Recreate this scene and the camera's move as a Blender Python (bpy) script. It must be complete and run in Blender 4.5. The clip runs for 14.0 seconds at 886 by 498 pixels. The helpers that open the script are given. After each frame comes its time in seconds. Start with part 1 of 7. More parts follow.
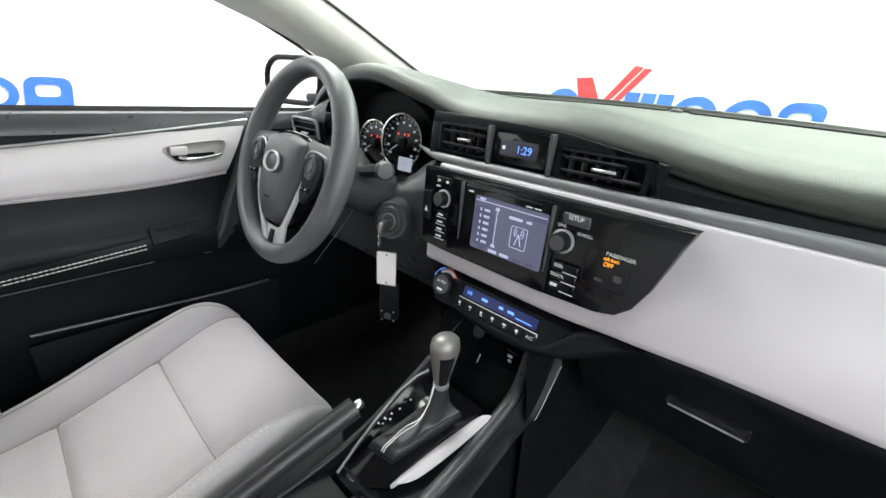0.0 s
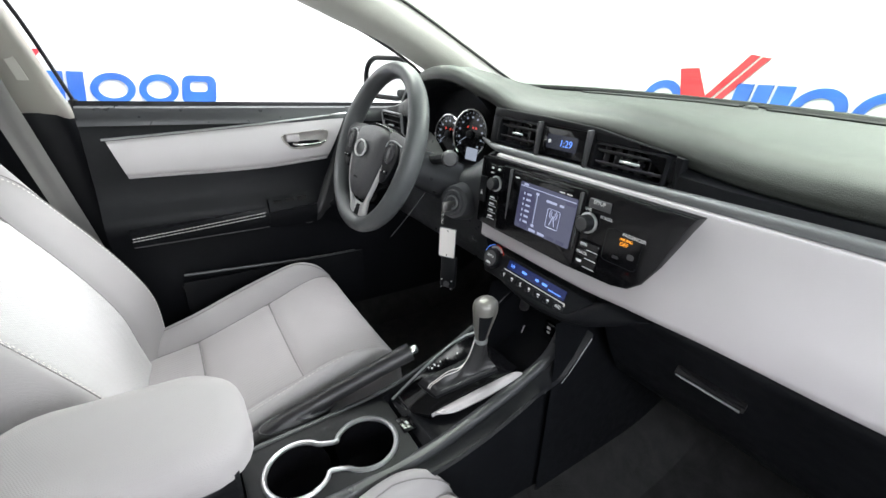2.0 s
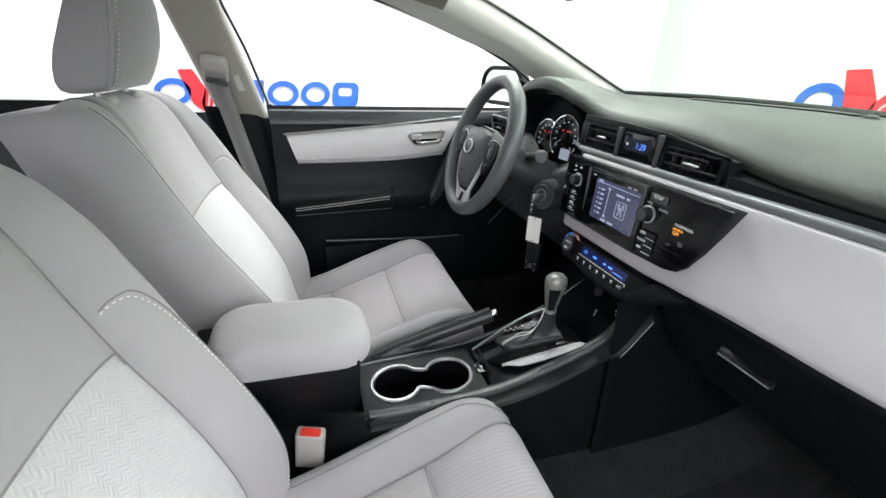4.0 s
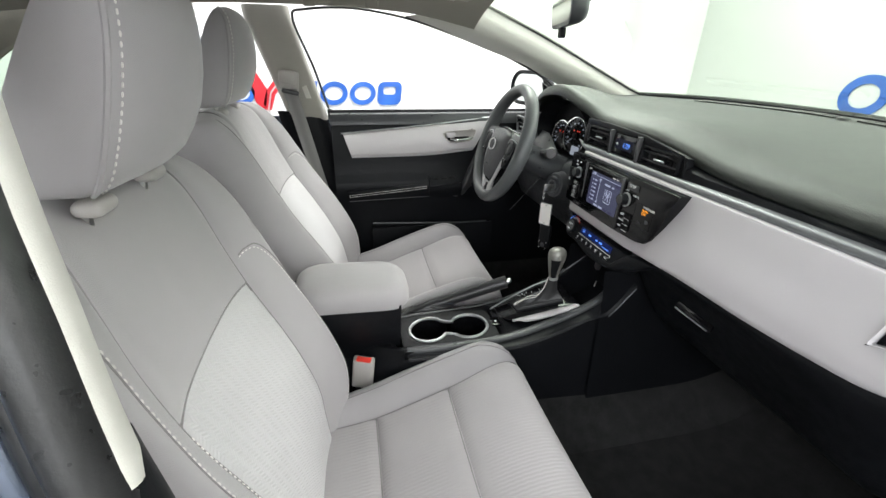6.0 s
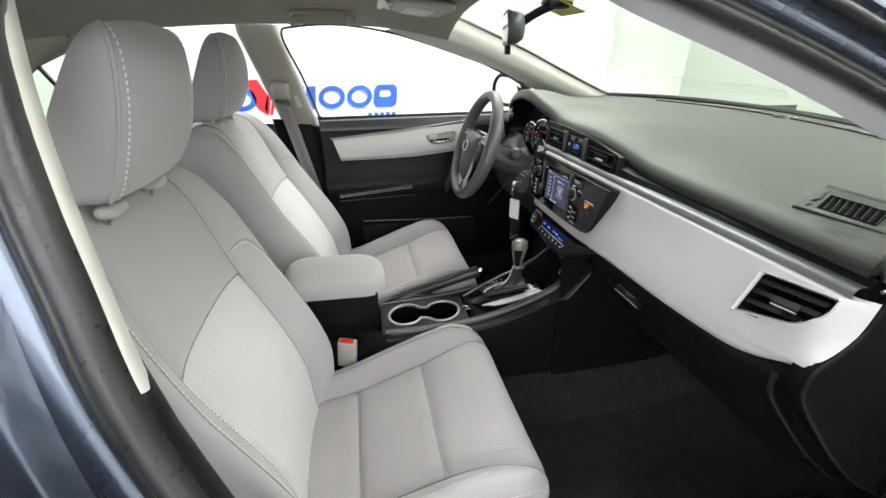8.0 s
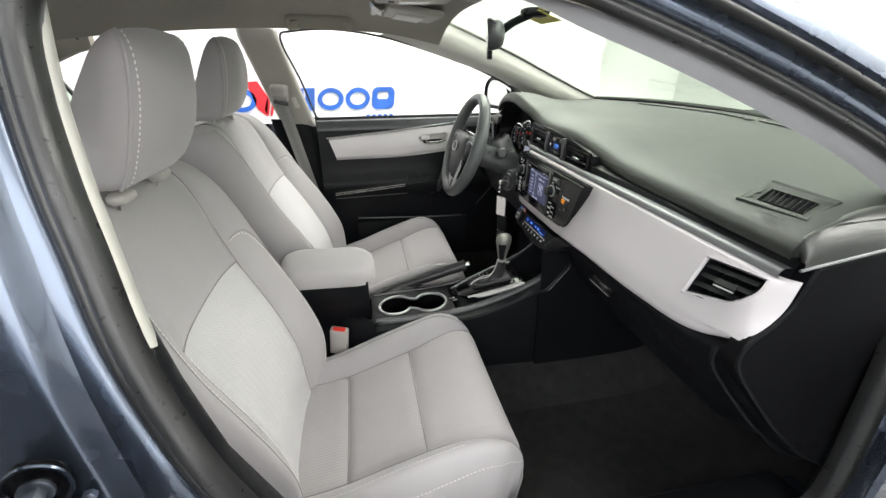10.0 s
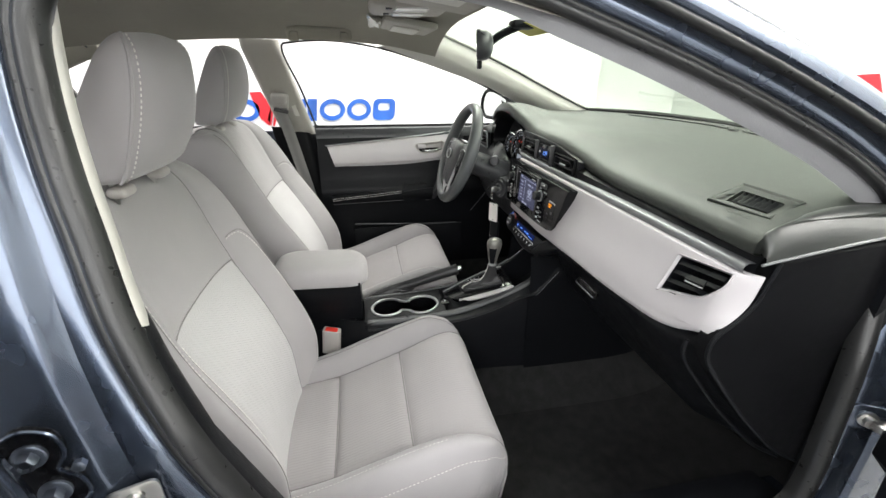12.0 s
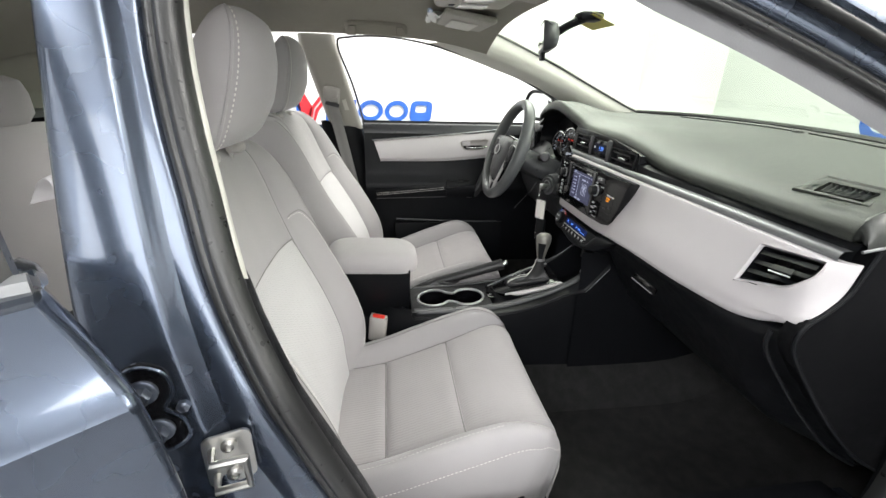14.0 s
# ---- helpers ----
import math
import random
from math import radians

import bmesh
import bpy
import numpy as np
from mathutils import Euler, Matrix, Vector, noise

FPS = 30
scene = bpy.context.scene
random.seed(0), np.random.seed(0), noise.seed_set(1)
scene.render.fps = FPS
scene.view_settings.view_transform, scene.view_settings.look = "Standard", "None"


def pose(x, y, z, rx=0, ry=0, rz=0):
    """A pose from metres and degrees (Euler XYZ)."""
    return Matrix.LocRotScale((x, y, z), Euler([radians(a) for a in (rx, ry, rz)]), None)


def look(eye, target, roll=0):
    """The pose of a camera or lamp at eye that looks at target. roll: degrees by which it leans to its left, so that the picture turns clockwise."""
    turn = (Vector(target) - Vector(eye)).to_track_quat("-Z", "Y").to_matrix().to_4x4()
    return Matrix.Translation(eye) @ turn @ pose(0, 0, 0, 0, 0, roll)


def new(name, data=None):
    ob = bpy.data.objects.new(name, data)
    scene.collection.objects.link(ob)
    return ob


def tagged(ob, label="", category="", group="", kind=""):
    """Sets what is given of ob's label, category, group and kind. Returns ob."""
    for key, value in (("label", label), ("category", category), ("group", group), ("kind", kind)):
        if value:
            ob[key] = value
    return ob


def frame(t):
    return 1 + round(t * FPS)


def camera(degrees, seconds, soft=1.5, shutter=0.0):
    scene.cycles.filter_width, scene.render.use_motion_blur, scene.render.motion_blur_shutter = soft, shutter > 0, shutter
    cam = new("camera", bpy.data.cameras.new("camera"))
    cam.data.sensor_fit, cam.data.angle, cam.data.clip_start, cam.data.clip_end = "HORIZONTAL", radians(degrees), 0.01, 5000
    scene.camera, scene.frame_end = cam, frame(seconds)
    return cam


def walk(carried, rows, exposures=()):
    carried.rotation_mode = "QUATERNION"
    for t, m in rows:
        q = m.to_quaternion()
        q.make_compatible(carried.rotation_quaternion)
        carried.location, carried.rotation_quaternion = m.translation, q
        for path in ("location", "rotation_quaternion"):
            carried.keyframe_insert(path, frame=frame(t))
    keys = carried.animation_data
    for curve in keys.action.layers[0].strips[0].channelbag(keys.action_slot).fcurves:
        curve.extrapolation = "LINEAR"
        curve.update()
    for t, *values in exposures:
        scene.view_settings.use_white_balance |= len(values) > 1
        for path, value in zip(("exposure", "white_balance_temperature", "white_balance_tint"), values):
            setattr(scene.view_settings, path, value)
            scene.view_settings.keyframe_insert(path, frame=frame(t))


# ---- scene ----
from mathutils import geometry

cam = camera(93.8, 14.0)
PATH = [
    (0, (0.337, -0.473, 1.031), (-0.929, 0.887, 0.292), 3.9),
    (0.5, (0.367, -0.478, 1.043), (-0.953, 0.824, 0.294), 3.8),
    (1, (0.4, -0.482, 1.046), (-0.978, 0.748, 0.281), 3.7),
    (1.5, (0.431, -0.497, 1.047), (-1.011, 0.646, 0.264), 3.4),
    (2, (0.469, -0.508, 1.052), (-1.045, 0.528, 0.256), 3.2),
    (2.5, (0.513, -0.518, 1.054), (-1.076, 0.394, 0.251), 3.0),
    (3, (0.556, -0.525, 1.06), (-1.098, 0.261, 0.257), 2.8),
    (3.5, (0.601, -0.528, 1.065), (-1.102, 0.142, 0.256), 2.6),
    (4, (0.649, -0.553, 1.076), (-1.088, 0.019, 0.268), 2.3),
    (4.2, (0.671, -0.577, 1.078), (-1.075, -0.033, 0.27), 2.3),
    (6.3, (0.909, -0.586, 1.142), (-0.866, -0.211, 0.302), 0.7),
    (6.5, (0.926, -0.568, 1.146), (-0.853, -0.202, 0.31), 0.4),
    (7, (0.958, -0.532, 1.163), (-0.817, -0.179, 0.312), -0.3),
    (7.5, (0.986, -0.525, 1.171), (-0.786, -0.163, 0.318), -0.2),
    (8, (1.016, -0.514, 1.176), (-0.757, -0.164, 0.32), -0.6),
    (8.5, (1.041, -0.508, 1.181), (-0.731, -0.16, 0.321), -0.5),
    (11, (1.115, -0.481, 1.176), (-0.673, -0.127, 0.352), 0.1),
    (11.5, (1.126, -0.475, 1.173), (-0.669, -0.125, 0.363), 0.2),
    (12, (1.134, -0.472, 1.166), (-0.669, -0.12, 0.376), 0.4),
    (12.5, (1.145, -0.465, 1.16), (-0.669, -0.119, 0.391), 0.5),
    (13, (1.155, -0.463, 1.153), (-0.668, -0.129, 0.403), 0.7),
    (13.5, (1.166, -0.464, 1.145), (-0.663, -0.153, 0.399), 1.3),
    (14, (1.142, -0.559, 1.12), (-0.692, -0.305, 0.363), 1.7),
]
walk(cam, [(t, look(eye, target, roll)) for t, eye, target, roll in PATH],
     exposures=[(0, 0.56, 6350, 10), (3, 0.33, 6250, 10), (6.5, 0.10, 6500, 8), (13, 0.10, 6650, 9), (14, 0.2, 6650, 9)])

# ---- light ----
world = bpy.data.worlds.new("studio_air")
scene.world = world
world.use_nodes = True
world.node_tree.nodes["Background"].inputs[0].default_value = (0.95, 0.97, 1.0, 1)
world.node_tree.nodes["Background"].inputs[1].default_value = 0.35


def ceiling_lamp(name, x, y, sx, sy, watts, tint=(1.0, 0.99, 0.965)):
    lamp = bpy.data.lights.new(name, "AREA")
    lamp.shape, lamp.size, lamp.size_y, lamp.energy = "RECTANGLE", sx, sy, watts
    lamp.color = tint
    ob = new(name, lamp)
    ob.matrix_world = pose(x, y, 3.12)
    return ob


for lx, ly, watts in ((-1.9, 0.2, 118), (-2.0, 1.6, 60), (0.4, 2.6, 95), (2.2, 2.5, 75), (-1.9, -3.0, 75)):
    ceiling_lamp("ceiling_lamp", lx, ly, 1.5, 1.5, watts)
ceiling_lamp("ceiling_lamp", 2.2, -2.7, 1.2, 1.2, 60, (0.95, 0.975, 1.0))
ceiling_lamp("ceiling_lamp", 1.9, 0.1, 0.6, 0.6, 15, (0.96, 0.98, 1.0))
# long unseen soft light on the side wall, inferred from its glow in the painted door post, stretched to brighten the
# seats
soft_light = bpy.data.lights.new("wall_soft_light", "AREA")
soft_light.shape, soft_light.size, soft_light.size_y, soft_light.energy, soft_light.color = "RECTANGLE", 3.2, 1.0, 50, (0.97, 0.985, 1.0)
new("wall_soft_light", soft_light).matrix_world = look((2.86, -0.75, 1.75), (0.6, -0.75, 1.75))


# ---- materials ----
def mat(name, color, rough=0.5, metal=0.0, coat=0.0, vary=0.12, scale=6.0, wear=0.06, grain=0.0, grain_scale=400.0, sheen=0.0, spec=0.5):
    """A surface with broad variation of tone and fine relief."""
    m = bpy.data.materials.new(name)
    m.use_nodes = True
    nt = m.node_tree
    b = nt.nodes["Principled BSDF"]
    b.inputs["Roughness"].default_value = rough
    b.inputs["Metallic"].default_value = metal
    b.inputs["Coat Weight"].default_value = coat
    b.inputs["Coat Roughness"].default_value = 0.06
    b.inputs["Sheen Weight"].default_value = sheen
    b.inputs["Specular IOR Level"].default_value = spec
    co = nt.nodes.new("ShaderNodeTexCoord")
    n1 = nt.nodes.new("ShaderNodeTexNoise")
    n1.inputs["Scale"].default_value = scale
    n1.inputs["Detail"].default_value = 5
    nt.links.new(co.outputs["Object"], n1.inputs["Vector"])
    ramp = nt.nodes.new("ShaderNodeMapRange")
    ramp.inputs[1].default_value, ramp.inputs[2].default_value = 0.3, 0.7
    ramp.inputs[3].default_value, ramp.inputs[4].default_value = 1 - vary, 1 + vary
    nt.links.new(n1.outputs["Fac"], ramp.inputs[0])
    mul = nt.nodes.new("ShaderNodeVectorMath")
    mul.operation = "SCALE"
    mul.inputs[0].default_value = color
    nt.links.new(ramp.outputs[0], mul.inputs["Scale"])
    nt.links.new(mul.outputs[0], b.inputs["Base Color"])
    r2 = nt.nodes.new("ShaderNodeMapRange")
    r2.inputs[1].default_value, r2.inputs[2].default_value = 0.3, 0.7
    r2.inputs[3].default_value, r2.inputs[4].default_value = max(rough - wear, 0.02), min(rough + wear, 1)
    n2 = nt.nodes.new("ShaderNodeTexNoise")
    n2.inputs["Scale"].default_value = scale * 7
    nt.links.new(co.outputs["Object"], n2.inputs["Vector"])
    nt.links.new(n2.outputs["Fac"], r2.inputs[0])
    nt.links.new(r2.outputs[0], b.inputs["Roughness"])
    if grain:
        n3 = nt.nodes.new("ShaderNodeTexNoise")
        n3.inputs["Scale"].default_value = grain_scale
        n3.inputs["Detail"].default_value = 2
        nt.links.new(co.outputs["Object"], n3.inputs["Vector"])
        bp = nt.nodes.new("ShaderNodeBump")
        bp.inputs["Strength"].default_value = grain
        bp.inputs["Distance"].default_value = 0.002
        nt.links.new(n3.outputs["Fac"], bp.inputs["Height"])
        nt.links.new(bp.outputs[0], b.inputs["Normal"])
    return m


def cloth(name, color, weave, strength):
    """Woven cloth: a fine knit, raised ribs from back to front, or a zigzag quilting."""
    m = mat(name, color, 0.85, vary=0.05, scale=5, sheen=0.35, spec=0.25)
    nt = m.node_tree
    b = nt.nodes["Principled BSDF"]
    b.inputs["Sheen Roughness"].default_value = 0.45
    co = nt.nodes.new("ShaderNodeTexCoord")
    sep = nt.nodes.new("ShaderNodeSeparateXYZ")
    nt.links.new(co.outputs["Object"], sep.inputs[0])

    def math_node(op, a, c):
        n = nt.nodes.new("ShaderNodeMath")
        n.operation = op
        for k, v in ((0, a), (1, c)):
            if isinstance(v, (int, float)):
                n.inputs[k].default_value = v
            else:
                nt.links.new(v, n.inputs[k])
        return n.outputs[0]

    side, deep, high = sep.outputs[0], sep.outputs[1], sep.outputs[2]
    # the way along the cloth: back to front on a cushion, upwards on a back
    along = math_node("ADD", deep, math_node("MULTIPLY", high, 1.3)) if weave != "chevron" else math_node("SUBTRACT", high, math_node("MULTIPLY", deep, 0.4))
    step, zig = {"knit": (0.0022, 0.0022), "rib": (0.0078, 0.0110), "chevron": (0.0072, 0.0100)}[weave]
    if weave == "rib":
        side, along = along, side
    tri = math_node("PINGPONG", side, zig)
    wave = math_node("SINE", math_node("MULTIPLY", math_node("ADD", along, math_node("MULTIPLY", tri, 0.9 if weave != "rib" else 0.10)), 6.2832 / step), 0.0)
    noise = nt.nodes.new("ShaderNodeTexNoise")
    noise.inputs["Scale"].default_value = 900
    nt.links.new(co.outputs["Object"], noise.inputs["Vector"])
    high_out = math_node("ADD", wave, math_node("MULTIPLY", noise.outputs["Fac"], 1.2))
    bp = nt.nodes.new("ShaderNodeBump")
    bp.inputs["Strength"].default_value = strength
    bp.inputs["Distance"].default_value = {"knit": 0.0002, "rib": 0.0007, "chevron": 0.0008}[weave]
    nt.links.new(high_out, bp.inputs["Height"])
    nt.links.new(bp.outputs[0], b.inputs["Normal"])
    return m


def glow(name, color, strength):
    m = bpy.data.materials.new(name)
    m.use_nodes = True
    b = m.node_tree.nodes["Principled BSDF"]
    b.inputs["Base Color"].default_value = (0.01, 0.01, 0.015, 1)
    b.inputs["Roughness"].default_value = 0.15
    b.inputs["Emission Color"].default_value = (*color, 1)
    b.inputs["Emission Strength"].default_value = strength
    return m


def pane(name, tint):
    """Clear glass: it lets the light through and mirrors at a glance."""
    m = bpy.data.materials.new(name)
    m.use_nodes = True
    nt = m.node_tree
    nt.nodes.remove(nt.nodes["Principled BSDF"])
    tr, gl, lw, pw, ma, mx = (nt.nodes.new("ShaderNode" + k) for k in ("BsdfTransparent", "BsdfGlossy", "LayerWeight", "Math", "Math", "MixShader"))
    tr.inputs[0].default_value = (*tint, 1)
    gl.inputs["Roughness"].default_value = 0.01
    lw.inputs[0].default_value = 0.5
    pw.operation, ma.operation = "POWER", "MULTIPLY_ADD"
    pw.inputs[1].default_value = 5.0
    ma.inputs[1].default_value, ma.inputs[2].default_value = 0.85, 0.035
    nt.links.new(lw.outputs["Facing"], pw.inputs[0])
    nt.links.new(pw.outputs[0], ma.inputs[0])
    nt.links.new(ma.outputs[0], mx.inputs[0])
    nt.links.new(tr.outputs[0], mx.inputs[1])
    nt.links.new(gl.outputs[0], mx.inputs[2])
    nt.links.new(mx.outputs[0], nt.nodes["Material Output"].inputs[0])
    return m


M_WALL = mat("white_wall_paint", (0.86, 0.86, 0.86), 0.6, vary=0.02, scale=1.5)
# white paint lowered in tone to stand in for the front wall's weaker light
M_WALL_FAR = mat("dimmed_white_wall_paint", (0.72, 0.735, 0.72), 0.6, vary=0.02, scale=1.5)
M_FLOOR = mat("grey_epoxy_floor", (0.32, 0.322, 0.328), 0.3, vary=0.08, scale=2)
M_BLUE = mat("blue_vinyl_letters", (0.028, 0.125, 0.52), 0.4, vary=0.3, scale=3)
M_RED = mat("red_vinyl_letters", (0.60, 0.024, 0.036), 0.4, vary=0.15, scale=3)
M_SEAT = cloth("grey_seat_cloth", (0.388, 0.373, 0.379), "knit", 0.35)
M_INSERT = cloth("ribbed_seat_insert_cloth", (0.378, 0.360, 0.364), "rib", 0.3)
M_INSERT_BACK = cloth("quilted_back_insert_cloth", (0.52, 0.510, 0.514), "chevron", 0.5)
M_THREAD = mat("pale_thread", (0.75, 0.73, 0.70), 0.8)
M_SEAM = mat("grey_seam_cord", (0.24, 0.23, 0.23), 0.9)
M_PAD = mat("soft_dash_vinyl", (0.014, 0.0175, 0.0135), 0.50, vary=0.03, scale=9, wear=0.015, grain=0.35, grain_scale=700, spec=0.56)
M_BLACK = mat("black_grained_plastic", (0.0068, 0.0074, 0.0090), 0.40, vary=0.15, scale=8, grain=0.15, grain_scale=800, spec=0.17)
# black plastic with gloss cut, imitating the dark surroundings the end panel mirrors
M_CAP = mat("dulled_black_moulding", (0.006, 0.0062, 0.007), 0.5, vary=0.15, scale=8, grain=0.1, grain_scale=900, spec=0.06)
M_DARK = mat("dark_grey_plastic", (0.06, 0.06, 0.064), 0.45, vary=0.15, grain=0.2, grain_scale=800)
M_GLOSS = mat("piano_black_plastic", (0.005, 0.005, 0.006), 0.10, vary=0.2, spec=0.35)
M_SATIN = mat("pale_satin_trim", (0.53, 0.507, 0.52), 0.5, metal=0.2, vary=0.03, scale=4, grain=0.08, grain_scale=900)
M_BOLT = mat("painted_bolt_steel", (0.16, 0.18, 0.22), 0.35, metal=0.9, vary=0.1)
M_RAIL = mat("grey_console_rail", (0.045, 0.047, 0.051), 0.33, vary=0.1, grain=0.1)
M_CORNER = mat("shiny_dark_vinyl", (0.040, 0.043, 0.040), 0.32, vary=0.03, wear=0.02, grain=0.10, grain_scale=600)
M_BRIGHT = mat("bright_silver_plastic", (0.50, 0.51, 0.52), 0.34, metal=0.8, vary=0.02, wear=0.01)
M_WEB = mat("silver_wheel_paint", (0.58, 0.58, 0.585), 0.34, metal=0.25, vary=0.04, wear=0.02)
M_SILVER = mat("satin_silver_plastic", (0.20, 0.205, 0.212), 0.45, metal=0.5, wear=0.02, vary=0.05)
M_CHROME = mat("chrome", (0.75, 0.75, 0.75), 0.10, metal=1.0, vary=0.02, wear=0.01)
M_CARPET = mat("black_carpet", (0.014, 0.014, 0.0142), 0.98, vary=0.4, scale=30, grain=0.9, grain_scale=600)
M_PAINT = mat("dark_blue_metallic_paint", (0.092, 0.113, 0.156), 0.27, metal=0.85, coat=0.8, vary=0.03, scale=3, wear=0.01)
M_RUBBER = mat("black_weatherstrip_rubber", (0.019, 0.0192, 0.0195), 0.33, vary=0.2, scale=14, grain=0.1)
M_ROOF = mat("warm_grey_headliner", (0.33, 0.315, 0.27), 0.95, vary=0.05, grain=0.5, grain_scale=900)
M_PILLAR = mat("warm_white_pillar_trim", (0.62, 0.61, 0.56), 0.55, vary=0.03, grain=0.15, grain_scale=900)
# trim tone lowered: shade on the inward-facing driver post put into the colour
M_SHADE = mat("shade_toned_trim", (0.40, 0.385, 0.345), 0.6, vary=0.03, grain=0.15, grain_scale=900)
M_APILLAR = mat("darker_pillar_trim", (0.20, 0.20, 0.21), 0.5, vary=0.06, grain=0.15)
M_BELT = mat("grey_belt_webbing", (0.27, 0.265, 0.26), 0.8, vary=0.08, grain=0.4)
M_LEATHER = mat("black_leather", (0.022, 0.022, 0.024), 0.36, vary=0.15, scale=20, grain=0.2, grain_scale=700)
M_RIM = mat("dark_grey_wheel_leather", (0.078, 0.083, 0.086), 0.4, vary=0.12, scale=14, grain=0.2, grain_scale=500)
M_WHITE = mat("white_print", (0.8, 0.8, 0.8), 0.6, vary=0.02)
M_REDPLASTIC = mat("red_button_plastic", (0.75, 0.05, 0.035), 0.35, vary=0.05)
M_BUCKLE = mat("grey_buckle_plastic", (0.45, 0.43, 0.41), 0.45, vary=0.05)
M_TAG = mat("white_paper_tag", (0.78, 0.75, 0.72), 0.6, vary=0.04)
M_STEEL = mat("bare_steel", (0.48, 0.475, 0.46), 0.34, metal=1.0, vary=0.06, scale=12, wear=0.03)
M_LCD = glow("screen_face", (0.17, 0.18, 0.30), 0.34)
M_LCD_SIDE = glow("screen_list", (0.10, 0.10, 0.20), 0.4)
M_LCD_LIGHT = glow("screen_print", (0.6, 0.65, 0.9), 0.55)
M_LED = glow("blue_display_print", (0.12, 0.30, 1.0), 1.2)
M_LEDBACK = glow("blue_display_face", (0.006, 0.02, 0.14), 0.45)
M_CLOCK = glow("clock_face_dark", (0.01, 0.012, 0.03), 0.4)
M_AMBER = glow("amber_warning_print", (1.0, 0.35, 0.02), 1.4)
M_REDGLOW = glow("red_gauge_print", (1.0, 0.08, 0.05), 0.5)
M_GAUGE = glow("pale_gauge_print", (0.45, 0.5, 0.6), 0.35)
M_GLASS = pane("windscreen_glass", (0.82, 0.93, 0.80))
M_CLEAR = pane("side_window_glass", (0.95, 0.97, 0.95))
M_MIRROR = mat("mirror_glass", (0.85, 0.87, 0.86), 0.02, metal=1.0, vary=0.0)
M_FILM = mat("clear_wrinkled_film", (0.72, 0.72, 0.70), 0.18, vary=0.05, scale=30)
M_YELLOW = mat("yellow_sticker", (0.55, 0.50, 0.10), 0.5)


# ---- building helpers ----
ORIGIN = {}


def thing(name, loc, label, category, group="", kind=""):
    ob = new(name)
    ob.empty_display_size = 0.05
    ob.location = loc
    ORIGIN[ob.name] = Vector(loc)
    return tagged(ob, label, category, group, kind)


def part(name, bm, material, parent, label="", sharp=40, kind=""):
    """Links a bmesh, given in world places, as one mesh under a thing or under a part."""
    org = ORIGIN[parent.name] if parent else Vector((0, 0, 0))
    bmesh.ops.recalc_face_normals(bm, faces=bm.faces)
    me = bpy.data.meshes.new(name)
    for v in bm.verts:
        v.co -= org
    bm.to_mesh(me)
    bm.free()
    me.materials.append(material)
    for p in me.polygons:
        p.use_smooth = True
    me.set_sharp_from_angle(angle=radians(sharp))
    ob = new(name, me)
    ob.parent = parent
    ORIGIN[ob.name] = org
    return tagged(ob, label, kind=kind)


def structure(name, bm, material, label, category, sharp=40):
    ob = part(name, bm, material, None, "", sharp)
    return tagged(ob, label, category, kind="structure")


def cr(pts, n, closed=False):
    """n points along a smooth curve through pts."""
    pts = [Vector(p) for p in pts]
    k = len(pts)
    segs = k if closed else k - 1
    out = []
    for i in range(n):
        s = i / (n if closed else n - 1) * segs
        j = min(int(s), segs - 1)
        f = s - j
        g = (lambda q: pts[q % k]) if closed else (lambda q: pts[max(0, min(k - 1, q))])
        a, b, c, d = g(j - 1), g(j), g(j + 1), g(j + 2)
        out.append(0.5 * ((2 * b) + (c - a) * f + (2 * a - 5 * b + 4 * c - d) * f * f + (3 * b - a - 3 * c + d) * f ** 3))
    return out


def curve1(xs, ys, x):
    """A smooth function through the given stations."""
    if x <= xs[0]:
        return ys[0]
    if x >= xs[-1]:
        return ys[-1]
    j = max(i for i in range(len(xs)) if xs[i] <= x)
    j = min(j, len(xs) - 2)
    h = xs[j + 1] - xs[j]
    f = (x - xs[j]) / h

    def slope(i):
        if i <= 0:
            return (ys[1] - ys[0]) / (xs[1] - xs[0])
        if i >= len(xs) - 1:
            return (ys[-1] - ys[-2]) / (xs[-1] - xs[-2])
        return (ys[i + 1] - ys[i - 1]) / (xs[i + 1] - xs[i - 1])
    a, b, m0, m1 = ys[j], ys[j + 1], slope(j) * h, slope(j + 1) * h
    return (2 * f ** 3 - 3 * f ** 2 + 1) * a + (f ** 3 - 2 * f ** 2 + f) * m0 + (3 * f ** 2 - 2 * f ** 3) * b + (f ** 3 - f ** 2) * m1


def grid(rows, wrap=False, caps=False, loop=False):
    """A skin over rows of points; wrap joins the ends of each row, loop the last row to the first, caps close the ends."""
    bm = bmesh.new()
    vs = [[bm.verts.new(p) for p in r] for r in rows]
    n = len(rows[0])
    for i in range(len(rows) if loop else len(rows) - 1):
        a, b = vs[i], vs[(i + 1) % len(rows)]
        for j in range(n if wrap else n - 1):
            bm.faces.new((a[j], a[(j + 1) % n], b[(j + 1) % n], b[j]))
    if caps:
        bm.faces.new(vs[0])
        bm.faces.new(vs[-1][::-1])
    return bm


def slab(rows, thick):
    """A sheet over rows of points, given a thickness towards its back."""
    bm = grid(rows)
    bm.normal_update()
    bmesh.ops.solidify(bm, geom=bm.faces[:], thickness=thick)
    return bm


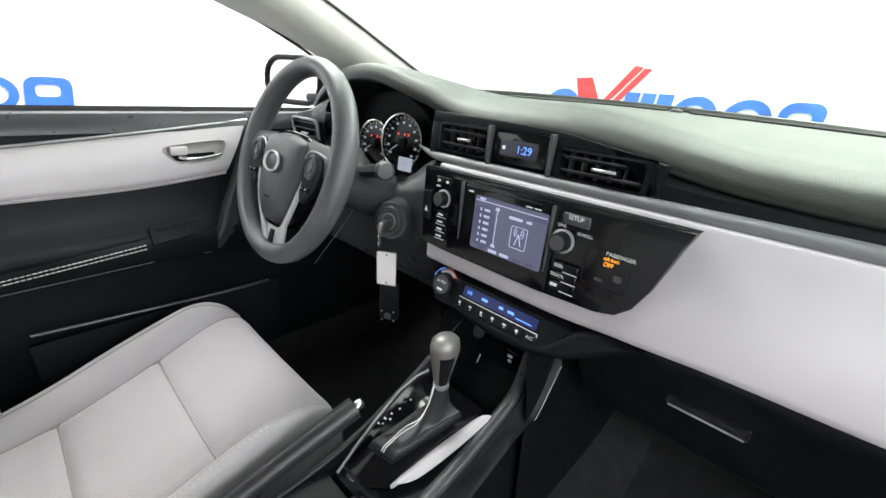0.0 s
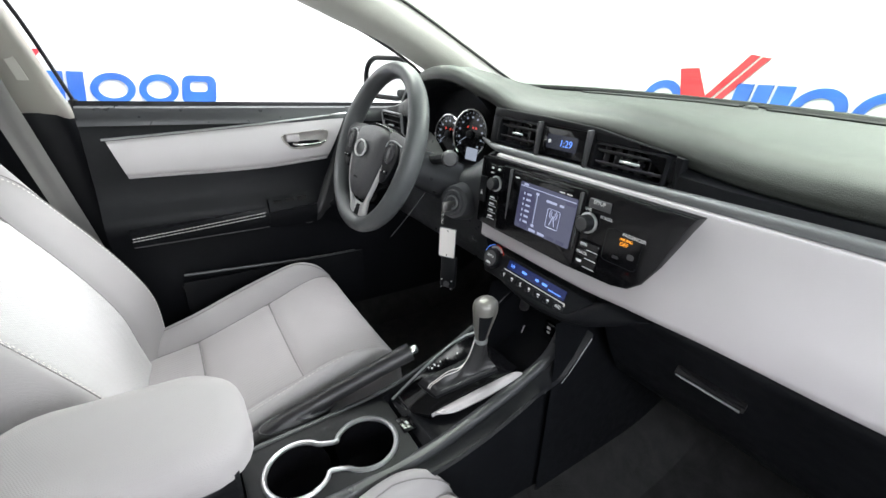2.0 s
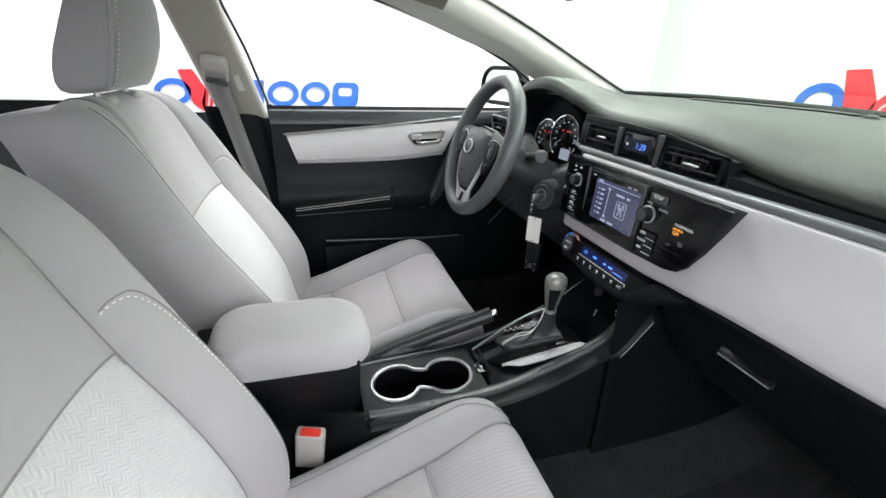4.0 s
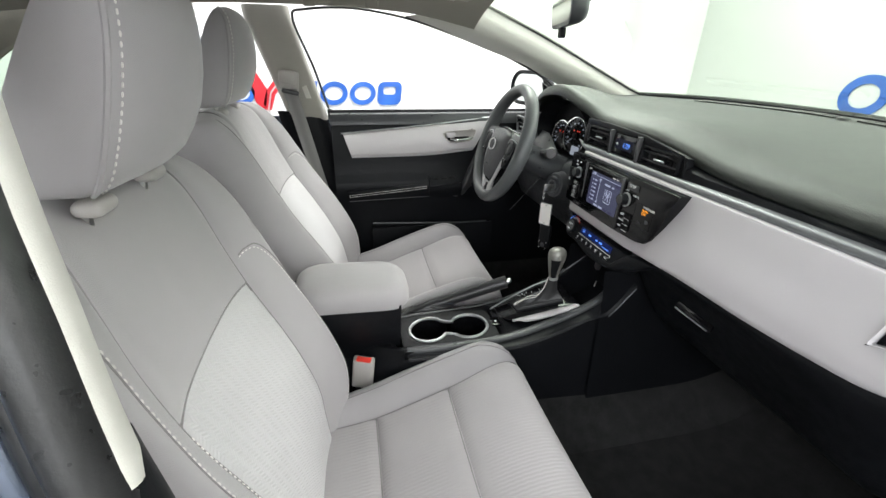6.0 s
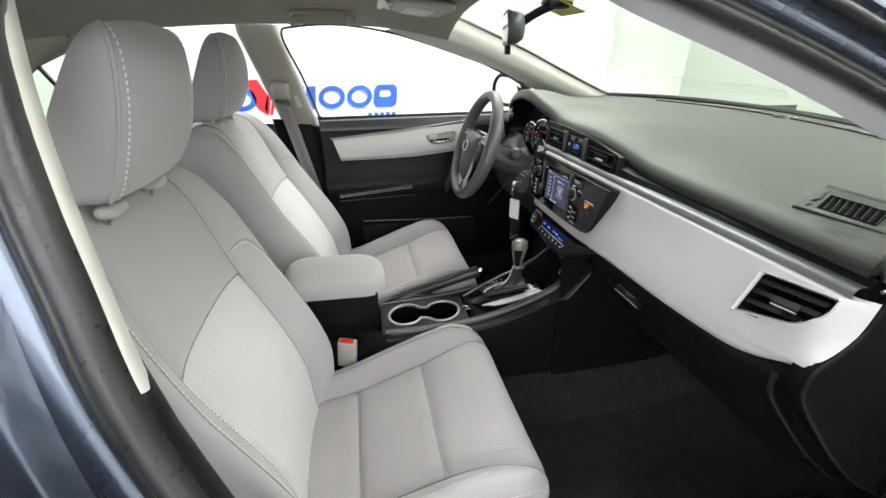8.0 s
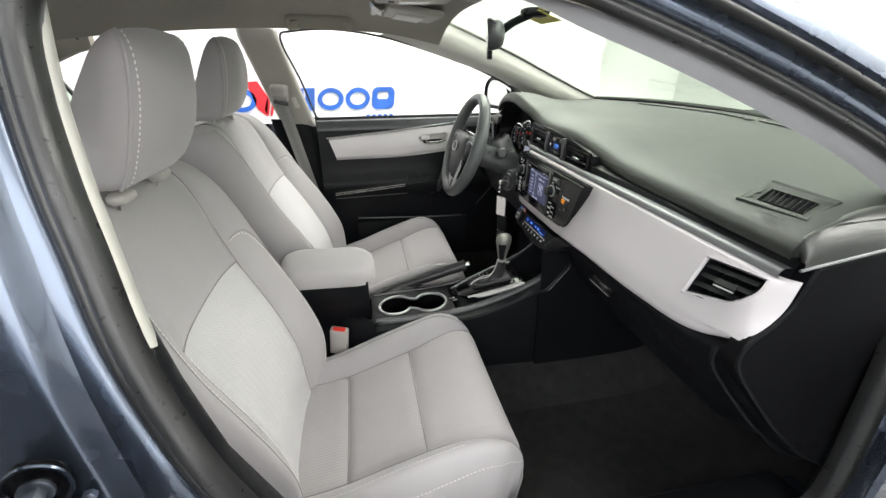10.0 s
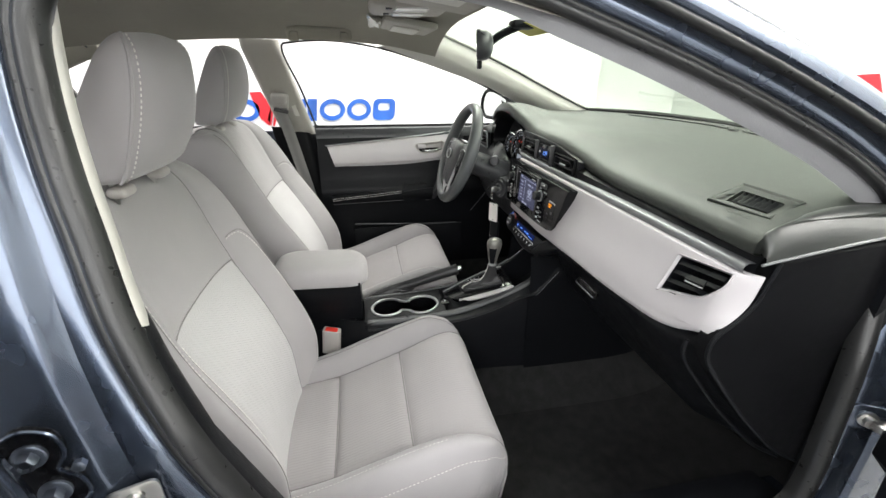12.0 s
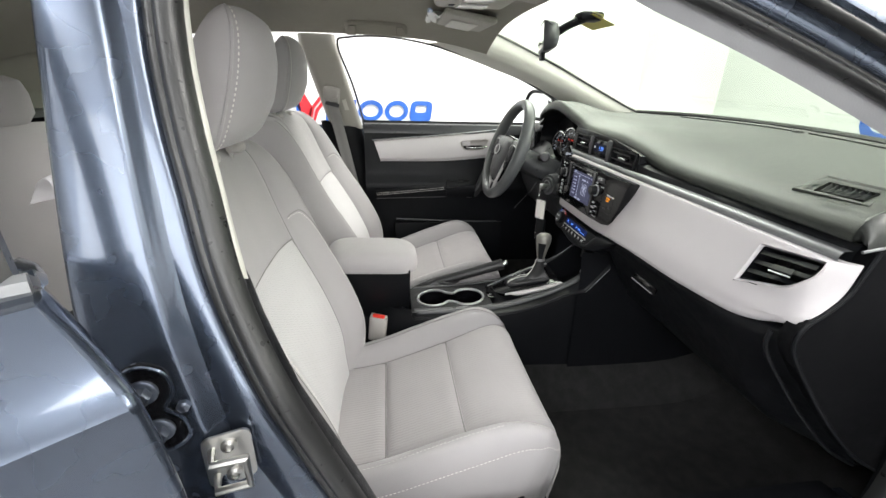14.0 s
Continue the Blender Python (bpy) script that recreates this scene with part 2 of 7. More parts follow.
def tube(path, r, seg=8, closed=False, flat=1.0):
    """A round cord along a path."""
    path = [Vector(p) for p in path]
    n = len(path)
    rows = []
    side = None
    for i, p in enumerate(path):
        d = (path[(i + 1) % n] - path[i - 1]) if closed else (path[min(i + 1, n - 1)] - path[max(i - 1, 0)])
        d.normalize()
        if side is None:
            side = d.orthogonal().normalized()
        side = (side - d * side.dot(d)).normalized()
        up = d.cross(side)
        rad = r(i / max(n - 1, 1)) if callable(r) else r
        rows.append([p + side * math.cos(a) * rad + up * math.sin(a) * rad * flat for a in (2 * math.pi * k / seg for k in range(seg))])
    return grid(rows, wrap=True, caps=not closed, loop=closed)


def rbox(c, size, bev=0.004, seg=2, rot=None):
    """A block with rounded edges."""
    bm = bmesh.new()
    bmesh.ops.create_cube(bm, size=1)
    for v in bm.verts:
        v.co = Vector((v.co.x * size[0], v.co.y * size[1], v.co.z * size[2]))
    if bev:
        bmesh.ops.bevel(bm, geom=bm.edges[:], offset=bev, segments=seg, affect="EDGES", profile=0.5)
    m = Matrix.Translation(c) @ (rot.to_4x4() if rot else Matrix.Identity(4))
    bm.transform(m)
    return bm


def lathe(profile, seg, m):
    """A turned body: profile of (radius, height) about the z axis of m."""
    rows = []
    for r, h in profile:
        rows.append([m @ Vector((r * math.cos(a), r * math.sin(a), h)) for a in (2 * math.pi * k / seg for k in range(seg))])
    return grid(rows, wrap=True, caps=True)


def prism(outline, m, depth, bev=0.0):
    """An outline in the x, y plane of m, raised by depth along its z."""
    bm = bmesh.new()
    f = bm.faces.new([bm.verts.new((x, y, 0)) for x, y in outline])
    r = bmesh.ops.extrude_face_region(bm, geom=[f])
    top = [v for v in r["geom"] if isinstance(v, bmesh.types.BMVert)]
    for v in top:
        v.co.z += depth
    if bev:
        ed = [e for e in bm.edges if all(v in top for v in e.verts)]
        bmesh.ops.bevel(bm, geom=ed, offset=bev, segments=2, affect="EDGES", profile=0.5)
    bm.transform(m)
    return bm


def round_rect(w, h, r, n=4):
    pts = []
    for cx, cy, a0 in ((w / 2 - r, h / 2 - r, 0), (-w / 2 + r, h / 2 - r, 90), (-w / 2 + r, -h / 2 + r, 180), (w / 2 - r, -h / 2 + r, 270)):
        for k in range(n + 1):
            a = radians(a0 + 90 * k / n)
            pts.append((cx + r * math.cos(a), cy + r * math.sin(a)))
    return pts


def facing(origin, right, normal):
    """A frame at origin with x to the right, z out along the normal, y upwards."""
    x, z = Vector(right).normalized(), Vector(normal).normalized()
    x = (x - z * x.dot(z)).normalized()
    y = z.cross(x)
    m = Matrix((x, y, z)).transposed().to_4x4()
    return Matrix.Translation(origin) @ m


def stitches(path, r=0.0011, on=0.006, off=0.004):
    """A row of short threads along a path."""
    path = [Vector(p) for p in path]
    verts, faces = [], []
    acc = [0.0]
    for a, b in zip(path, path[1:]):
        acc.append(acc[-1] + (b - a).length)

    def at(s):
        j = max(k for k in range(len(acc)) if acc[k] <= s)
        j = min(j, len(path) - 2)
        return path[j].lerp(path[j + 1], (s - acc[j]) / max(acc[j + 1] - acc[j], 1e-9))
    s = 0.0
    while s + on < acc[-1]:
        a, b = at(s), at(s + on)
        d = (b - a).normalized()
        e = d.orthogonal().normalized()
        f = d.cross(e)
        base = len(verts)
        for p, q in ((a, 0.5), (a.lerp(b, 0.25), 1.0), (a.lerp(b, 0.75), 1.0), (b, 0.5)):
            for k in range(5):
                w = 2 * math.pi * k / 5
                verts.append(p + (e * math.cos(w) + f * math.sin(w)) * r * q)
        for k in range(3):
            for j in range(5):
                o = base + k * 5
                faces.append((o + j, o + (j + 1) % 5, o + 5 + (j + 1) % 5, o + 5 + j))
        faces.append(tuple(base + j for j in range(4, -1, -1)))
        faces.append(tuple(base + 15 + j for j in range(5)))
        s += on + off
    bm = bmesh.new()
    vs = [bm.verts.new(v) for v in verts]
    for f in faces:
        bm.faces.new([vs[k] for k in f])
    return bm


# ---- the studio ----
def box_bm(x0, x1, y0, y1, z0, z1):
    return rbox(((x0 + x1) / 2, (y0 + y1) / 2, (z0 + z1) / 2), (x1 - x0, y1 - y0, z1 - z0), 0)


GROUND = -0.10
structure("floor", box_bm(-6.1, 5.1, -7.1, 3.5, GROUND - 0.1, GROUND), M_FLOOR, "smooth grey studio floor under the car", "floor")
structure("wall_north", box_bm(-6.0, 5.0, 3.3, 3.4, GROUND, 3.2), M_WALL_FAR, "white studio wall, toned down as less lit, with printed sign", "wall")
structure("wall_west", box_bm(-3.0, -2.9, -7.0, 1.86, GROUND, 3.2), M_WALL, "plain white studio wall with printed sign", "wall")
structure("wall_west_recess", box_bm(-3.7, -3.6, 1.86, 3.3, GROUND, 3.2), M_WALL, "plain white studio wall", "wall")
structure("wall_east", box_bm(2.9, 3.0, -7.0, 3.4, GROUND, 3.2), M_WALL, "plain white studio wall", "wall")
structure("wall_south", box_bm(-6.1, 5.1, -7.1, -7.0, GROUND, 3.2), M_WALL, "plain white studio wall", "wall")
structure("ceiling", box_bm(-6.1, 5.1, -7.1, 3.5, 3.2, 3.3), M_WALL, "plain white studio ceiling", "ceiling")


def ring(w, h, t, slant, n=36):
    """The outline of an oval band, slanted: outer and inner loop."""
    rows = []
    for k in range(n):
        a = 2 * math.pi * k / n
        c, s = math.cos(a), math.sin(a)
        row = []
        for f in (1, 0):
            x, y = (w / 2 - (0 if f else t)) * c, (h / 2 - (0 if f else t)) * s
            row.append((x + slant * y, y))
        rows.append(row)
    return rows


def sign(name, m, letter_h, widths, label):
    """A wall sign of plain shapes: ovals and blocks in blue with a red tick mark, raised from the wall."""
    th = thing(name, m.translation, label, "sign")
    s = 0.12
    d = 0.012
    for kind, x0, w in widths:
        cx, cy = x0 + w / 2, letter_h / 2
        if kind == "oval":
            out = ring(w * 0.93, letter_h, letter_h * 0.21, s)
            rows = [[m @ Vector((cx + p[0][0], cy + p[0][1], 0)), m @ Vector((cx + p[0][0], cy + p[0][1], d)),
                     m @ Vector((cx + p[1][0], cy + p[1][1], d)), m @ Vector((cx + p[1][0], cy + p[1][1], 0))] for p in out]
            part("oval", grid(rows, wrap=True, loop=True), M_BLUE, th)
        elif kind == "bars":
            for f0, f1 in ((0.0, 0.30), (0.36, 0.64), (0.70, 1.0)):
                part("slanted_bar", prism([(x0 + w * x + s * (y - cy), y) for x, y in ((f0, 0), (f1, 0), (f1, letter_h), (f0, letter_h))], m, d), M_BLUE, th)
        elif kind == "block":
            outer, inner = round_rect(w, letter_h, letter_h * 0.26, 6), round_rect(w * 0.52, letter_h * 0.34, letter_h * 0.12, 6)
            rows = [[m @ Vector((cx + p[0] + s * p[1], cy + p[1] + (letter_h * 0.12 if k > 1 else 0), d * (k in (1, 2)))) for k, p in enumerate((a, a, b, b))] for a, b in zip(outer, inner)]
            part("rounded_block", grid(rows, wrap=True, loop=True), M_BLUE, th)
        elif kind == "tick":
            h = letter_h
            part("tick_stem", prism([(x0 + x, y) for x, y in ((0, h * 1.30), (w * 0.24, h * 1.33), (w * 0.42, h * 0.62), (w * 0.33, -h * 0.20), (w * 0.16, h * 0.1))], m, d), M_RED, th)
            part("tick_stroke", prism([(x0 + x, y) for x, y in ((w * 0.36, -h * 0.20), (w * 0.46, h * 0.55), (w * 0.92, h * 1.62), (w * 0.82, h * 1.66), (w * 0.40, h * 0.62), (w * 0.30, h * 0.1))], m, d), M_RED, th)
            part("tick_edge", prism([(x0 + x, y) for x, y in ((w * 0.40, -h * 0.20), (w * 0.49, h * 0.50), (w * 0.95, h * 1.60), (w * 1.04, h * 1.58), (w * 0.56, h * 0.45), (w * 0.44, -h * 0.2))], m, d), M_RED, th)
    return th


# sign on the front wall and the same sign, smaller, on the side wall
sign("wall_sign", pose(-1.95, 3.298, 0.755, 90, 0, 0), 0.31,
     [("oval", 0.0, 0.37), ("tick", 0.30, 0.62), ("bars", 0.76, 0.38), ("oval", 1.14, 0.35), ("oval", 1.49, 0.34), ("block", 1.84, 0.25)],
     "blue and red wall sign with large red tick")
sign("wall_sign", pose(-2.898, -1.56, 0.745, 90, 0, 90), 0.185,
     [("oval", 0.0, 0.25), ("tick", 0.18, 0.38), ("bars", 0.46, 0.26), ("oval", 0.735, 0.24), ("oval", 0.975, 0.23), ("block", 1.215, 0.20)],
     "smaller blue and red wall sign with red tick")
side_sign = bpy.data.objects["wall_sign.001"]
for k in range(5):
    part("small_bar", prism(round_rect(0.034, 0.030, 0.008, 3), pose(-2.898, -1.56, 0.745, 90, 0, 90) @ pose(1.17 + 0.052 * k, -0.062, 0), 0.006), M_BLUE, side_sign)


# ---- car body ----
car = thing("car", (0, -0.4, GROUND), "dark blue metallic four-door saloon with its passenger door open", "car")


def fx(z):
    """How far out the side of the body stands at a height."""
    return 0.735 if z < 0.75 else 0.735 - 0.30 * (z - 0.75)


def out(pts, dx=0.0, mirror=False):
    return [Vector(((-1 if mirror else 1) * (p[0] + dx), p[1], p[2])) for p in pts]


# inner edge of the rubber round the passenger door opening: rear post, roof rail, windscreen post, front edge, sill
L0 = [(0.74, -0.54, 0.42), (0.738, -0.60, 0.58), (0.735, -0.645, 0.69), (0.728, -0.680, 0.773), (0.709, -0.708, 0.837), (0.686, -0.733, 0.914), (0.660, -0.750, 1.0),
      (0.640, -0.763, 1.07), (0.615, -0.773, 1.15), (0.596, -0.771, 1.215), (0.588, -0.74, 1.245), (0.585, -0.62, 1.258), (0.585, -0.48, 1.262),
      (0.586, -0.36, 1.264), (0.590, -0.277, 1.247), (0.601, -0.177, 1.214), (0.614, -0.059, 1.172), (0.630, 0.073, 1.119), (0.649, 0.212, 1.053), (0.668, 0.305, 0.985),
      (0.682, 0.305, 0.92), (0.71, 0.283, 0.835), (0.735, 0.255, 0.74), (0.738, 0.262, 0.62), (0.74, 0.268, 0.51), (0.74, 0.25, 0.43), (0.74, 0.15, 0.385),
      (0.74, -0.15, 0.375), (0.74, -0.42, 0.375), (0.741, -0.515, 0.385)]
N_LOOP = 150
loop0 = cr(L0, N_LOOP, closed=True)
mid = Vector((0.66, -0.25, 0.85))


def slim(i):
    """The seals and the jamb are narrower along the windscreen post."""
    return curve1((0, 50, 66, 98, 108, 150), (1.0, 1.0, 0.62, 0.62, 1.0, 1.0), i)


def offset_loop(loop, grow, dx):
    """The loop grown outwards in its own plane and pushed out from the car."""
    n = len(loop)
    res = []
    for i, p in enumerate(loop):
        k = slim(i)
        d = (loop[(i + 1) % n] - loop[i - 1]).normalized()
        o = d.cross(Vector((1, 0, 0))).normalized()
        if o.dot(p - mid) < 0:
            o = -o
        res.append(p + o * grow * k + Vector((dx * k, 0, 0)))
    return res


prof = [(0.0, -0.012), (-0.004, 0.004), (0.002, 0.016), (0.012, 0.022), (0.020, 0.016), (0.022, 0.010), (0.026, 0.012), (0.032, 0.010), (0.036, 0.0)]
part("weatherstrip", grid([offset_loop(loop0, g, dx) for g, dx in prof], wrap=True), M_RUBBER, car, "black rubber weatherstrip round the door opening", sharp=70)
jamb = [(0.034, -0.006), (0.038, 0.006), (0.046, 0.010), (0.060, 0.012), (0.066, 0.018), (0.070, 0.030), (0.074, 0.042)]
part("door_jamb", grid([offset_loop(loop0, g, dx) for g, dx in jamb[:4] + [(0.085, 0.006)]], wrap=True), M_PAINT, car, "dark blue painted door jamb", sharp=60)
part("jamb_lip", grid([offset_loop(loop0, g, dx)[48:106] for g, dx in jamb[3:]]), M_PAINT, car, "dark blue painted jamb lip", sharp=60)
seal = [(0.070, 0.036), (0.072, 0.052), (0.080, 0.058), (0.088, 0.054), (0.092, 0.044)]
part("outer_seal", grid([offset_loop(loop0, g, dx)[55:106] for g, dx in seal]), M_RUBBER, car, "black outer door seal", sharp=70)

# outer skin of the roof edge and windscreen post
roof_edge = offset_loop(loop0, 0.088, 0.044)[45:106]
rows = [roof_edge]
for k, (dz, dx) in enumerate(((0.008, 0.006), (0.022, 0.004), (0.036, -0.008), (0.046, -0.04), (0.052, -0.10))):
    rows.append([p + Vector((dx, 0, dz)) for p in roof_edge])
part("roof_side", grid(rows), M_PAINT, car, "dark blue roof edge and windscreen post skin")


# rear post skin between the doors
def rear_post(sgn):
    rows = []
    face = ((0.003, 0.0), (0.005, 0.05), (0.009, 0.10), (0.016, 0.15), (0.024, 0.19), (0.0285, 0.215), (0.0312, 0.24), (0.0325, 0.27), (0.0335, 0.34), (0.0345, 0.50), (0.0352, 0.65), (0.0355, 0.80), (0.0350, 0.90), (0.033, 0.95), (0.028, 0.98), (0.018, 1.0), (-0.02, 1.02))
    for z in map(float, np.linspace(0.36, 1.27, 40)):
        y1 = curve1((0.36, 0.62, 0.9, 1.27), (-0.66, -0.732, -0.81, -0.86), z)
        x = fx(z) - 0.012 * math.exp(-((z - 0.75) / 0.10) ** 2)
        yr = curve1((0.36, 0.62, 0.9, 1.27), (-0.84, -0.87, -0.892, -0.90), z)
        rows.append([Vector((sgn * (x + d), y1 + 0.03 + (yr - y1 - 0.03) * f, z)) for d, f in face])
    return grid(rows)


part("rear_post", rear_post(1), M_PAINT, car, "dark blue painted post between the doors", sharp=60)


# rear passenger door, standing open
rear = thing("rear_door", (0.815, -0.80, 0.3), "dark blue rear door standing half open", "door")
RD, RN = Vector((0.57, -0.82, 0)), Vector((0.82, 0.57, 0))
RH = Vector((0.822, -0.800, 0))


REAR_EDGE = [Vector(p) for p in ((0.772, -0.862, 0.940), (0.800, -0.846, 0.9475), (0.815, -0.833, 0.945), (0.828, -0.8115, 0.928), (0.845, -0.783, 0.903), (0.8585, -0.7605, 0.8805), (0.8605, -0.7575, 0.8755), (0.858, -0.757, 0.868), (0.857, -0.750, 0.82), (0.860, -0.743, 0.77), (0.858, -0.742, 0.65), (0.850, -0.745, 0.48), (0.83, -0.76, 0.28))]
rows = [[p + RD * s + RN * (0.012 * math.sin(min(1.0, s / 0.85) * math.pi)) + Vector((0, 0, -0.02 * s)) for s in map(float, np.linspace(0.006, 0.9, 24))] for p in REAR_EDGE]
part("door_skin", slab(rows, 0.012), M_PAINT, rear, "dark blue outer skin with a creased shoulder", sharp=22)
rows = [[p + RN * o + RD * s for p in REAR_EDGE] for o, s in ((0.0, 0.006), (-0.002, 0.001), (-0.008, -0.001), (-0.03, 0.0), (-0.07, 0.006), (-0.10, 0.02))]
part("door_edge", grid(rows), M_PAINT, rear, "dark blue folded front edge", sharp=50)
part("belt_moulding", tube([RH + RD * s + RN * -0.055 + Vector((0, 0, 0.952)) for s in (0.03, 0.4, 0.85)], 0.012), M_SILVER, rear, "satin belt moulding")
part("window_frame", tube(cr([RH + RD * s + RN * o + Vector((0, 0, z)) for s, o, z in ((0.05, -0.06, 0.95), (0.06, -0.10, 1.08), (0.08, -0.15, 1.2), (0.14, -0.18, 1.27), (0.4, -0.19, 1.29), (0.75, -0.18, 1.24))], 30), 0.016), M_RUBBER, rear, "black window frame")

# front lower post with door hinge side
rows = []
for z in (0.34, 0.45, 0.56, 0.70, 0.83, 0.93, 1.0):
    y1 = curve1((0.34, 0.5, 0.62, 0.74, 0.835, 0.93, 1.0), (0.31, 0.305, 0.298, 0.29, 0.315, 0.34, 0.36), z)
    x = fx(z)
    rows.append([Vector((x + d, y1 + e, z)) for d, e in ((0.0, -0.004), (0.012, 0.0), (0.018, 0.012), (0.022, 0.05), (0.03, 0.055), (0.034, 0.11), (0.035, 0.25))])
part("front_post", grid(rows), M_PAINT, car, "dark blue painted hinge post", sharp=50)
part("sill", slab([[Vector((x, y, z)) for y in np.linspace(-0.66, 0.34, 12)] for x, z in ((0.62, 0.30), (0.66, 0.365), (0.70, 0.372), (0.745, 0.37), (0.80, 0.36), (0.83, 0.30), (0.83, 0.15))], 0.01), M_PAINT, car, "dark blue painted door sill")
part("scuff_plate", slab([[Vector((x, y, z)) for y in np.linspace(-0.5, 0.30, 12)] for x, z in ((0.60, 0.30), (0.645, 0.378), (0.69, 0.388), (0.735, 0.380))], 0.006), M_BLACK, car, "black plastic scuff plate")

# floor pan and roof
rows = []
for y in np.linspace(-1.9, 0.95, 40):
    zf = curve1((-1.9, -1.0, -0.9, 0.25, 0.45, 0.62, 0.95), (0.42, 0.24, 0.20, 0.17, 0.20, 0.33, 0.75), float(y))
    rows.append([Vector((x, y, zf + b)) for x, b in ((-0.76, 0.1), (-0.70, 0.02), (-0.45, 0), (-0.20, 0.005), (-0.11, 0.10), (0.0, 0.12), (0.11, 0.10), (0.20, 0.005), (0.45, 0), (0.66, 0.01), (0.72, 0.10))])
part("carpet", grid(rows), M_CARPET, car, "black carpet in the foot wells")

rows = []
for y in np.linspace(-1.95, -0.17, 30):
    yy = float(y)
    zc = curve1((-1.95, -1.5, -1.0, -0.6, -0.35, -0.17), (1.20, 1.30, 1.345, 1.35, 1.335, 1.30), yy)
    hw = curve1((-1.95, -1.0, -0.5, -0.17), (0.55, 0.60, 0.60, 0.60), yy)
    rows.append([Vector((hw * u, yy, zc - 0.085 * abs(u) ** 3.2)) for u in np.linspace(-1, 1, 21)])
part("headliner", grid(rows), M_ROOF, car, "warm grey fabric headliner")
rows2 = [[p + Vector((0.03 * (1 if p.x > 0 else -1) * abs(p.x) / 0.6, 0, 0.045)) for p in r] for r in rows]
part("roof_skin", grid(rows2), M_PAINT, car, "dark blue roof")

part("bulkhead", slab([[Vector((x, 0.60 + 0.12 * (z - 0.2), z)) for x in np.linspace(-0.76, 0.74, 8)] for z in (0.15, 0.4, 0.7, 0.96)], 0.02), M_CARPET, car, "black bulkhead behind the dashboard")
part("foot_side", slab([[Vector((-0.765, y, z)) for y in np.linspace(0.30, 0.75, 5)] for z in (0.15, 0.5, 0.95)], 0.02), M_BLACK, car, "black foot well side")
part("foot_side", slab([[Vector((0.728, y, z)) for y in np.linspace(0.28, 0.75, 5)] for z in (0.15, 0.5, 0.94)], 0.012), M_BLACK, car, "black foot well side")

# windscreen glass, posts and bonnet
WS_TOP = [(-0.63, -0.175, 1.298), (-0.35, -0.19, 1.312), (0.0, -0.20, 1.312), (0.35, -0.20, 1.300), (0.578, -0.21, 1.262)]
WS_BOT = [(-0.645, 0.53, 1.010), (-0.4, 0.68, 1.012), (0.0, 0.75, 1.004), (0.4, 0.66, 0.990), (0.68, 0.42, 0.968)]
ta, tb = cr(WS_TOP, 24), cr(WS_BOT, 24)
ws = part("windscreen", grid([[a.lerp(b, f) + Vector((0, 0.0, 0.012 * math.sin(math.pi * f))) for a, b in zip(ta, tb)] for f in np.linspace(0, 1, 10)]), M_GLASS, car, "clear windscreen with faint green tint")
ws.visible_shadow = False
part("windscreen_seal", tube([p + Vector((0, -0.004, 0.002)) for p in tb], 0.009), M_RUBBER, ws, "black lower windscreen edge")
part("sticker", slab([[Vector((x, -0.075 + 0.06 * k, 1.272 - 0.021 * k)) for x in (-0.03, 0.03, 0.09)] for k in (0, 1)], 0.0005), M_YELLOW, ws, "small yellow sticker")

# bonnet
rows = []
for y in np.linspace(0.80, 1.75, 14):
    f = (float(y) - 0.80) / 0.95
    rows.append([Vector((x * (1 - 0.12 * f), y - 0.18 * (x / 0.8) ** 2, 0.985 - 0.012 * x - 0.14 * f ** 1.6 - 0.07 * (abs(x) / 0.8) ** 3 + 0.016 * math.exp(-((abs(x) - 0.45) / 0.1) ** 2) * (1 - f))) for x in np.linspace(-0.8, 0.8, 25)])
part("bonnet", grid(rows), M_PAINT, car, "dark blue bonnet")
part("cowl", grid([[Vector((x, (0.70 if k == 0 else 0.84) - 0.18 * (x / 0.8) ** 2, (0.955, 0.965)[k])) for x in np.linspace(-0.8, 0.8, 20)] for k in (0, 1)]), M_BLACK, car, "black cowl below the windscreen")
part("wiper", tube(cr([(-0.55, 0.68, 0.985), (-0.2, 0.78, 0.995), (0.12, 0.80, 0.995)], 16), 0.008), M_BLACK, car, "black wiper arm")

# windscreen posts, inside
AIN = [(0.575, -0.30, 1.236), (0.582, -0.215, 1.205), (0.597, -0.10, 1.163), (0.612, 0.03, 1.11), (0.634, 0.18, 1.04), (0.655, 0.30, 0.965)]
ain = cr([(0.57, -0.40, 1.25)] + AIN, 40)
rows = [[p + Vector((-0.035, 0.02, 0.012)) for p in ain], [p + Vector((-0.01, 0.003, 0.003)) for p in ain], ain, [p + Vector((0.006, 0.012, 0.010)) for p in ain], [p + Vector((0.008, 0.022, 0.020)) for p in ain], [p + Vector((0.02, 0.05, 0.05)) for p in ain]]
# much darker tone than the post trim on the driver side
part("front_post_trim", grid(rows), M_APILLAR, car, "grey windscreen post trim beside passenger, darker than driver side")

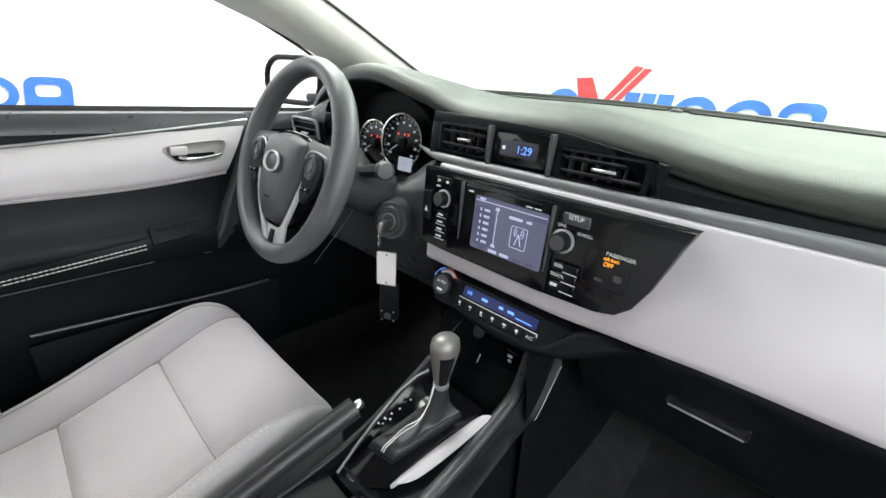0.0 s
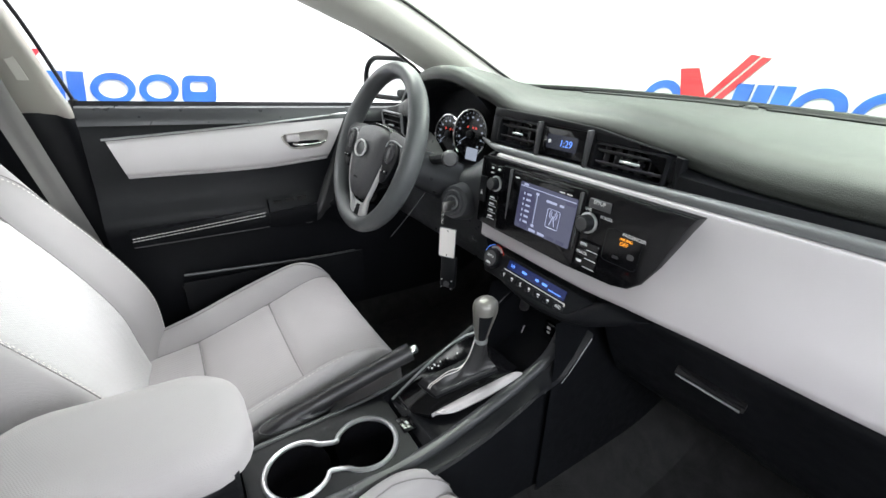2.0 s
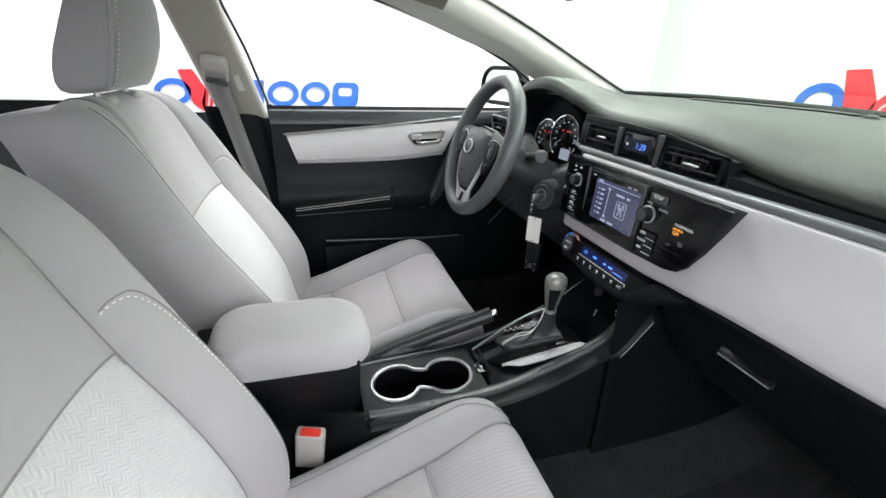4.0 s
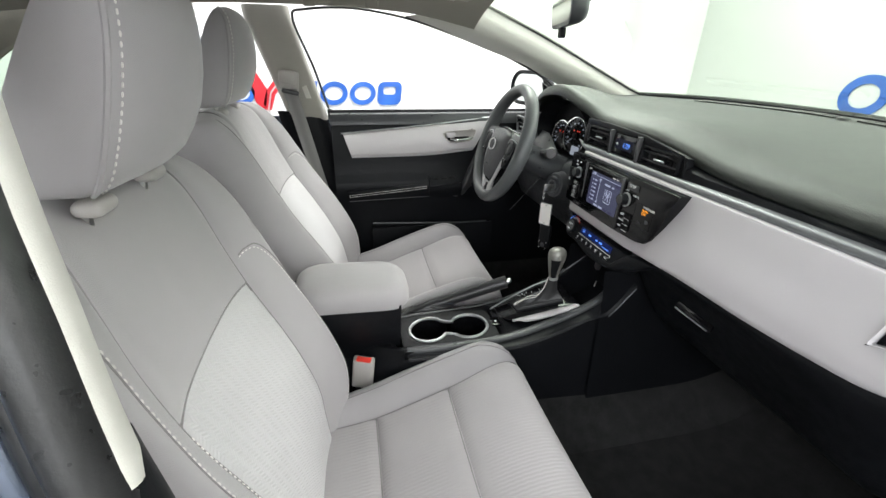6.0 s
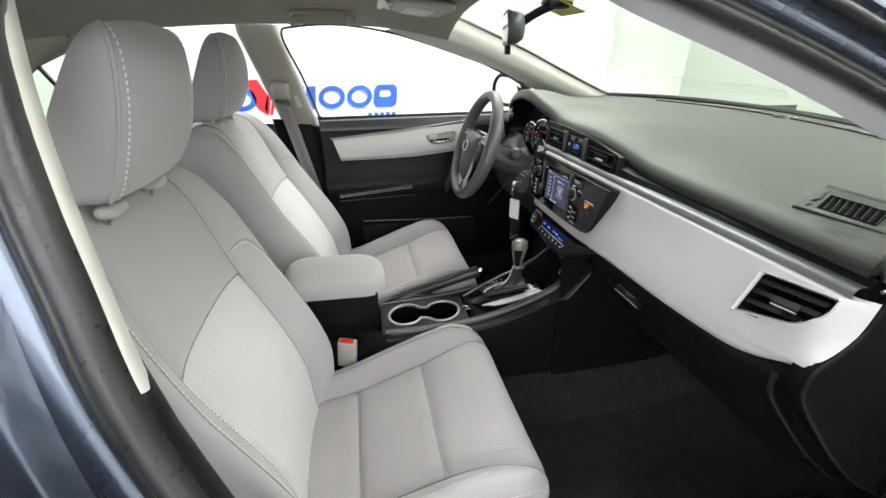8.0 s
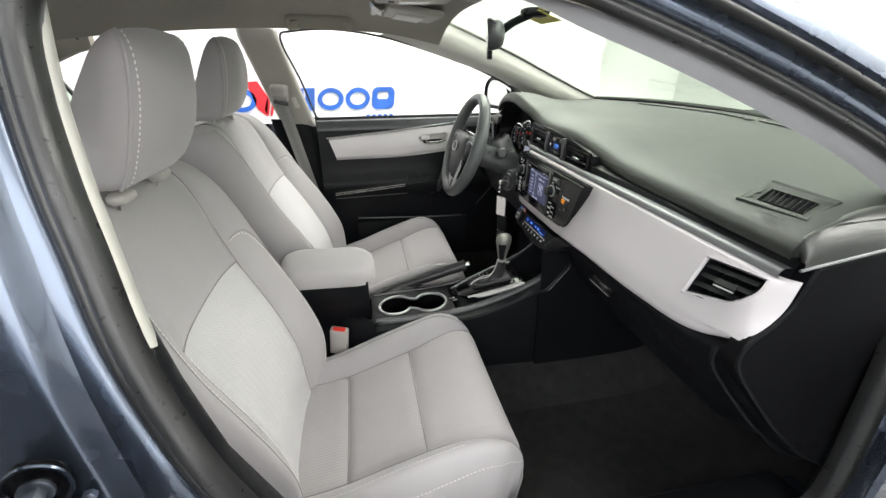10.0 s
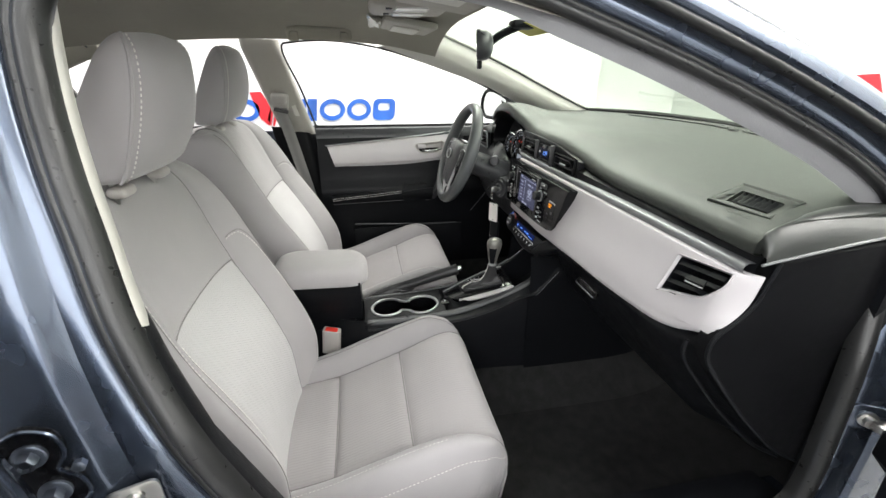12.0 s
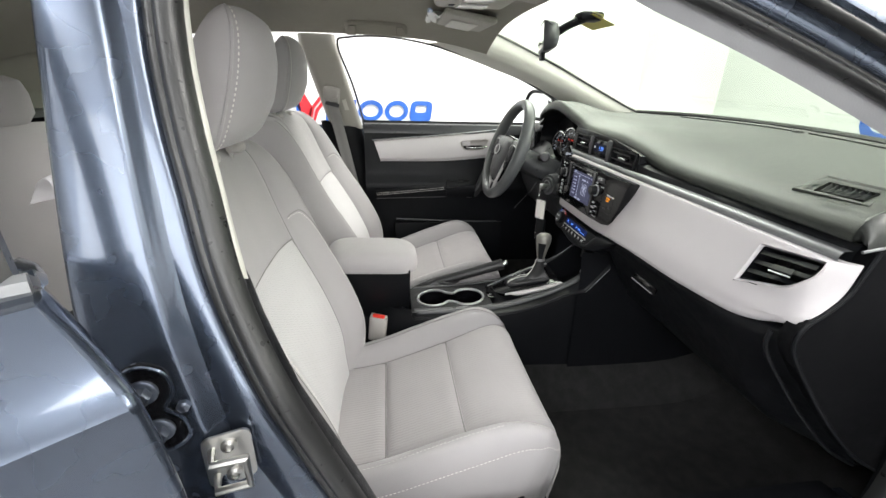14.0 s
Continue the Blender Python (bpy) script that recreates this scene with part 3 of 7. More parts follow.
wsd = cr([(-0.63, -0.19, 1.303), (-0.63, 0.0, 1.228), (-0.63, 0.141, 1.169), (-0.63, 0.30, 1.096), (-0.637, 0.45, 1.030), (-0.645, 0.53, 1.000)], 30)
wnd = cr([(-0.705, -0.40, 1.252), (-0.715, -0.20, 1.195), (-0.72, -0.076, 1.155), (-0.72, 0.05, 1.115), (-0.722, 0.13, 1.080), (-0.735, 0.24, 1.028), (-0.755, 0.33, 0.97)], 30)
rows = []
for p, q in zip(wsd, wnd):
    rows.append(cr([p + Vector((0.0, 0.02, 0.012)), p, p.lerp(q, 0.2) + Vector((0.022, -0.004, -0.008)), p.lerp(q, 0.5) + Vector((0.028, -0.008, -0.014)), p.lerp(q, 0.85) + Vector((0.012, -0.004, -0.006)), q, q + Vector((-0.03, 0.01, 0.01))], 20))
part("front_post_trim", grid(rows), M_PILLAR, car, "warm white windscreen post trim beside the driver")
part("post_edge", tube([p + Vector((0.002, 0.012, 0.006)) for p in wsd], 0.004), M_RUBBER, car, "black windscreen post edge")


# rear posts, inside: driver side and the passenger side strip
def l0_y(z):
    return curve1((0.42, 0.58, 0.69, 0.773, 0.837, 0.914, 1.0, 1.07, 1.15, 1.25), (-0.54, -0.60, -0.645, -0.680, -0.708, -0.733, -0.750, -0.763, -0.773, -0.776), z)


def b_trim(sgn):
    rows = []
    for k, z in enumerate(np.linspace(0.90, 1.27, 14)):
        z = float(z)
        if sgn < 0:
            x, yc, w = curve1((0.90, 1.25), (0.86, 0.70), z), curve1((0.90, 1.25), (-0.745, -0.83), z), 0.075
            rows.append([Vector((-(x + d), yc + e, z)) for d, e in ((0.02, w), (0.0, w - 0.008), (-0.012, w - 0.025), (-0.016, 0), (-0.012, -w + 0.025), (0.03, -w + 0.005))])
        else:
            x, y = fx(z), l0_y(z)
            rows.append([Vector((x + d, y + e, z + 0.5 * (d + 0.005) * (k == 0))) for d, e in ((0.012, -0.012), (0.0, 0.0), (-0.012, 0.003), (-0.028, -0.002), (-0.040, -0.008), (-0.046, -0.02), (-0.046, -0.08), (-0.04, -0.16))])
    return grid([cr(r, 18) for r in rows])


# driver side trim carries its shade in a darker colour
part("rear_post_trim", b_trim(-1), M_SHADE, car, "warm grey upper post trim beside driver seat, toned down for shade")
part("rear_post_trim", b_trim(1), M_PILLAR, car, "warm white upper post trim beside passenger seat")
rows, rows2 = [], []
for z in map(float, np.linspace(0.34, 0.935, 14)):
    yc = curve1((0.34, 0.6, 0.935), (-0.62, -0.69, -0.755), z)
    rows.append(cr([Vector((-(0.86 + d), yc + e, z)) for d, e in ((0.03, 0.075), (0.0, 0.07), (-0.02, 0.04), (-0.022, -0.04), (0.0, -0.08), (0.0, -0.1))], 12))
    x, y, z = fx(z), l0_y(z), min(z, 0.905)
    rows2.append(cr([Vector((x + d, y + e, z)) for d, e in ((0.012, -0.012), (0.0, 0.0), (-0.012, 0.002), (-0.034, -0.004), (-0.046, -0.016), (-0.048, -0.08), (-0.03, -0.16))], 14))
part("lower_post_trim", grid(rows), M_BLACK, car, "black lower post trim")
part("lower_post_trim", grid(rows2), M_BLACK, car, "black lower post trim")

# rear quarter: side window edges, rear shelf and rear glass
part("rear_roof_post", slab([[Vector((-x, y, z)) for x, y, z in ((0.62, -1.62, 1.25), (0.66, -1.75, 1.12), (0.72, -1.85, 0.98))], [Vector((-x, y, z)) for x, y, z in ((0.60, -1.85, 1.22), (0.62, -2.05, 1.10), (0.66, -2.2, 0.98))]], 0.03), M_ROOF, car, "warm grey rear roof post trim")
part("rear_shelf", slab([[Vector((x, y, 0.96)) for x in (-0.68, 0, 0.68)] for y in (-1.75, -2.25)], 0.02), M_DARK, car, "dark grey rear shelf")
part("rear_side_panel", slab([[Vector((-0.77, y, z)) for y in np.linspace(-0.93, -1.95, 5)] for z in (0.3, 0.6, 0.94)], 0.03), M_DARK, car, "dark rear door panel on the driver side")
part("rear_trim_panel", slab([[Vector((-0.765 + d, y, z)) for y in np.linspace(-0.95, -1.60, 12)] for d, z in ((0.0, 0.795), (0.006, 0.80), (0.008, 0.83), (0.006, 0.868), (0.0, 0.872))], 0.008), M_SATIN, car, "pale satin grey trim on the rear door")
part("rear_trim_strip", tube([(-0.756, -0.95, 0.879), (-0.756, -1.25, 0.872), (-0.756, -1.60, 0.862)], 0.003), M_BRIGHT, car, "thin silver strip")
qm = facing((-0.655, 0, 0), (0, 1, 0), (1, 0, 0))
part("rear_quarter_trim", prism([(-1.345, 1.205), (-1.345, 1.275), (-1.50, 1.30), (-1.90, 1.26), (-2.0, 1.0), (-1.80, 0.95), (-1.70, 1.01), (-1.575, 1.10), (-1.50, 1.150), (-1.40, 1.192)], qm @ pose(0, 0, -0.03), 0.03, 0.006), M_ROOF, car, "warm grey trim behind the rear side window")
part("trim_seam", tube(cr([(-0.652, -1.56, 1.262), (-0.652, -1.48, 1.272), (-0.652, -1.42, 1.268), (-0.652, -1.375, 1.232)], 14), 0.003), M_DARK, car)
part("rear_window_divider", tube([(-0.695, -1.405, 0.94), (-0.682, -1.462, 1.06), (-0.676, -1.520, 1.175)], 0.008), M_RUBBER, car, "black window divider")
qg = part("quarter_glass", grid([[Vector((-0.69, -1.415, 0.95)), Vector((-0.678, -1.51, 1.155))], [Vector((-0.69, -1.80, 0.95)), Vector((-0.672, -1.60, 1.155))]]), pane("tinted_quarter_glass", (0.62, 0.76, 0.62)), car, "green tinted quarter glass")
qg.visible_shadow = False
part("quarter_sill", slab([[Vector((-0.70, y, z)) for y in np.linspace(-0.90, -1.95, 8)] for z in (0.925, 0.962)], 0.03), M_BLACK, car, "black sill below the rear side window")
rg = part("rear_glass", grid([[Vector((x * w, y, z)) for x in np.linspace(-1, 1, 8)] for y, z, w in ((-1.93, 1.235, 0.55), (-2.15, 1.1, 0.6), (-2.32, 0.97, 0.62))]), M_GLASS, car, "clear rear window glass")
rg.visible_shadow = False


# ---- driver door ----
dd = thing("driver_door", (-0.80, -0.25, 0.3), "closed driver door with black panel and pale satin trim", "door")


def dx_door(z):
    return curve1((0.25, 0.45, 0.60, 0.66, 0.72, 0.86, 0.93, 0.95), (-0.76, -0.745, -0.735, -0.715, -0.74, -0.755, -0.775, -0.80), z)


def door_face(y0, y1, zlo, zhi, lift, ny=16, nz=10):
    rows = []
    for f in np.linspace(0, 1, nz):
        r = []
        for g in np.linspace(0, 1, ny):
            y = y0 + (y1 - y0) * g
            z = zlo(y) + (zhi(y) - zlo(y)) * f
            r.append(Vector((dx_door(z) + lift, y, z)))
        rows.append(r)
    return rows


part("door_panel", slab(door_face(-0.66, 0.36, lambda y: 0.26, lambda y: 0.945, 0, 24, 30), 0.05), M_BLACK, dd, "black moulded door panel")
zt = lambda y: curve1((-0.62, -0.3, 0.0, 0.15), (0.862, 0.888, 0.918, 0.925), y)
zb = lambda y: curve1((-0.60, -0.3, -0.12, 0.0), (0.780, 0.782, 0.797, 0.81), y)
cup_out = [(p.x, p.y) for p in cr([(-0.233, 0.862, 0), (-0.190, 0.870, 0), (-0.130, 0.875, 0), (-0.109, 0.872, 0), (-0.112, 0.852, 0), (-0.128, 0.832, 0), (-0.165, 0.826, 0), (-0.208, 0.826, 0), (-0.224, 0.838, 0)], 44, closed=True)]


def in_loop(x, y, loop):
    inside_now = False
    for (ax, ay), (bx, by) in zip(loop, loop[1:] + loop[:1]):
        if (ay > y) != (by > y) and x < ax + (y - ay) / (by - ay) * (bx - ax):
            inside_now = not inside_now
    return inside_now


rows = []
for f in map(float, np.linspace(0, 1, 34)):
    r = []
    for g in map(float, np.linspace(0, 1, 130)):
        y = (-0.592 - 0.026 * f) + ((-0.112 + 0.064 * f) - (-0.592 - 0.026 * f)) * g
        z = zb(y) + (zt(y) - zb(y)) * f
        lip = 0.006 * max(0.0, 1 - f / 0.12) ** 2 + 0.004 * max(0.0, (f - 0.92) / 0.08) ** 2
        r.append(Vector((dx_door(z) + 0.013 - lip + 0.004 * math.sin(math.pi * f), y, z)))
    rows.append(r)
bm = grid(rows)
bmesh.ops.delete(bm, geom=[f for f in bm.faces if in_loop(f.calc_center_median().y, f.calc_center_median().z, cup_out)], context="FACES")
part("trim_panel", bm, M_SATIN, dd, "pale satin grey trim panel")
part("trim_edge", slab([[Vector((dx_door(zb(y)) + x, y, zb(y) + z)) for y in map(float, np.linspace(-0.592, -0.112, 24))] for x, z in ((0.008, 0.001), (0.006, -0.003), (-0.004, -0.006))], 0.002), M_SATIN, dd)
part("trim_strip", tube([Vector((dx_door(zt(y)) + 0.012, y, zt(y) + 0.004)) for y in np.linspace(-0.625, -0.04, 24)], 0.0028), M_BRIGHT, dd, "thin silver strip")
# slanting front border of the panel
rows = []
for f in map(float, np.linspace(0, 1, 16)):
    z = 0.935 - 0.325 * f
    y = curve1((0.56, 0.62, 0.66, 0.78, 0.90, 0.94), (-0.225, -0.186, -0.160, -0.098, -0.050, -0.036), z)
    rows.append([Vector((dx_door(z) + d, y + e, z)) for d, e in ((0.002, -0.004), (0.016, 0.0), (0.020, 0.005), (0.019, 0.012), (0.006, 0.022), (-0.002, 0.05))])
part("front_border", grid(rows), M_DARK, dd, "dark raised border at the front of the panel", sharp=70)
part("sill_pad", slab([[Vector((x, y, z + 0.0)) for y in np.linspace(-0.66, 0.30, 16)] for x, z in ((-0.75, 0.895), (-0.752, 0.915), (-0.765, 0.932), (-0.80, 0.938), (-0.84, 0.935))], 0.01), M_RAIL, dd, "soft grey upper sill")
seam_z = lambda y: 0.643 + 0.088 * (y + 0.56)
ar = part("armrest", slab(door_face(-0.615, -0.298, lambda y: 0.612 + 0.02 * (y + 0.6), lambda y: seam_z(y) + 0.012, 0.020, 20, 8), 0.04), M_BLACK, dd, "black padded door armrest")
for dz in (0.0, -0.0085):
    part("stitching", stitches([Vector((dx_door(seam_z(y) + dz) + 0.0215, y, seam_z(y) + dz)) for y in map(float, np.linspace(-0.612, -0.302, 24))], 0.0011, 0.007, 0.0015), M_THREAD, ar, "pale double stitched seam", kind="stuff")
part("armrest_front", slab(door_face(-0.298, -0.165, lambda y: 0.616, lambda y: 0.662 + 0.09 * (y + 0.298), 0.022, 12, 6), 0.04), M_BLACK, dd, "black front of the armrest")
part("armrest_line", tube([Vector((dx_door(0.612) + 0.0225, y, 0.612 + 0.02 * (y + 0.6))) for y in map(float, np.linspace(-0.612, -0.30, 10))], 0.0016, 5), M_DARK, ar)
sw = part("switch_panel", slab(door_face(-0.296, -0.166, lambda y: 0.664 + 0.09 * (y + 0.298), lambda y: 0.699 + 0.10 * (y + 0.298), 0.024, 10, 4), 0.03), M_BLACK, dd, "black window switch panel")
for yy in (-0.272, -0.238, -0.205):
    part("switch", rbox((dx_door(0.69) + 0.0215, yy, 0.684 + 0.09 * (yy + 0.298)), (0.008, 0.024, 0.014), 0.001, 1), M_CARPET, sw)
part("map_pocket", tube(cr([(-0.728, -0.525, 0.508), (-0.720, -0.2, 0.494), (-0.720, -0.045, 0.492)], 16), 0.0042), M_RAIL, dd, "grey map pocket lip")
part("pocket_face", slab([[Vector((x, y, z)) for y in np.linspace(-0.53, -0.02, 10)] for x, z in ((-0.722, 0.490), (-0.716, 0.44), (-0.712, 0.36), (-0.722, 0.30))], 0.008), M_BLACK, dd, "black map pocket")
# inner handle: a bowl let into the trim, lock tab and chrome lever
cup_c = Vector((0, -0.170, 0.850))
wall = lambda s, d: [Vector((dx_door(0.850) + d, cup_c.y + (y - cup_c.y) * s, cup_c.z + (z - cup_c.z) * s)) for y, z in cup_out]
hc = part("handle_cup", grid([wall(1.05, 0.0175), wall(1.01, 0.0195), wall(0.97, 0.0180), wall(0.93, 0.008), wall(0.86, 0.003), wall(0.02, 0.002)], wrap=True), M_BUCKLE, dd, "grey inner door handle recess", sharp=60)
# flat black sheet standing in for the shade under the lever
part("cup_shadow", prism([(-0.062, -0.022), (0.050, -0.020), (0.036, -0.004), (-0.060, -0.006)], facing((dx_door(0.85) + 0.003, -0.168, 0.850), (0, 1, 0), (1, 0, 0)), 0.002), M_BLACK, hc, "black patch painted as shade below the lever")
part("pull_handle", tube(cr([Vector((dx_door(0.85) + d, y, z)) for y, z, d in ((-0.205, 0.840, 0.012), (-0.190, 0.8365, 0.020), (-0.160, 0.8365, 0.023), (-0.130, 0.841, 0.021), (-0.116, 0.8435, 0.018))], 20), lambda f: 0.0048 - 0.0015 * f, 10), M_CHROME, hc, "chrome pull lever")
part("lock_button", rbox((dx_door(0.85) + 0.017, -0.207, 0.855), (0.012, 0.036, 0.020), 0.004), M_SATIN, hc, "pale lock tab")
part("rear_seal", tube(cr([(-0.812, -0.662, 0.945), (-0.785, -0.640, 0.82), (-0.762, -0.600, 0.64), (-0.752, -0.530, 0.46), (-0.748, -0.470, 0.36)], 24), 0.009, 8), M_RUBBER, dd, "black rubber seal along the rear edge of the door")
part("window_channel", tube(cr([(-0.845, -0.665, 0.94), (-0.77, -0.70, 1.09), (-0.705, -0.745, 1.235), (-0.69, -0.70, 1.262), (-0.69, -0.53, 1.268), (-0.695, -0.31, 1.232), (-0.71, -0.07, 1.16), (-0.735, 0.135, 1.075), (-0.77, 0.27, 0.99), (-0.79, 0.31, 0.945)], 60), 0.0042), M_RUBBER, dd, "black window channel")
part("mirror_sail", slab([[Vector((-0.78, 0.20, 0.94)), Vector((-0.735, 0.15, 1.05))], [Vector((-0.79, 0.32, 0.94)), Vector((-0.76, 0.27, 0.985))]], 0.012), M_BLACK, dd, "black mirror sail panel")
dg = part("door_glass", grid([[Vector((x, y, z)) for y in np.linspace(-0.68, 0.25, 6)] for x, z in ((-0.83, 0.93), (-0.77, 1.09), (-0.70, 1.26))]), M_CLEAR, dd, "clear driver door glass")
dg.visible_shadow = False

# ---- front passenger door, swung wide open ----
pd = thing("passenger_door", (0.82, 0.33, 0.3), "dark blue front passenger door swung wide open", "door")
PD, PN, PH = Vector((0.94, -0.34, 0)), Vector((-0.34, -0.94, 0)), Vector((0.80, 0.37, 0))


def pd_skin(prof_pts, s0, s1, n):
    return [[PH + PD * s + PN * o + Vector((0, 0, z)) for s in map(float, np.linspace(s0, s1, n))] for o, z in prof_pts]


part("inner_panel", slab(pd_skin([(0.02, 0.28), (0.04, 0.45), (0.05, 0.58), (0.085, 0.62), (0.085, 0.66), (0.05, 0.70), (0.045, 0.85), (0.03, 0.93), (0.0, 0.95)], 0.03, 1.02, 16), 0.03), M_BLACK, pd, "black moulded inner panel")
part("trim_panel", slab(pd_skin([(0.055, 0.775), (0.056, 0.82), (0.05, 0.87)], 0.10, 0.95, 12), 0.008), M_SATIN, pd, "pale satin grey trim panel")
part("outer_skin", slab(pd_skin([(-0.06, 0.27), (-0.09, 0.5), (-0.10, 0.7), (-0.095, 0.84), (-0.05, 0.94)], 0.0, 1.05, 14), 0.01), M_PAINT, pd, "dark blue outer skin")
part("window_frame", tube(cr([PH + PD * s + PN * o + Vector((0, 0, z)) for s, o, z in ((0.05, 0.0, 0.95), (0.3, 0.06, 1.09), (0.55, 0.11, 1.20), (0.8, 0.14, 1.26), (1.0, 0.12, 1.25), (1.04, 0.02, 0.96))], 30), 0.016), M_RUBBER, pd, "black window frame")

# side mirror outside the driver window
sm = thing("side_mirror", (-0.93, 0.22, 0.96), "dark side mirror outside the driver window", "mirror")
mm = facing((-0.975, 0.20, 1.012), (1, 0.30, 0), (0.30, -1, 0.05))
rows = [[mm @ Vector((x * s, y * s, d)) for x, y in round_rect(0.235, 0.138, 0.062, 8)] for s, d in ((0.30, -0.088), (0.62, -0.080), (0.86, -0.055), (0.97, -0.02), (1.0, 0.0), (0.985, 0.006), (0.93, 0.006), (0.92, 0.0))]
part("housing", grid(rows, wrap=True, caps=True), M_BLACK, sm, "black mirror housing")
part("mirror_glass", prism(round_rect(0.212, 0.118, 0.053, 8), mm @ pose(0, 0, 0.001), 0.002), M_MIRROR, sm, "mirror glass")
part("mirror_rim", tube([mm @ Vector((x, y, 0.003)) for x, y in round_rect(0.224, 0.130, 0.059, 8)], 0.009, 8, closed=True), M_BLACK, sm, "thick black rim")
part("mirror_arm", rbox((-0.86, 0.235, 0.965), (0.14, 0.05, 0.03), 0.01), M_BLACK, sm)


# ---- outside of the body: flanks, bumpers, boot lid and wheels ----
AXLES = (1.05, -1.66)
TYRE = 0.31


def flank(sgn, x, y0, y1, top):
    """A side of the body with its wheel arches cut out."""
    rows = []
    for f in np.linspace(0, 1, 22):
        z = 0.06 + (top - 0.06) * float(f)
        rows.append([Vector((sgn * (x + 0.02 * math.sin(math.pi * float(f)) - 0.10 * max(0.0, (abs(y + 0.4) - 1.7) / 0.6) ** 2), y, z)) for y in map(float, np.linspace(y0, y1, max(12, int((y1 - y0) / 0.035))))])
    bm = grid(rows)
    gone = [f for f in bm.faces if any((f.calc_center_median().y - a) ** 2 + (f.calc_center_median().z - GROUND - TYRE) ** 2 < 0.36 ** 2 for a in AXLES)]
    bmesh.ops.delete(bm, geom=gone, context="FACES")
    return bm


part("flank", flank(-1, 0.875, -2.55, 1.72, 0.915), M_PAINT, car, "dark blue driver side flank")
part("front_wing", flank(1, 0.835, 0.62, 1.72, 0.90), M_PAINT, car, "dark blue front wing")
part("rear_wing", flank(1, 0.835, -2.55, -1.50, 0.93), M_PAINT, car, "dark blue rear wing")
for y0, s, z1, name in ((1.70, 1, 0.80, "front_bumper"), (-2.52, -1, 0.90, "rear_bumper")):
    part(name, grid([[Vector((x, y0 + s * (0.16 * (1 - (x / 0.82) ** 2) + 0.05 * math.sin(math.pi * float(f))), 0.08 + (z1 - 0.08) * float(f))) for x in map(float, np.linspace(-0.80, 0.80, 20))] for f in np.linspace(0, 1, 8)]), M_PAINT, car, "dark blue bumper")
part("boot_lid", grid([[Vector((x, y, 0.965 - 0.04 * (abs(x) / 0.8) ** 3 - 0.06 * max(0.0, (-2.45 - y) / 0.2) ** 2)) for x in map(float, np.linspace(-0.78, 0.78, 16))] for y in (-2.28, -2.38, -2.5, -2.6, -2.66)]), M_PAINT, car, "dark blue boot lid")
for sgn in (-1, 1):
    for a in AXLES:
        m = facing((sgn * 0.80, a, GROUND + TYRE), (0, 1, 0), (sgn, 0, 0))
        wh = part("wheel", lathe([(0.20, -0.16), (0.205, 0.0), (0.19, 0.012), (0.17, -0.01), (0.06, -0.004), (0.05, 0.012), (0.001, 0.014)], 40, m), M_BRIGHT, car, "silver road wheel")
        part("tyre", lathe([(0.20, -0.17), (0.28, -0.175), (0.31, -0.15), (0.31, -0.02), (0.285, 0.008), (0.204, 0.004)], 40, m), M_RUBBER, wh, "black tyre")


# ---- dashboard ----
dash = thing("dashboard", (0, 0.3, 0.5), "black and pale grey dashboard with soft top pad", "dashboard")
z_edge = lambda x: curve1((-0.72, -0.62, -0.50, -0.37, -0.25, -0.15, 0.05, 0.166, 0.26, 0.37, 0.54, 0.70), (0.955, 0.99, 1.03, 1.04, 1.012, 0.985, 0.98, 0.964, 0.949, 0.944, 0.944, 0.948), x)
y_edge = lambda x: curve1((-0.72, -0.60, -0.45, -0.30, -0.2, 0.0, 0.2, 0.5, 0.70), (0.12, 0.075, 0.055, 0.055, 0.065, 0.062, 0.068, 0.062, 0.044), x)
y_far = lambda x: 0.75 - 0.27 * (abs(x) / 0.72) ** 2.2
rows = []
for x in np.linspace(-0.71, 0.705, 190):
    x = float(x)
    ze, ye, yf = z_edge(x), y_edge(x), y_far(x)
    hump = max(0.0, ze - 0.985)
    zf = 1.006 - 0.030 * (x + 0.1) * (1 if x > -0.1 else 0.2)
    rows.append(cr([(x, yf, zf), (x, yf - 0.10, zf), (x, 0.38, 0.75 * zf + 0.25 * (ze + 0.037) - 0.25 * hump), (x, 0.25, 0.45 * zf + 0.55 * (ze + 0.037) - 0.35 * hump), (x, ye + 0.085, ze + 0.034 - 0.35 * hump), (x, ye + 0.045, ze + 0.028 - 0.2 * hump), (x, ye + 0.016, ze + 0.019), (x, ye + 0.003, ze + 0.007), (x, ye, ze - 0.004), (x, ye + 0.008, ze - 0.014), (x, ye + 0.06, ze - 0.02)], 70))
bm = grid(rows)
hole = [(0.566, 0.106), (0.664, 0.101), (0.642, 0.166), (0.542, 0.172)]


def inside(c):
    return all((hole[(i + 1) % 4][0] - hole[i][0]) * (c.y - hole[i][1]) - (hole[(i + 1) % 4][1] - hole[i][1]) * (c.x - hole[i][0]) > 0 for i in range(4))


bmesh.ops.delete(bm, geom=[f for f in bm.faces if f.calc_center_median().z > 0.955 and inside(f.calc_center_median())], context="FACES")
part("top_pad", bm, M_PAD, dash, "soft grey vinyl top pad", sharp=60)
# dark band between pad and silver strip
def fascia(x0, x1, n):
    return grid([[Vector((x, yy, zz)) for x in map(float, np.linspace(x0, x1, n)) for yy, zz in [((y_edge(x) + 0.02, z_edge(x) - 0.008), (0.066 - 0.013 * max(0.0, 1 - abs(x - 0.188) / 0.16), 0.5 * z_edge(x) + 0.458), (0.058 - 0.006 * max(0.0, 1 - abs(x - 0.188) / 0.16), 0.917), (0.06, 0.88))[k]]] for k in range(4)])


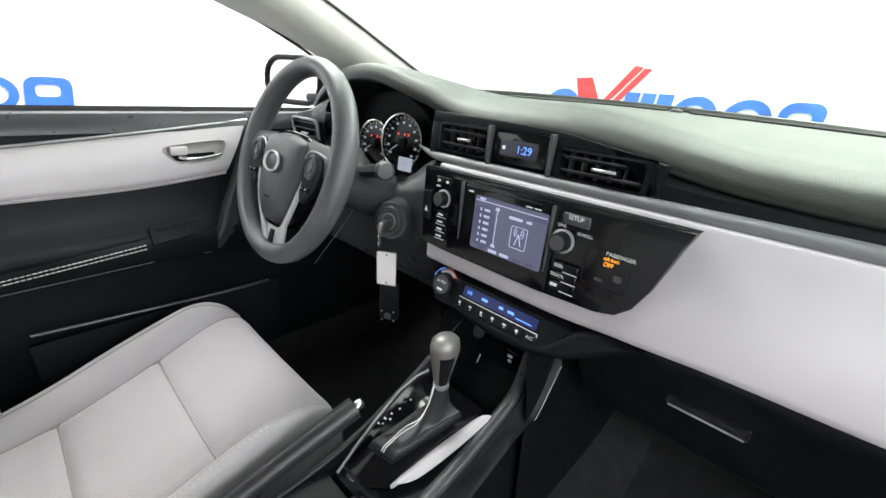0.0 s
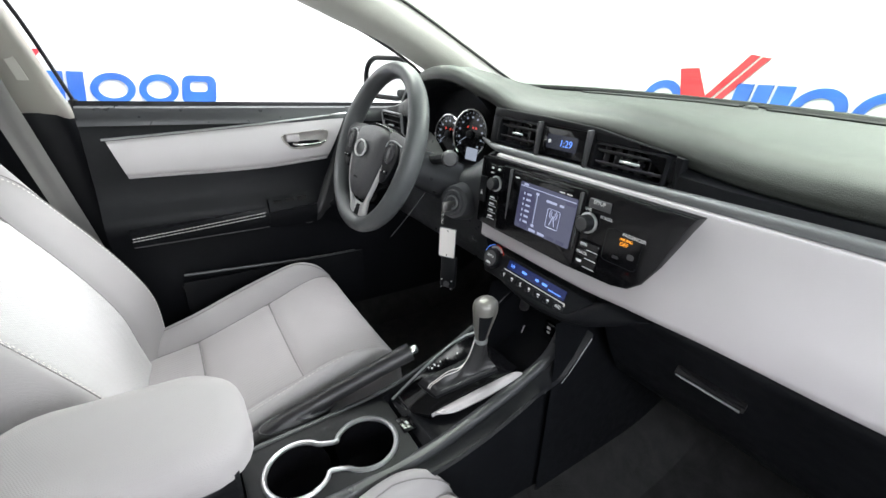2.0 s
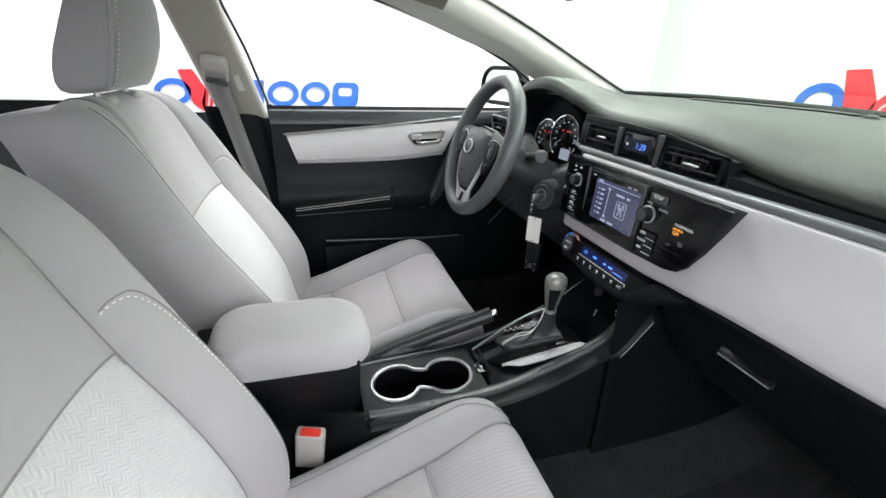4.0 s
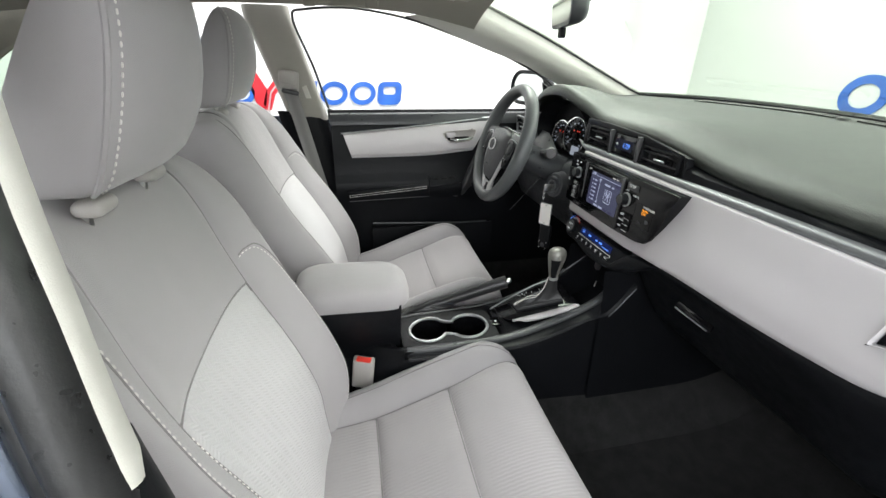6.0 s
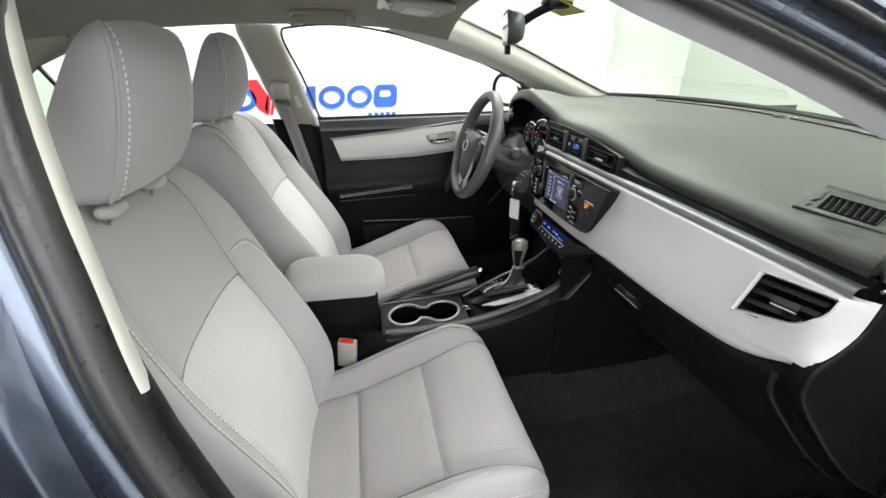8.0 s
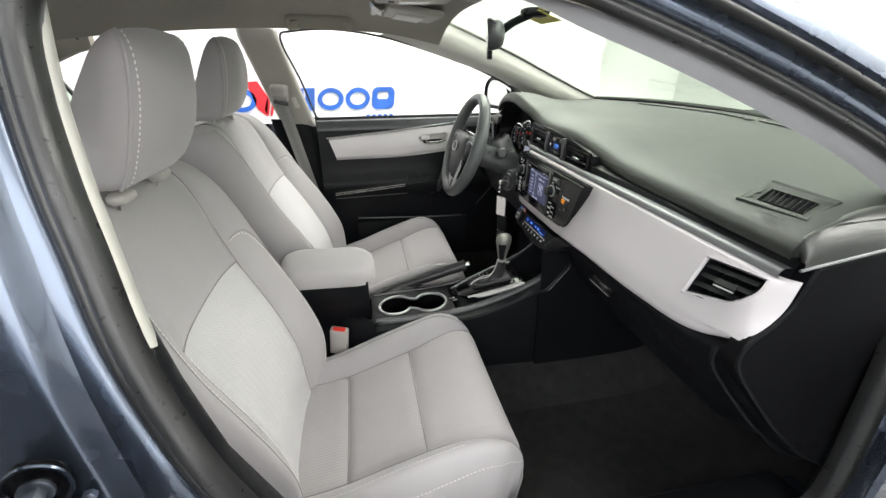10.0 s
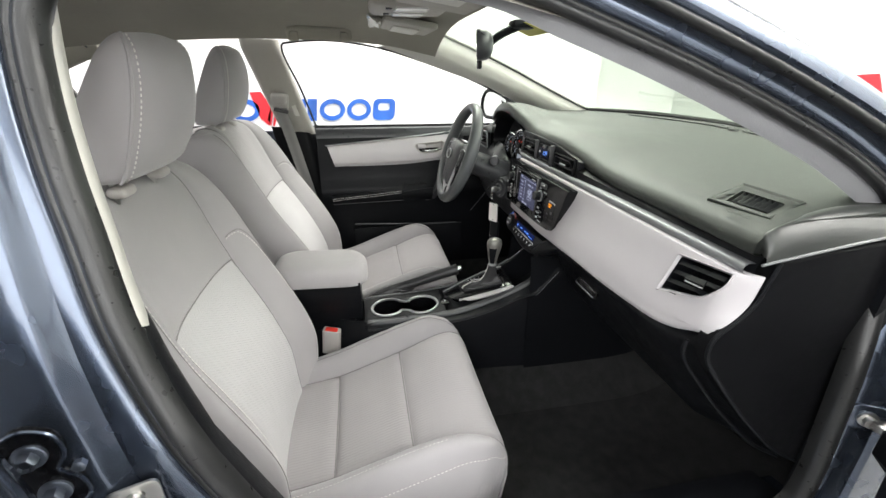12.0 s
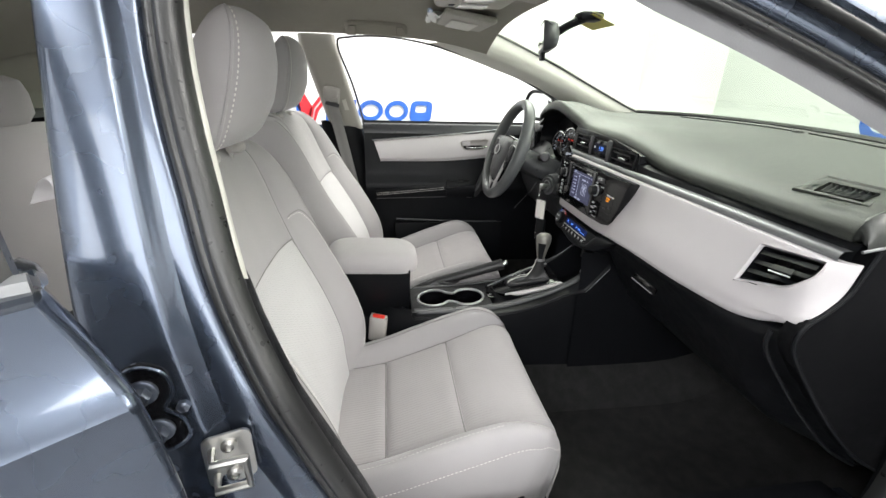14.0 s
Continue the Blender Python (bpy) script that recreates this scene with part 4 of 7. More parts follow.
part("upper_fascia", fascia(0.188, 0.705, 40), M_BLACK, dash, "black upper fascia band")
part("upper_fascia", fascia(-0.70, -0.565, 10), M_BLACK, dash, "black upper fascia beside the door")
# silver strip
xs = list(map(float, np.linspace(-0.235, 0.701, 80)))
lean = lambda x: max(0.0, min(1.0, (x + 0.235) / 0.07))
rows = [[Vector((x, 0.051 - d * lean(x) + 0.008 * (1 - lean(x)), 0.911 + (z - 0.911) * (0.25 + 0.75 * lean(x)) + 0.012 * (1 - lean(x)) ** 2)) for x in xs] for d, z in ((-0.012, 0.9205), (0.002, 0.9205), (0.0065, 0.9188), (0.0092, 0.9150), (0.0098, 0.9110), (0.0085, 0.9070), (0.0, 0.9050))]
part("silver_strip", grid(rows), M_SILVER, dash, "satin silver strip across the fascia")
# pale trim panel
z_low = lambda x: curve1((-0.16, 0.10, 0.2, 0.3, 0.45, 0.58, 0.632, 0.668, 0.69, 0.705), (0.737, 0.738, 0.750, 0.759, 0.762, 0.769, 0.774, 0.783, 0.794, 0.80), x)
y_low = lambda x: curve1((-0.16, 0.1, 0.25, 0.45, 0.6, 0.66, 0.705), (0.012, 0.008, -0.006, -0.006, 0.0, 0.006, 0.012), x)
cap_y = lambda z: curve1((0.772, 0.793, 0.812, 0.83, 0.86, 0.89, 0.925), (0.012, 0.008, 0.015, 0.034, 0.053, 0.060, 0.067), z)
x_end = lambda z: curve1((0.75, 0.777, 0.80, 0.83, 0.87, 0.91), (0.668, 0.686, 0.702, 0.712, 0.717, 0.718), z)
xs = list(map(float, np.linspace(-0.155, 0.722, 150)))
rows = []
for x in xs:
    zl, yl = z_low(x), y_low(x)
    e = 0.0
    r = cr([(x, 0.050 + e, 0.907), (x, 0.0385 + e, 0.9055), (x, 0.034 + e, 0.900), (x, 0.022 + 0.2 * yl + e, 0.86), (x, 0.006 + 0.6 * yl + e, 0.81), (x, yl + 0.002 + e, zl + 0.018), (x, yl + 0.002 + e, zl + 0.006), (x, yl + 0.010 + e, zl), (x, yl + 0.05 + e, zl + 0.004)], 44)
    g = max(0.0, (x - 0.58) / 0.142)
    k = max(0.0, (x - 0.682) / 0.04) ** 2.0
    rows.append([Vector((p.x - g * (0.722 - x_end(p.z)), p.y + k * max(0.0, cap_y(p.z) - p.y), p.z)) for p in r])
bm = grid(rows)
VENT_LOOP = [(0.6015, 0.8895), (0.6905, 0.8995), (0.6895, 0.880), (0.668, 0.852), (0.594, 0.829)]


def vent_outline(loop):
    """The middle of a five-cornered outlet and its outline with rounded corners."""
    soft = []
    for i in range(5):
        a, b, c = (Vector(loop[(i + k) % 5]) for k in (-1, 0, 1))
        r = (0.003, 0.003, 0.009, 0.011, 0.003)[i]
        p, q = b + (a - b).normalized() * r, b + (c - b).normalized() * r
        soft += [p.lerp(b, t).lerp(b.lerp(q, t), t) for t in (0.0, 0.25, 0.5, 0.75, 1.0)]
    return sum(soft, Vector((0, 0))) / len(soft), soft


def vent_face(x, z, d):
    """A point over the slope of the trim, d out from it."""
    y = curve1((0.80, 0.81, 0.86, 0.90, 0.92), (0.002, 0.0055, 0.0215, 0.0335, 0.040), z)
    y += (max(0.0, x - 0.682) / 0.04) ** 2 * max(0.0, cap_y(z) - y)
    return Vector((x, y - d, z + 0.33 * d))


def in_vent(c):
    return in_loop(0.6514 + (c.x - 0.650) / 1.09, 0.869 + (c.z - 0.869) / 1.09, VENT_LOOP)


bmesh.ops.delete(bm, geom=[f for f in bm.faces if in_vent(f.calc_center_median())], context="FACES")
# bring the rim of the hole onto the outline of the vent
vent_c, vent_out = vent_outline(VENT_LOOP)
for vert in {w for e in bm.edges if e.is_boundary for w in e.verts}:
    if (Vector((vert.co.x, vert.co.z)) - vent_c).length < 0.075 and in_loop(*(vent_c + (Vector((vert.co.x, vert.co.z)) - vent_c) / 1.4), VENT_LOOP):
        d = (Vector((vert.co.x, vert.co.z)) - vent_c).normalized()
        for a, b in zip(vent_out, vent_out[1:] + vent_out[:1]):
            hit = geometry.intersect_line_line_2d(vent_c, vent_c + d, a, b)
            if hit:
                q = vent_c + (hit - vent_c) * 1.08
                vert.co = vent_face(q.x, q.y, 0.0)
part("trim_panel", bm, M_SATIN, dash, "pale satin grey trim panel", sharp=60)
# lower fascia and glove box
rows = []
for x in map(float, np.linspace(0.13, 0.70, 30)):
    zl, yl = z_low(x), y_low(x)
    s = max(0.0, (x - 0.60) / 0.10)
    rows.append(cr([(x, yl + 0.03, zl + 0.004), (x, yl + 0.018, zl - 0.012), (x, 0.045 + 0.02 * s, 0.70), (x, 0.072 + 0.03 * s, 0.655), (x, 0.11 + 0.06 * s, 0.59), (x, 0.16 + 0.08 * s, 0.53), (x, 0.25 + 0.03 * s, 0.495), (x, 0.45, 0.50)], 24))
part("glove_box", grid(rows), M_BLACK, dash, "black lower fascia with glove box", sharp=60)
hx = facing((0.307, 0.055, 0.670), (1, 0, 0), (0, -1, 0.45))
part("glove_handle", prism(round_rect(0.092, 0.016, 0.004), hx @ pose(0, 0.002, -0.002), 0.0045, 0.001), M_GLOSS, dash, "dark glove box latch")
part("latch_edge", tube([hx @ Vector((x, -0.005, 0.005)) for x in np.linspace(-0.042, 0.042, 8)], 0.0017), M_BRIGHT, dash, "silver latch edge")
part("glove_gap", tube([Vector((x, 0.048 + 0.012, 0.690)) for x in np.linspace(0.2, 0.62, 10)], 0.002), M_GLOSS, dash)
# end cap facing the door opening
cap_out = [(p.x, p.y) for p in cr([(0.082, 0.925, 0), (0.072, 0.89, 0), (0.063, 0.86, 0), (0.039, 0.833, 0), (0.016, 0.814, 0), (0.008, 0.793, 0), (0.011, 0.772, 0), (0.028, 0.745, 0), (0.073, 0.69, 0), (0.118, 0.638, 0), (0.170, 0.585, 0), (0.222, 0.538, 0), (0.29, 0.495, 0)], 40)] + [(0.315, 0.50), (0.32, 0.70), (0.33, 0.94), (0.25, 0.945), (0.16, 0.937)]
mcap = facing((0.690, 0, 0), (0, 1, 0), (1, 0, 0))
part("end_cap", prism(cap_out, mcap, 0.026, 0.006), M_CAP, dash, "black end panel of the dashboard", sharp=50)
part("end_cap_edge", tube([mcap @ Vector((y + 0.003, z, 0.024)) for y, z in cap_out[0:40]], 0.0036), M_BLACK, dash, "dark grey edge of the end panel")
part("lower_edge", tube([mcap @ Vector((y - 0.012, z - 0.012, -0.004)) for y, z in cap_out[15:40]], 0.004), M_BLACK, dash)
# shiny corner piece on the end of the pad
rows = []
for yy, lift in ((0.066, -0.036), (0.055, -0.030), (0.0515, -0.017), (0.0535, -0.007), (0.060, -0.002), (0.075, 0.001), (0.10, 0.003), (0.14, 0.005), (0.18, 0.007), (0.22, 0.008), (0.27, 0.006), (0.32, 0.002)):
    lo = curve1((0.04, 0.066, 0.214, 0.32), (0.930, 0.933, 0.953, 0.962), yy)
    xl = curve1((0.04, 0.06, 0.12, 0.2, 0.32), (0.700, 0.697, 0.683, 0.664, 0.65), yy)
    w = 0.7215 - xl
    zp = 0.9655 + lift + 0.12 * min(yy - 0.04, 0.1)
    rows.append(cr([(xl - 0.006, yy + 0.002, zp - 0.005), (xl + 0.1 * w, yy, zp + 0.0005), (xl + 0.35 * w, yy, zp + 0.004), (xl + 0.65 * w, yy, zp - 0.002), (xl + 0.90 * w, yy, max(lo + 0.008, zp - 0.016)), (0.7215, yy, lo)], 20))
part("pad_corner", grid(rows), M_CORNER, dash, "shiny dark corner of the top pad", sharp=70)
part("corner_strip", tube([(0.7215, 0.046, 0.928), (0.7225, 0.066, 0.932), (0.723, 0.12, 0.940), (0.723, 0.2, 0.951), (0.722, 0.285, 0.960)], 0.0022), M_SILVER, dash, "thin silver edge")


# ---- air vents ----
def vent(m, w, h, taper, nslat, parent, frame_mat, label, upright=0, cut=0.0):
    """An air outlet: bezel, dark throat, slats, thumb tab; cut takes off its lower outer corner."""
    def shape(w2, h2, r, n):
        return [(x - cut * w * max(0.0, x / w2 + 0.1) * max(0.0, 0.15 - y / h2), y) for x, y in round_rect(w2, h2, r, n)]

    v = part("air_vent", grid([[m @ Vector(p) for p in ((x, y, 0.0), (x * 0.94, y * 0.9, -0.03))] for x, y in shape(w, h, h * 0.12, 3)], loop=True), M_BLACK, parent, label)
    part("throat", prism(shape(w * 0.95, h * 0.92, h * 0.1, 3), m @ pose(0, 0, -0.032), 0.002), M_GLOSS, v)
    part("bezel", grid([[m @ Vector((x * fx_ + taper * y * fy_, y * fy_, zz)) for x, y in shape(w, h, h * 0.14, 4)] for fx_, fy_, zz in ((1.10, 1.16, -0.004), (1.09, 1.14, 0.001), (1.0, 1.0, 0.002), (0.97, 0.95, -0.004))], wrap=True), frame_mat, v, sharp=25)
    for k in range(nslat):
        y = (k + 0.5) / nslat * h - h / 2
        lost = cut * w * 0.6 * max(0.0, 0.15 - y / h)
        part("slat", rbox(m @ Vector((taper * y - lost / 2, y, -0.008)), (w * 0.95 - lost, 0.014, 0.0028), 0.001, 1, rot=(m.to_3x3() @ Euler((radians(72), 0, 0)).to_matrix())), M_DARK, v)
    for k in range(upright):
        x = (k + 0.5) / upright * w - w / 2
        part("vane", rbox(m @ Vector((x, 0, -0.020)), (0.0022, h * 0.9, 0.014), 0.0006, 1, rot=m.to_3x3()), M_DARK, v)
    part("thumb_tab", rbox(m @ Vector((w * 0.08, 0, 0.000)), (w * 0.32, 0.007, 0.012), 0.002, 2, rot=m.to_3x3()), M_GLOSS, v)
    part("tab_cap", rbox(m @ Vector((w * 0.08, 0.0, 0.0068)), (w * 0.28, 0.004, 0.003), 0.001, 1, rot=m.to_3x3()), M_BRIGHT, v)
    return v


mv = facing((0, 0.052, 0.948), (1, 0, 0), (0, -1, 0.10))
vent(mv @ pose(-0.124, 0, 0), 0.100, 0.042, 0, 2, dash, M_BLACK, "black centre air vent", 5)
vent(mv @ pose(0.112, -0.0075, 0), 0.116, 0.036, 0, 2, dash, M_BLACK, "black centre air vent", 6)
part("vent_surround", prism([(-0.19, -0.030), (0.19, -0.030), (0.20, 0.0), (0.165, 0.026), (-0.185, 0.032)], mv @ pose(0, 0, -0.034), 0.002), M_BLACK, dash)
part("vent_fascia", prism([(-0.198, 0.0245), (0.048, 0.0245), (0.052, 0.0135), (0.178, 0.0135), (0.180, -0.029), (0.190, -0.029), (0.190, 0.012), (0.160, 0.0175), (0.12, 0.023), (0.05, 0.033), (-0.06, 0.038), (-0.198, 0.040)], mv @ pose(0, 0, -0.032), 0.031, 0.002), M_BLACK, dash, "black surround of the vents")
for x0, x1, y0, y1 in ((-0.200, 0.190, -0.037, -0.0265), (-0.200, -0.179, -0.027, 0.025), (-0.070, -0.060, -0.027, 0.025), (0.036, 0.050, -0.027, 0.025)):
    part("vent_fascia", rbox(mv @ Vector(((x0 + x1) / 2, (y0 + y1) / 2, -0.0165)), (x1 - x0, y1 - y0, 0.030), 0.002, 2, rot=mv.to_3x3()), M_BLACK, dash)
ck = part("clock", prism(round_rect(0.098, 0.048, 0.006), mv @ pose(-0.012, 0.0, -0.012), 0.014, 0.003), M_GLOSS, dash, "black dashboard clock")
part("clock_face", prism(round_rect(0.066, 0.024, 0.003), mv @ pose(-0.012, 0.0, 0.0022), 0.0006), M_CLOCK, ck)


def text(body, m, size, material, parent, name="print", align="CENTER"):
    c = bpy.data.curves.new(name, "FONT")
    c.body, c.size, c.align_x, c.align_y = body, size, align, "CENTER"
    c.extrude = 0.0002
    t = new("text_source", c)
    me = bpy.data.meshes.new_from_object(t.evaluated_get(bpy.context.evaluated_depsgraph_get()))
    bpy.data.objects.remove(t)
    bm = bmesh.new()
    bm.from_mesh(me)
    bpy.data.meshes.remove(me)
    bm.transform(m)
    return part(name, bm, material, parent)


def bar(m, x, y, w, h, material, parent, name="print_bar", z=0.0):
    return part(name, prism(round_rect(w, h, min(w, h) * 0.3, 2), m @ pose(x, y, z), 0.0006), material, parent)


text("1:29", mv @ pose(-0.002, -0.001, 0.0034), 0.016, M_LED, ck, "clock_digits")
bar(mv, -0.038, 0.0, 0.006, 0.006, M_WHITE, ck, z=0.0034)
for s in (-1, 1):
    part("clock_pillar", rbox(mv @ Vector((-0.012 + s * 0.054, 0.0, -0.002)), (0.006, 0.02, 0.058), 0.002, 2), M_DARK, ck)
def outer_vent(loop, parent, label):
    """A five-cornered air outlet let into the trim: pale chamfer, dark throat, four slats and a thumb tab."""
    on_face = vent_face
    mid, soft = vent_outline(loop)
    at = lambda s, d: [on_face(mid.x + (p.x - mid.x) * s, mid.y + (p.y - mid.y) * s, d) for p in soft]
    v = part("air_vent", grid([at(1.0, 0.0), at(0.97, -0.018), at(0.94, -0.034), at(0.02, -0.035)], wrap=True), M_BLACK, parent, label)
    part("bezel", grid([at(1.13, -0.003), at(1.125, 0.0022), at(1.11, 0.0030), at(1.075, 0.0014), at(0.99, -0.006)], wrap=True), M_SATIN, v, "pale chamfered frame", sharp=25)
    part("bezel_line", tube([on_face(mid.x + (p.x - mid.x) * 1.03, mid.y + (p.y - mid.y) * 1.03, -0.001) for p in soft[15:23]], 0.0017, 5), M_BRIGHT, v, "bright lower edge")
    for k in range(4):
        f = (k + 0.6) / 4.2
        zl, zr = 0.892 - 0.068 * f, 0.903 - 0.060 * f
        xs2 = [x for x in np.linspace(0.585, 0.705, 61) if in_loop(float(x), zl + (zr - zl) * (float(x) - 0.595) / 0.10, loop)]
        a, b = float(min(xs2)) + 0.001, float(max(xs2)) - 0.001
        za, zb3 = (zl + (zr - zl) * (x - 0.595) / 0.10 for x in (a, b))
        part("slat", slab([[on_face(a, za, -0.004), on_face(b, zb3, -0.004)], [on_face(a, za - 0.004, -0.002), on_face(b, zb3 - 0.004, -0.002)], [on_face(a, za - 0.001, -0.018), on_face(b, zb3 - 0.001, -0.018)]], 0.0014), M_BLACK, v)
    for x in (0.612, 0.630, 0.668, 0.684):
        part("vane", slab([[on_face(x, 0.840, -0.024), on_face(x + 0.004, 0.896, -0.024)], [on_face(x, 0.840, -0.032), on_face(x + 0.004, 0.896, -0.032)]], 0.0015), M_BLACK, v)
    part("thumb_tab", slab([[on_face(x, 0.8735 + 0.12 * (x - 0.645), 0.001) for x in (0.634, 0.650, 0.666)], [on_face(x, 0.8665 + 0.12 * (x - 0.645), 0.005) for x in (0.632, 0.650, 0.668)], [on_face(x, 0.863 + 0.12 * (x - 0.645), 0.003) for x in (0.634, 0.650, 0.666)]], 0.0015), M_BLACK, v, "black thumb tab")
    part("tab_cap", tube([on_face(x, 0.8625 + 0.12 * (x - 0.645), 0.0050) for x in (0.633, 0.667)], 0.0014, 6), M_BRIGHT, v)
    return v


# outer vents
outer_vent(VENT_LOOP, dash, "black five-cornered air vent with pale frame")
mlv = facing((-0.63, 0.045, 0.90), (1, 0, 0), (0, -1, -0.05))
vent(mlv, 0.11, 0.06, -0.1, 4, dash, M_SILVER, "black air vent with silver frame")
# top vent near the passenger
vo = [Vector(p) for p in ((0.560, 0.091, 0.9700), (0.674, 0.091, 0.973), (0.640, 0.190, 0.9815), (0.516, 0.200, 0.980))]
vi = [Vector(p) for p in ((0.577, 0.112, 0.971), (0.652, 0.108, 0.974), (0.634, 0.158, 0.979), (0.553, 0.163, 0.9775))]

def quad(a, n=10):
    pts = []
    for i in range(4):
        pts += [a[i].lerp(a[(i + 1) % 4], k / n) for k in range(n)]
    return pts


vc = sum(vo, Vector((0, 0, 0))) / 4
qo, qi = quad(vo), quad(vi)
up = Vector((0, -0.14, 0.99))
rows = [[vc + (p - vc) * s + up * h for p in qo] for s, h in ((1.03, -0.014), (1.015, -0.001), (1.0, 0.0035), (0.97, 0.0045), (0.94, 0.003), (0.90, 0.0005))]
rows += [[p + up * h for p in qi] for h in (0.0015, 0.0035, 0.0)]
rows += [[vc + (p - vc) * 0.95 - up * 0.007 for p in qi]]
tv = part("demister_vent", grid(rows, wrap=True), M_PAD, dash, "slotted demister vent with raised rim", sharp=35)
part("throat", grid([[vi[0].lerp(vi[1], f) - up * 0.006 for f in (0, 0.5, 1)], [vi[3].lerp(vi[2], f) - up * 0.006 for f in (0, 0.5, 1)]]), M_CARPET, tv)
for k in range(8):
    f = 0.06 + 0.125 * k
    a, b = vi[0].lerp(vi[1], min(1, f + 0.05)), vi[3].lerp(vi[2], min(1, f - 0.0))
    part("slat", slab([[a + up * h + Vector((0.006 * (h < 0), 0, 0)), b + up * h + Vector((0.006 * (h < 0), 0, 0))] for h in (0.0022, -0.0048)], 0.0016), M_BLACK, tv)
text("AIRBAG", facing((0.640, 0.070, 0.9735), (1, 0.03, 0.01), (0, -0.22, 1)), 0.0125, M_PAD, dash, "embossed_word")
# demister slots under the windscreen
for x0, x1 in ((-0.42, -0.02), (0.04, 0.40)):
    dv = part("demister_slot", slab([[Vector((x, y_far(x) - 0.085 + e, 1.0095 - 0.030 * (x + 0.1) * (1 if x > -0.1 else 0.2))) for x in map(float, np.linspace(x0, x1, 12))] for e in (0, 0.018)], 0.002), M_GLOSS, dash, "narrow black demister slot")
    for e in (-0.003, 0.021):
        part("slot_lip", tube([Vector((x, y_far(x) - 0.085 + e, 1.0085 - 0.030 * (x + 0.1) * (1 if x > -0.1 else 0.2))) for x in map(float, np.linspace(x0, x1, 12))], 0.003, 6), M_PAD, dv)
part("light_sensor", lathe([(0.016, 0), (0.014, 0.006), (0.006, 0.009)], 16, pose(0.01, 0.655, 1.002)), M_PAD, dash, "small round sensor cap")

# ---- radio ----
mr = facing((0.0, 0.005, 0.842), (1, 0, 0), (0, -1, 0.06))
radio = part("radio", prism([(-0.152, -0.066), (-0.10, -0.069), (0.08, -0.070), (0.165, -0.066), (0.190, -0.060), (0.207, -0.045), (0.222, -0.015), (0.240, 0.04), (0.250, 0.062), (-0.158, 0.062), (-0.156, 0.0)], mr @ pose(0, 0, -0.02), 0.026, 0.003), M_GLOSS, dash, "glossy black radio panel with lit screen")
mr = mr @ pose(0, 0, 0.0065)
part("radio_body", prism(round_rect(0.186, 0.122, 0.006), mr @ pose(0.003, -0.004, -0.002), 0.006, 0.002), M_GLOSS, radio)
for s in (-0.066, 0.089):
    part("bezel_edge", rbox(mr @ Vector((s, -0.004, 0.002)), (0.004, 0.008, 0.116), 0.0015), M_DARK, radio)
fit_screen = Matrix.Diagonal((0.87, 0.91, 1, 1))
scr = part("screen", prism(round_rect(0.142, 0.088, 0.003), mr @ pose(0.022, 0.0, 0.004) @ fit_screen, 0.001), M_LCD, radio, "lit blue-grey touch screen")
ms = mr @ pose(0.022, 0.0, 0.0052) @ fit_screen
bar(ms, -0.048, -0.004, 0.042, 0.066, M_LCD_SIDE, scr)
for k in range(6):
    bar(ms, -0.055, 0.024 - 0.0105 * k, 0.003, 0.005, M_LCD_LIGHT, scr, z=0.0008)
    bar(ms, -0.042, 0.024 - 0.0105 * k, 0.012, 0.004, M_LCD_LIGHT, scr, z=0.0008)
bar(ms, 0.0, 0.037, 0.138, 0.0014, M_LCD_LIGHT, scr)
bar(ms, -0.055, 0.0405, 0.012, 0.004, M_LCD_LIGHT, scr)
bar(ms, -0.022, 0.0, 0.0014, 0.055, M_LCD_LIGHT, scr)
bar(ms, -0.022, 0.030, 0.008, 0.005, M_LCD_LIGHT, scr)
bar(ms, -0.022, -0.030, 0.008, 0.005, M_LCD_LIGHT, scr)
bar(ms, 0.015, 0.024, 0.026, 0.0045, M_LCD_LIGHT, scr)
bar(ms, 0.040, 0.024, 0.010, 0.004, M_LCD_LIGHT, scr)
bar(ms, 0.058, 0.033, 0.022, 0.008, M_LCD_SIDE, scr)
part("aerial_frame", tube([ms @ Vector((0.025 + x, -0.004 + y, 0.0008)) for x, y in round_rect(0.030, 0.034, 0.003, 2)], 0.0006, 4, closed=True), M_LCD_LIGHT, scr)
for x1, x2 in ((-0.006, 0.0), (0.006, 0.0)):
    part("aerial", tube([ms @ Vector((0.025 + x1, -0.016, 0.0008)), ms @ Vector((0.025 + x2, 0.002, 0.0008))], 0.0008, 4), M_LCD_LIGHT, scr)
for r in (0.005, 0.009):
    for s in (-1, 1):
        part("wave", tube([ms @ Vector((0.025 + s * r * math.cos(a), 0.004 + r * math.sin(a), 0.0008)) for a in np.linspace(-0.9, 0.9, 7)], 0.0007, 4), M_LCD_LIGHT, scr)
for k in range(5):
    bar(ms, -0.045 + 0.024 * k, -0.0395, 0.018, 0.005, M_LCD_LIGHT if k in (1, 2) else M_LCD_SIDE, scr)
part("disc_slot", rbox(mr @ Vector((0.006, 0.050, 0.004)), (0.13, 0.004, 0.003), 0.001), M_BLACK, radio)
for x in (0.052, 0.066, -0.05):
    bar(mr, x, 0.043, 0.010, 0.002, M_WHITE, radio, z=0.0045)


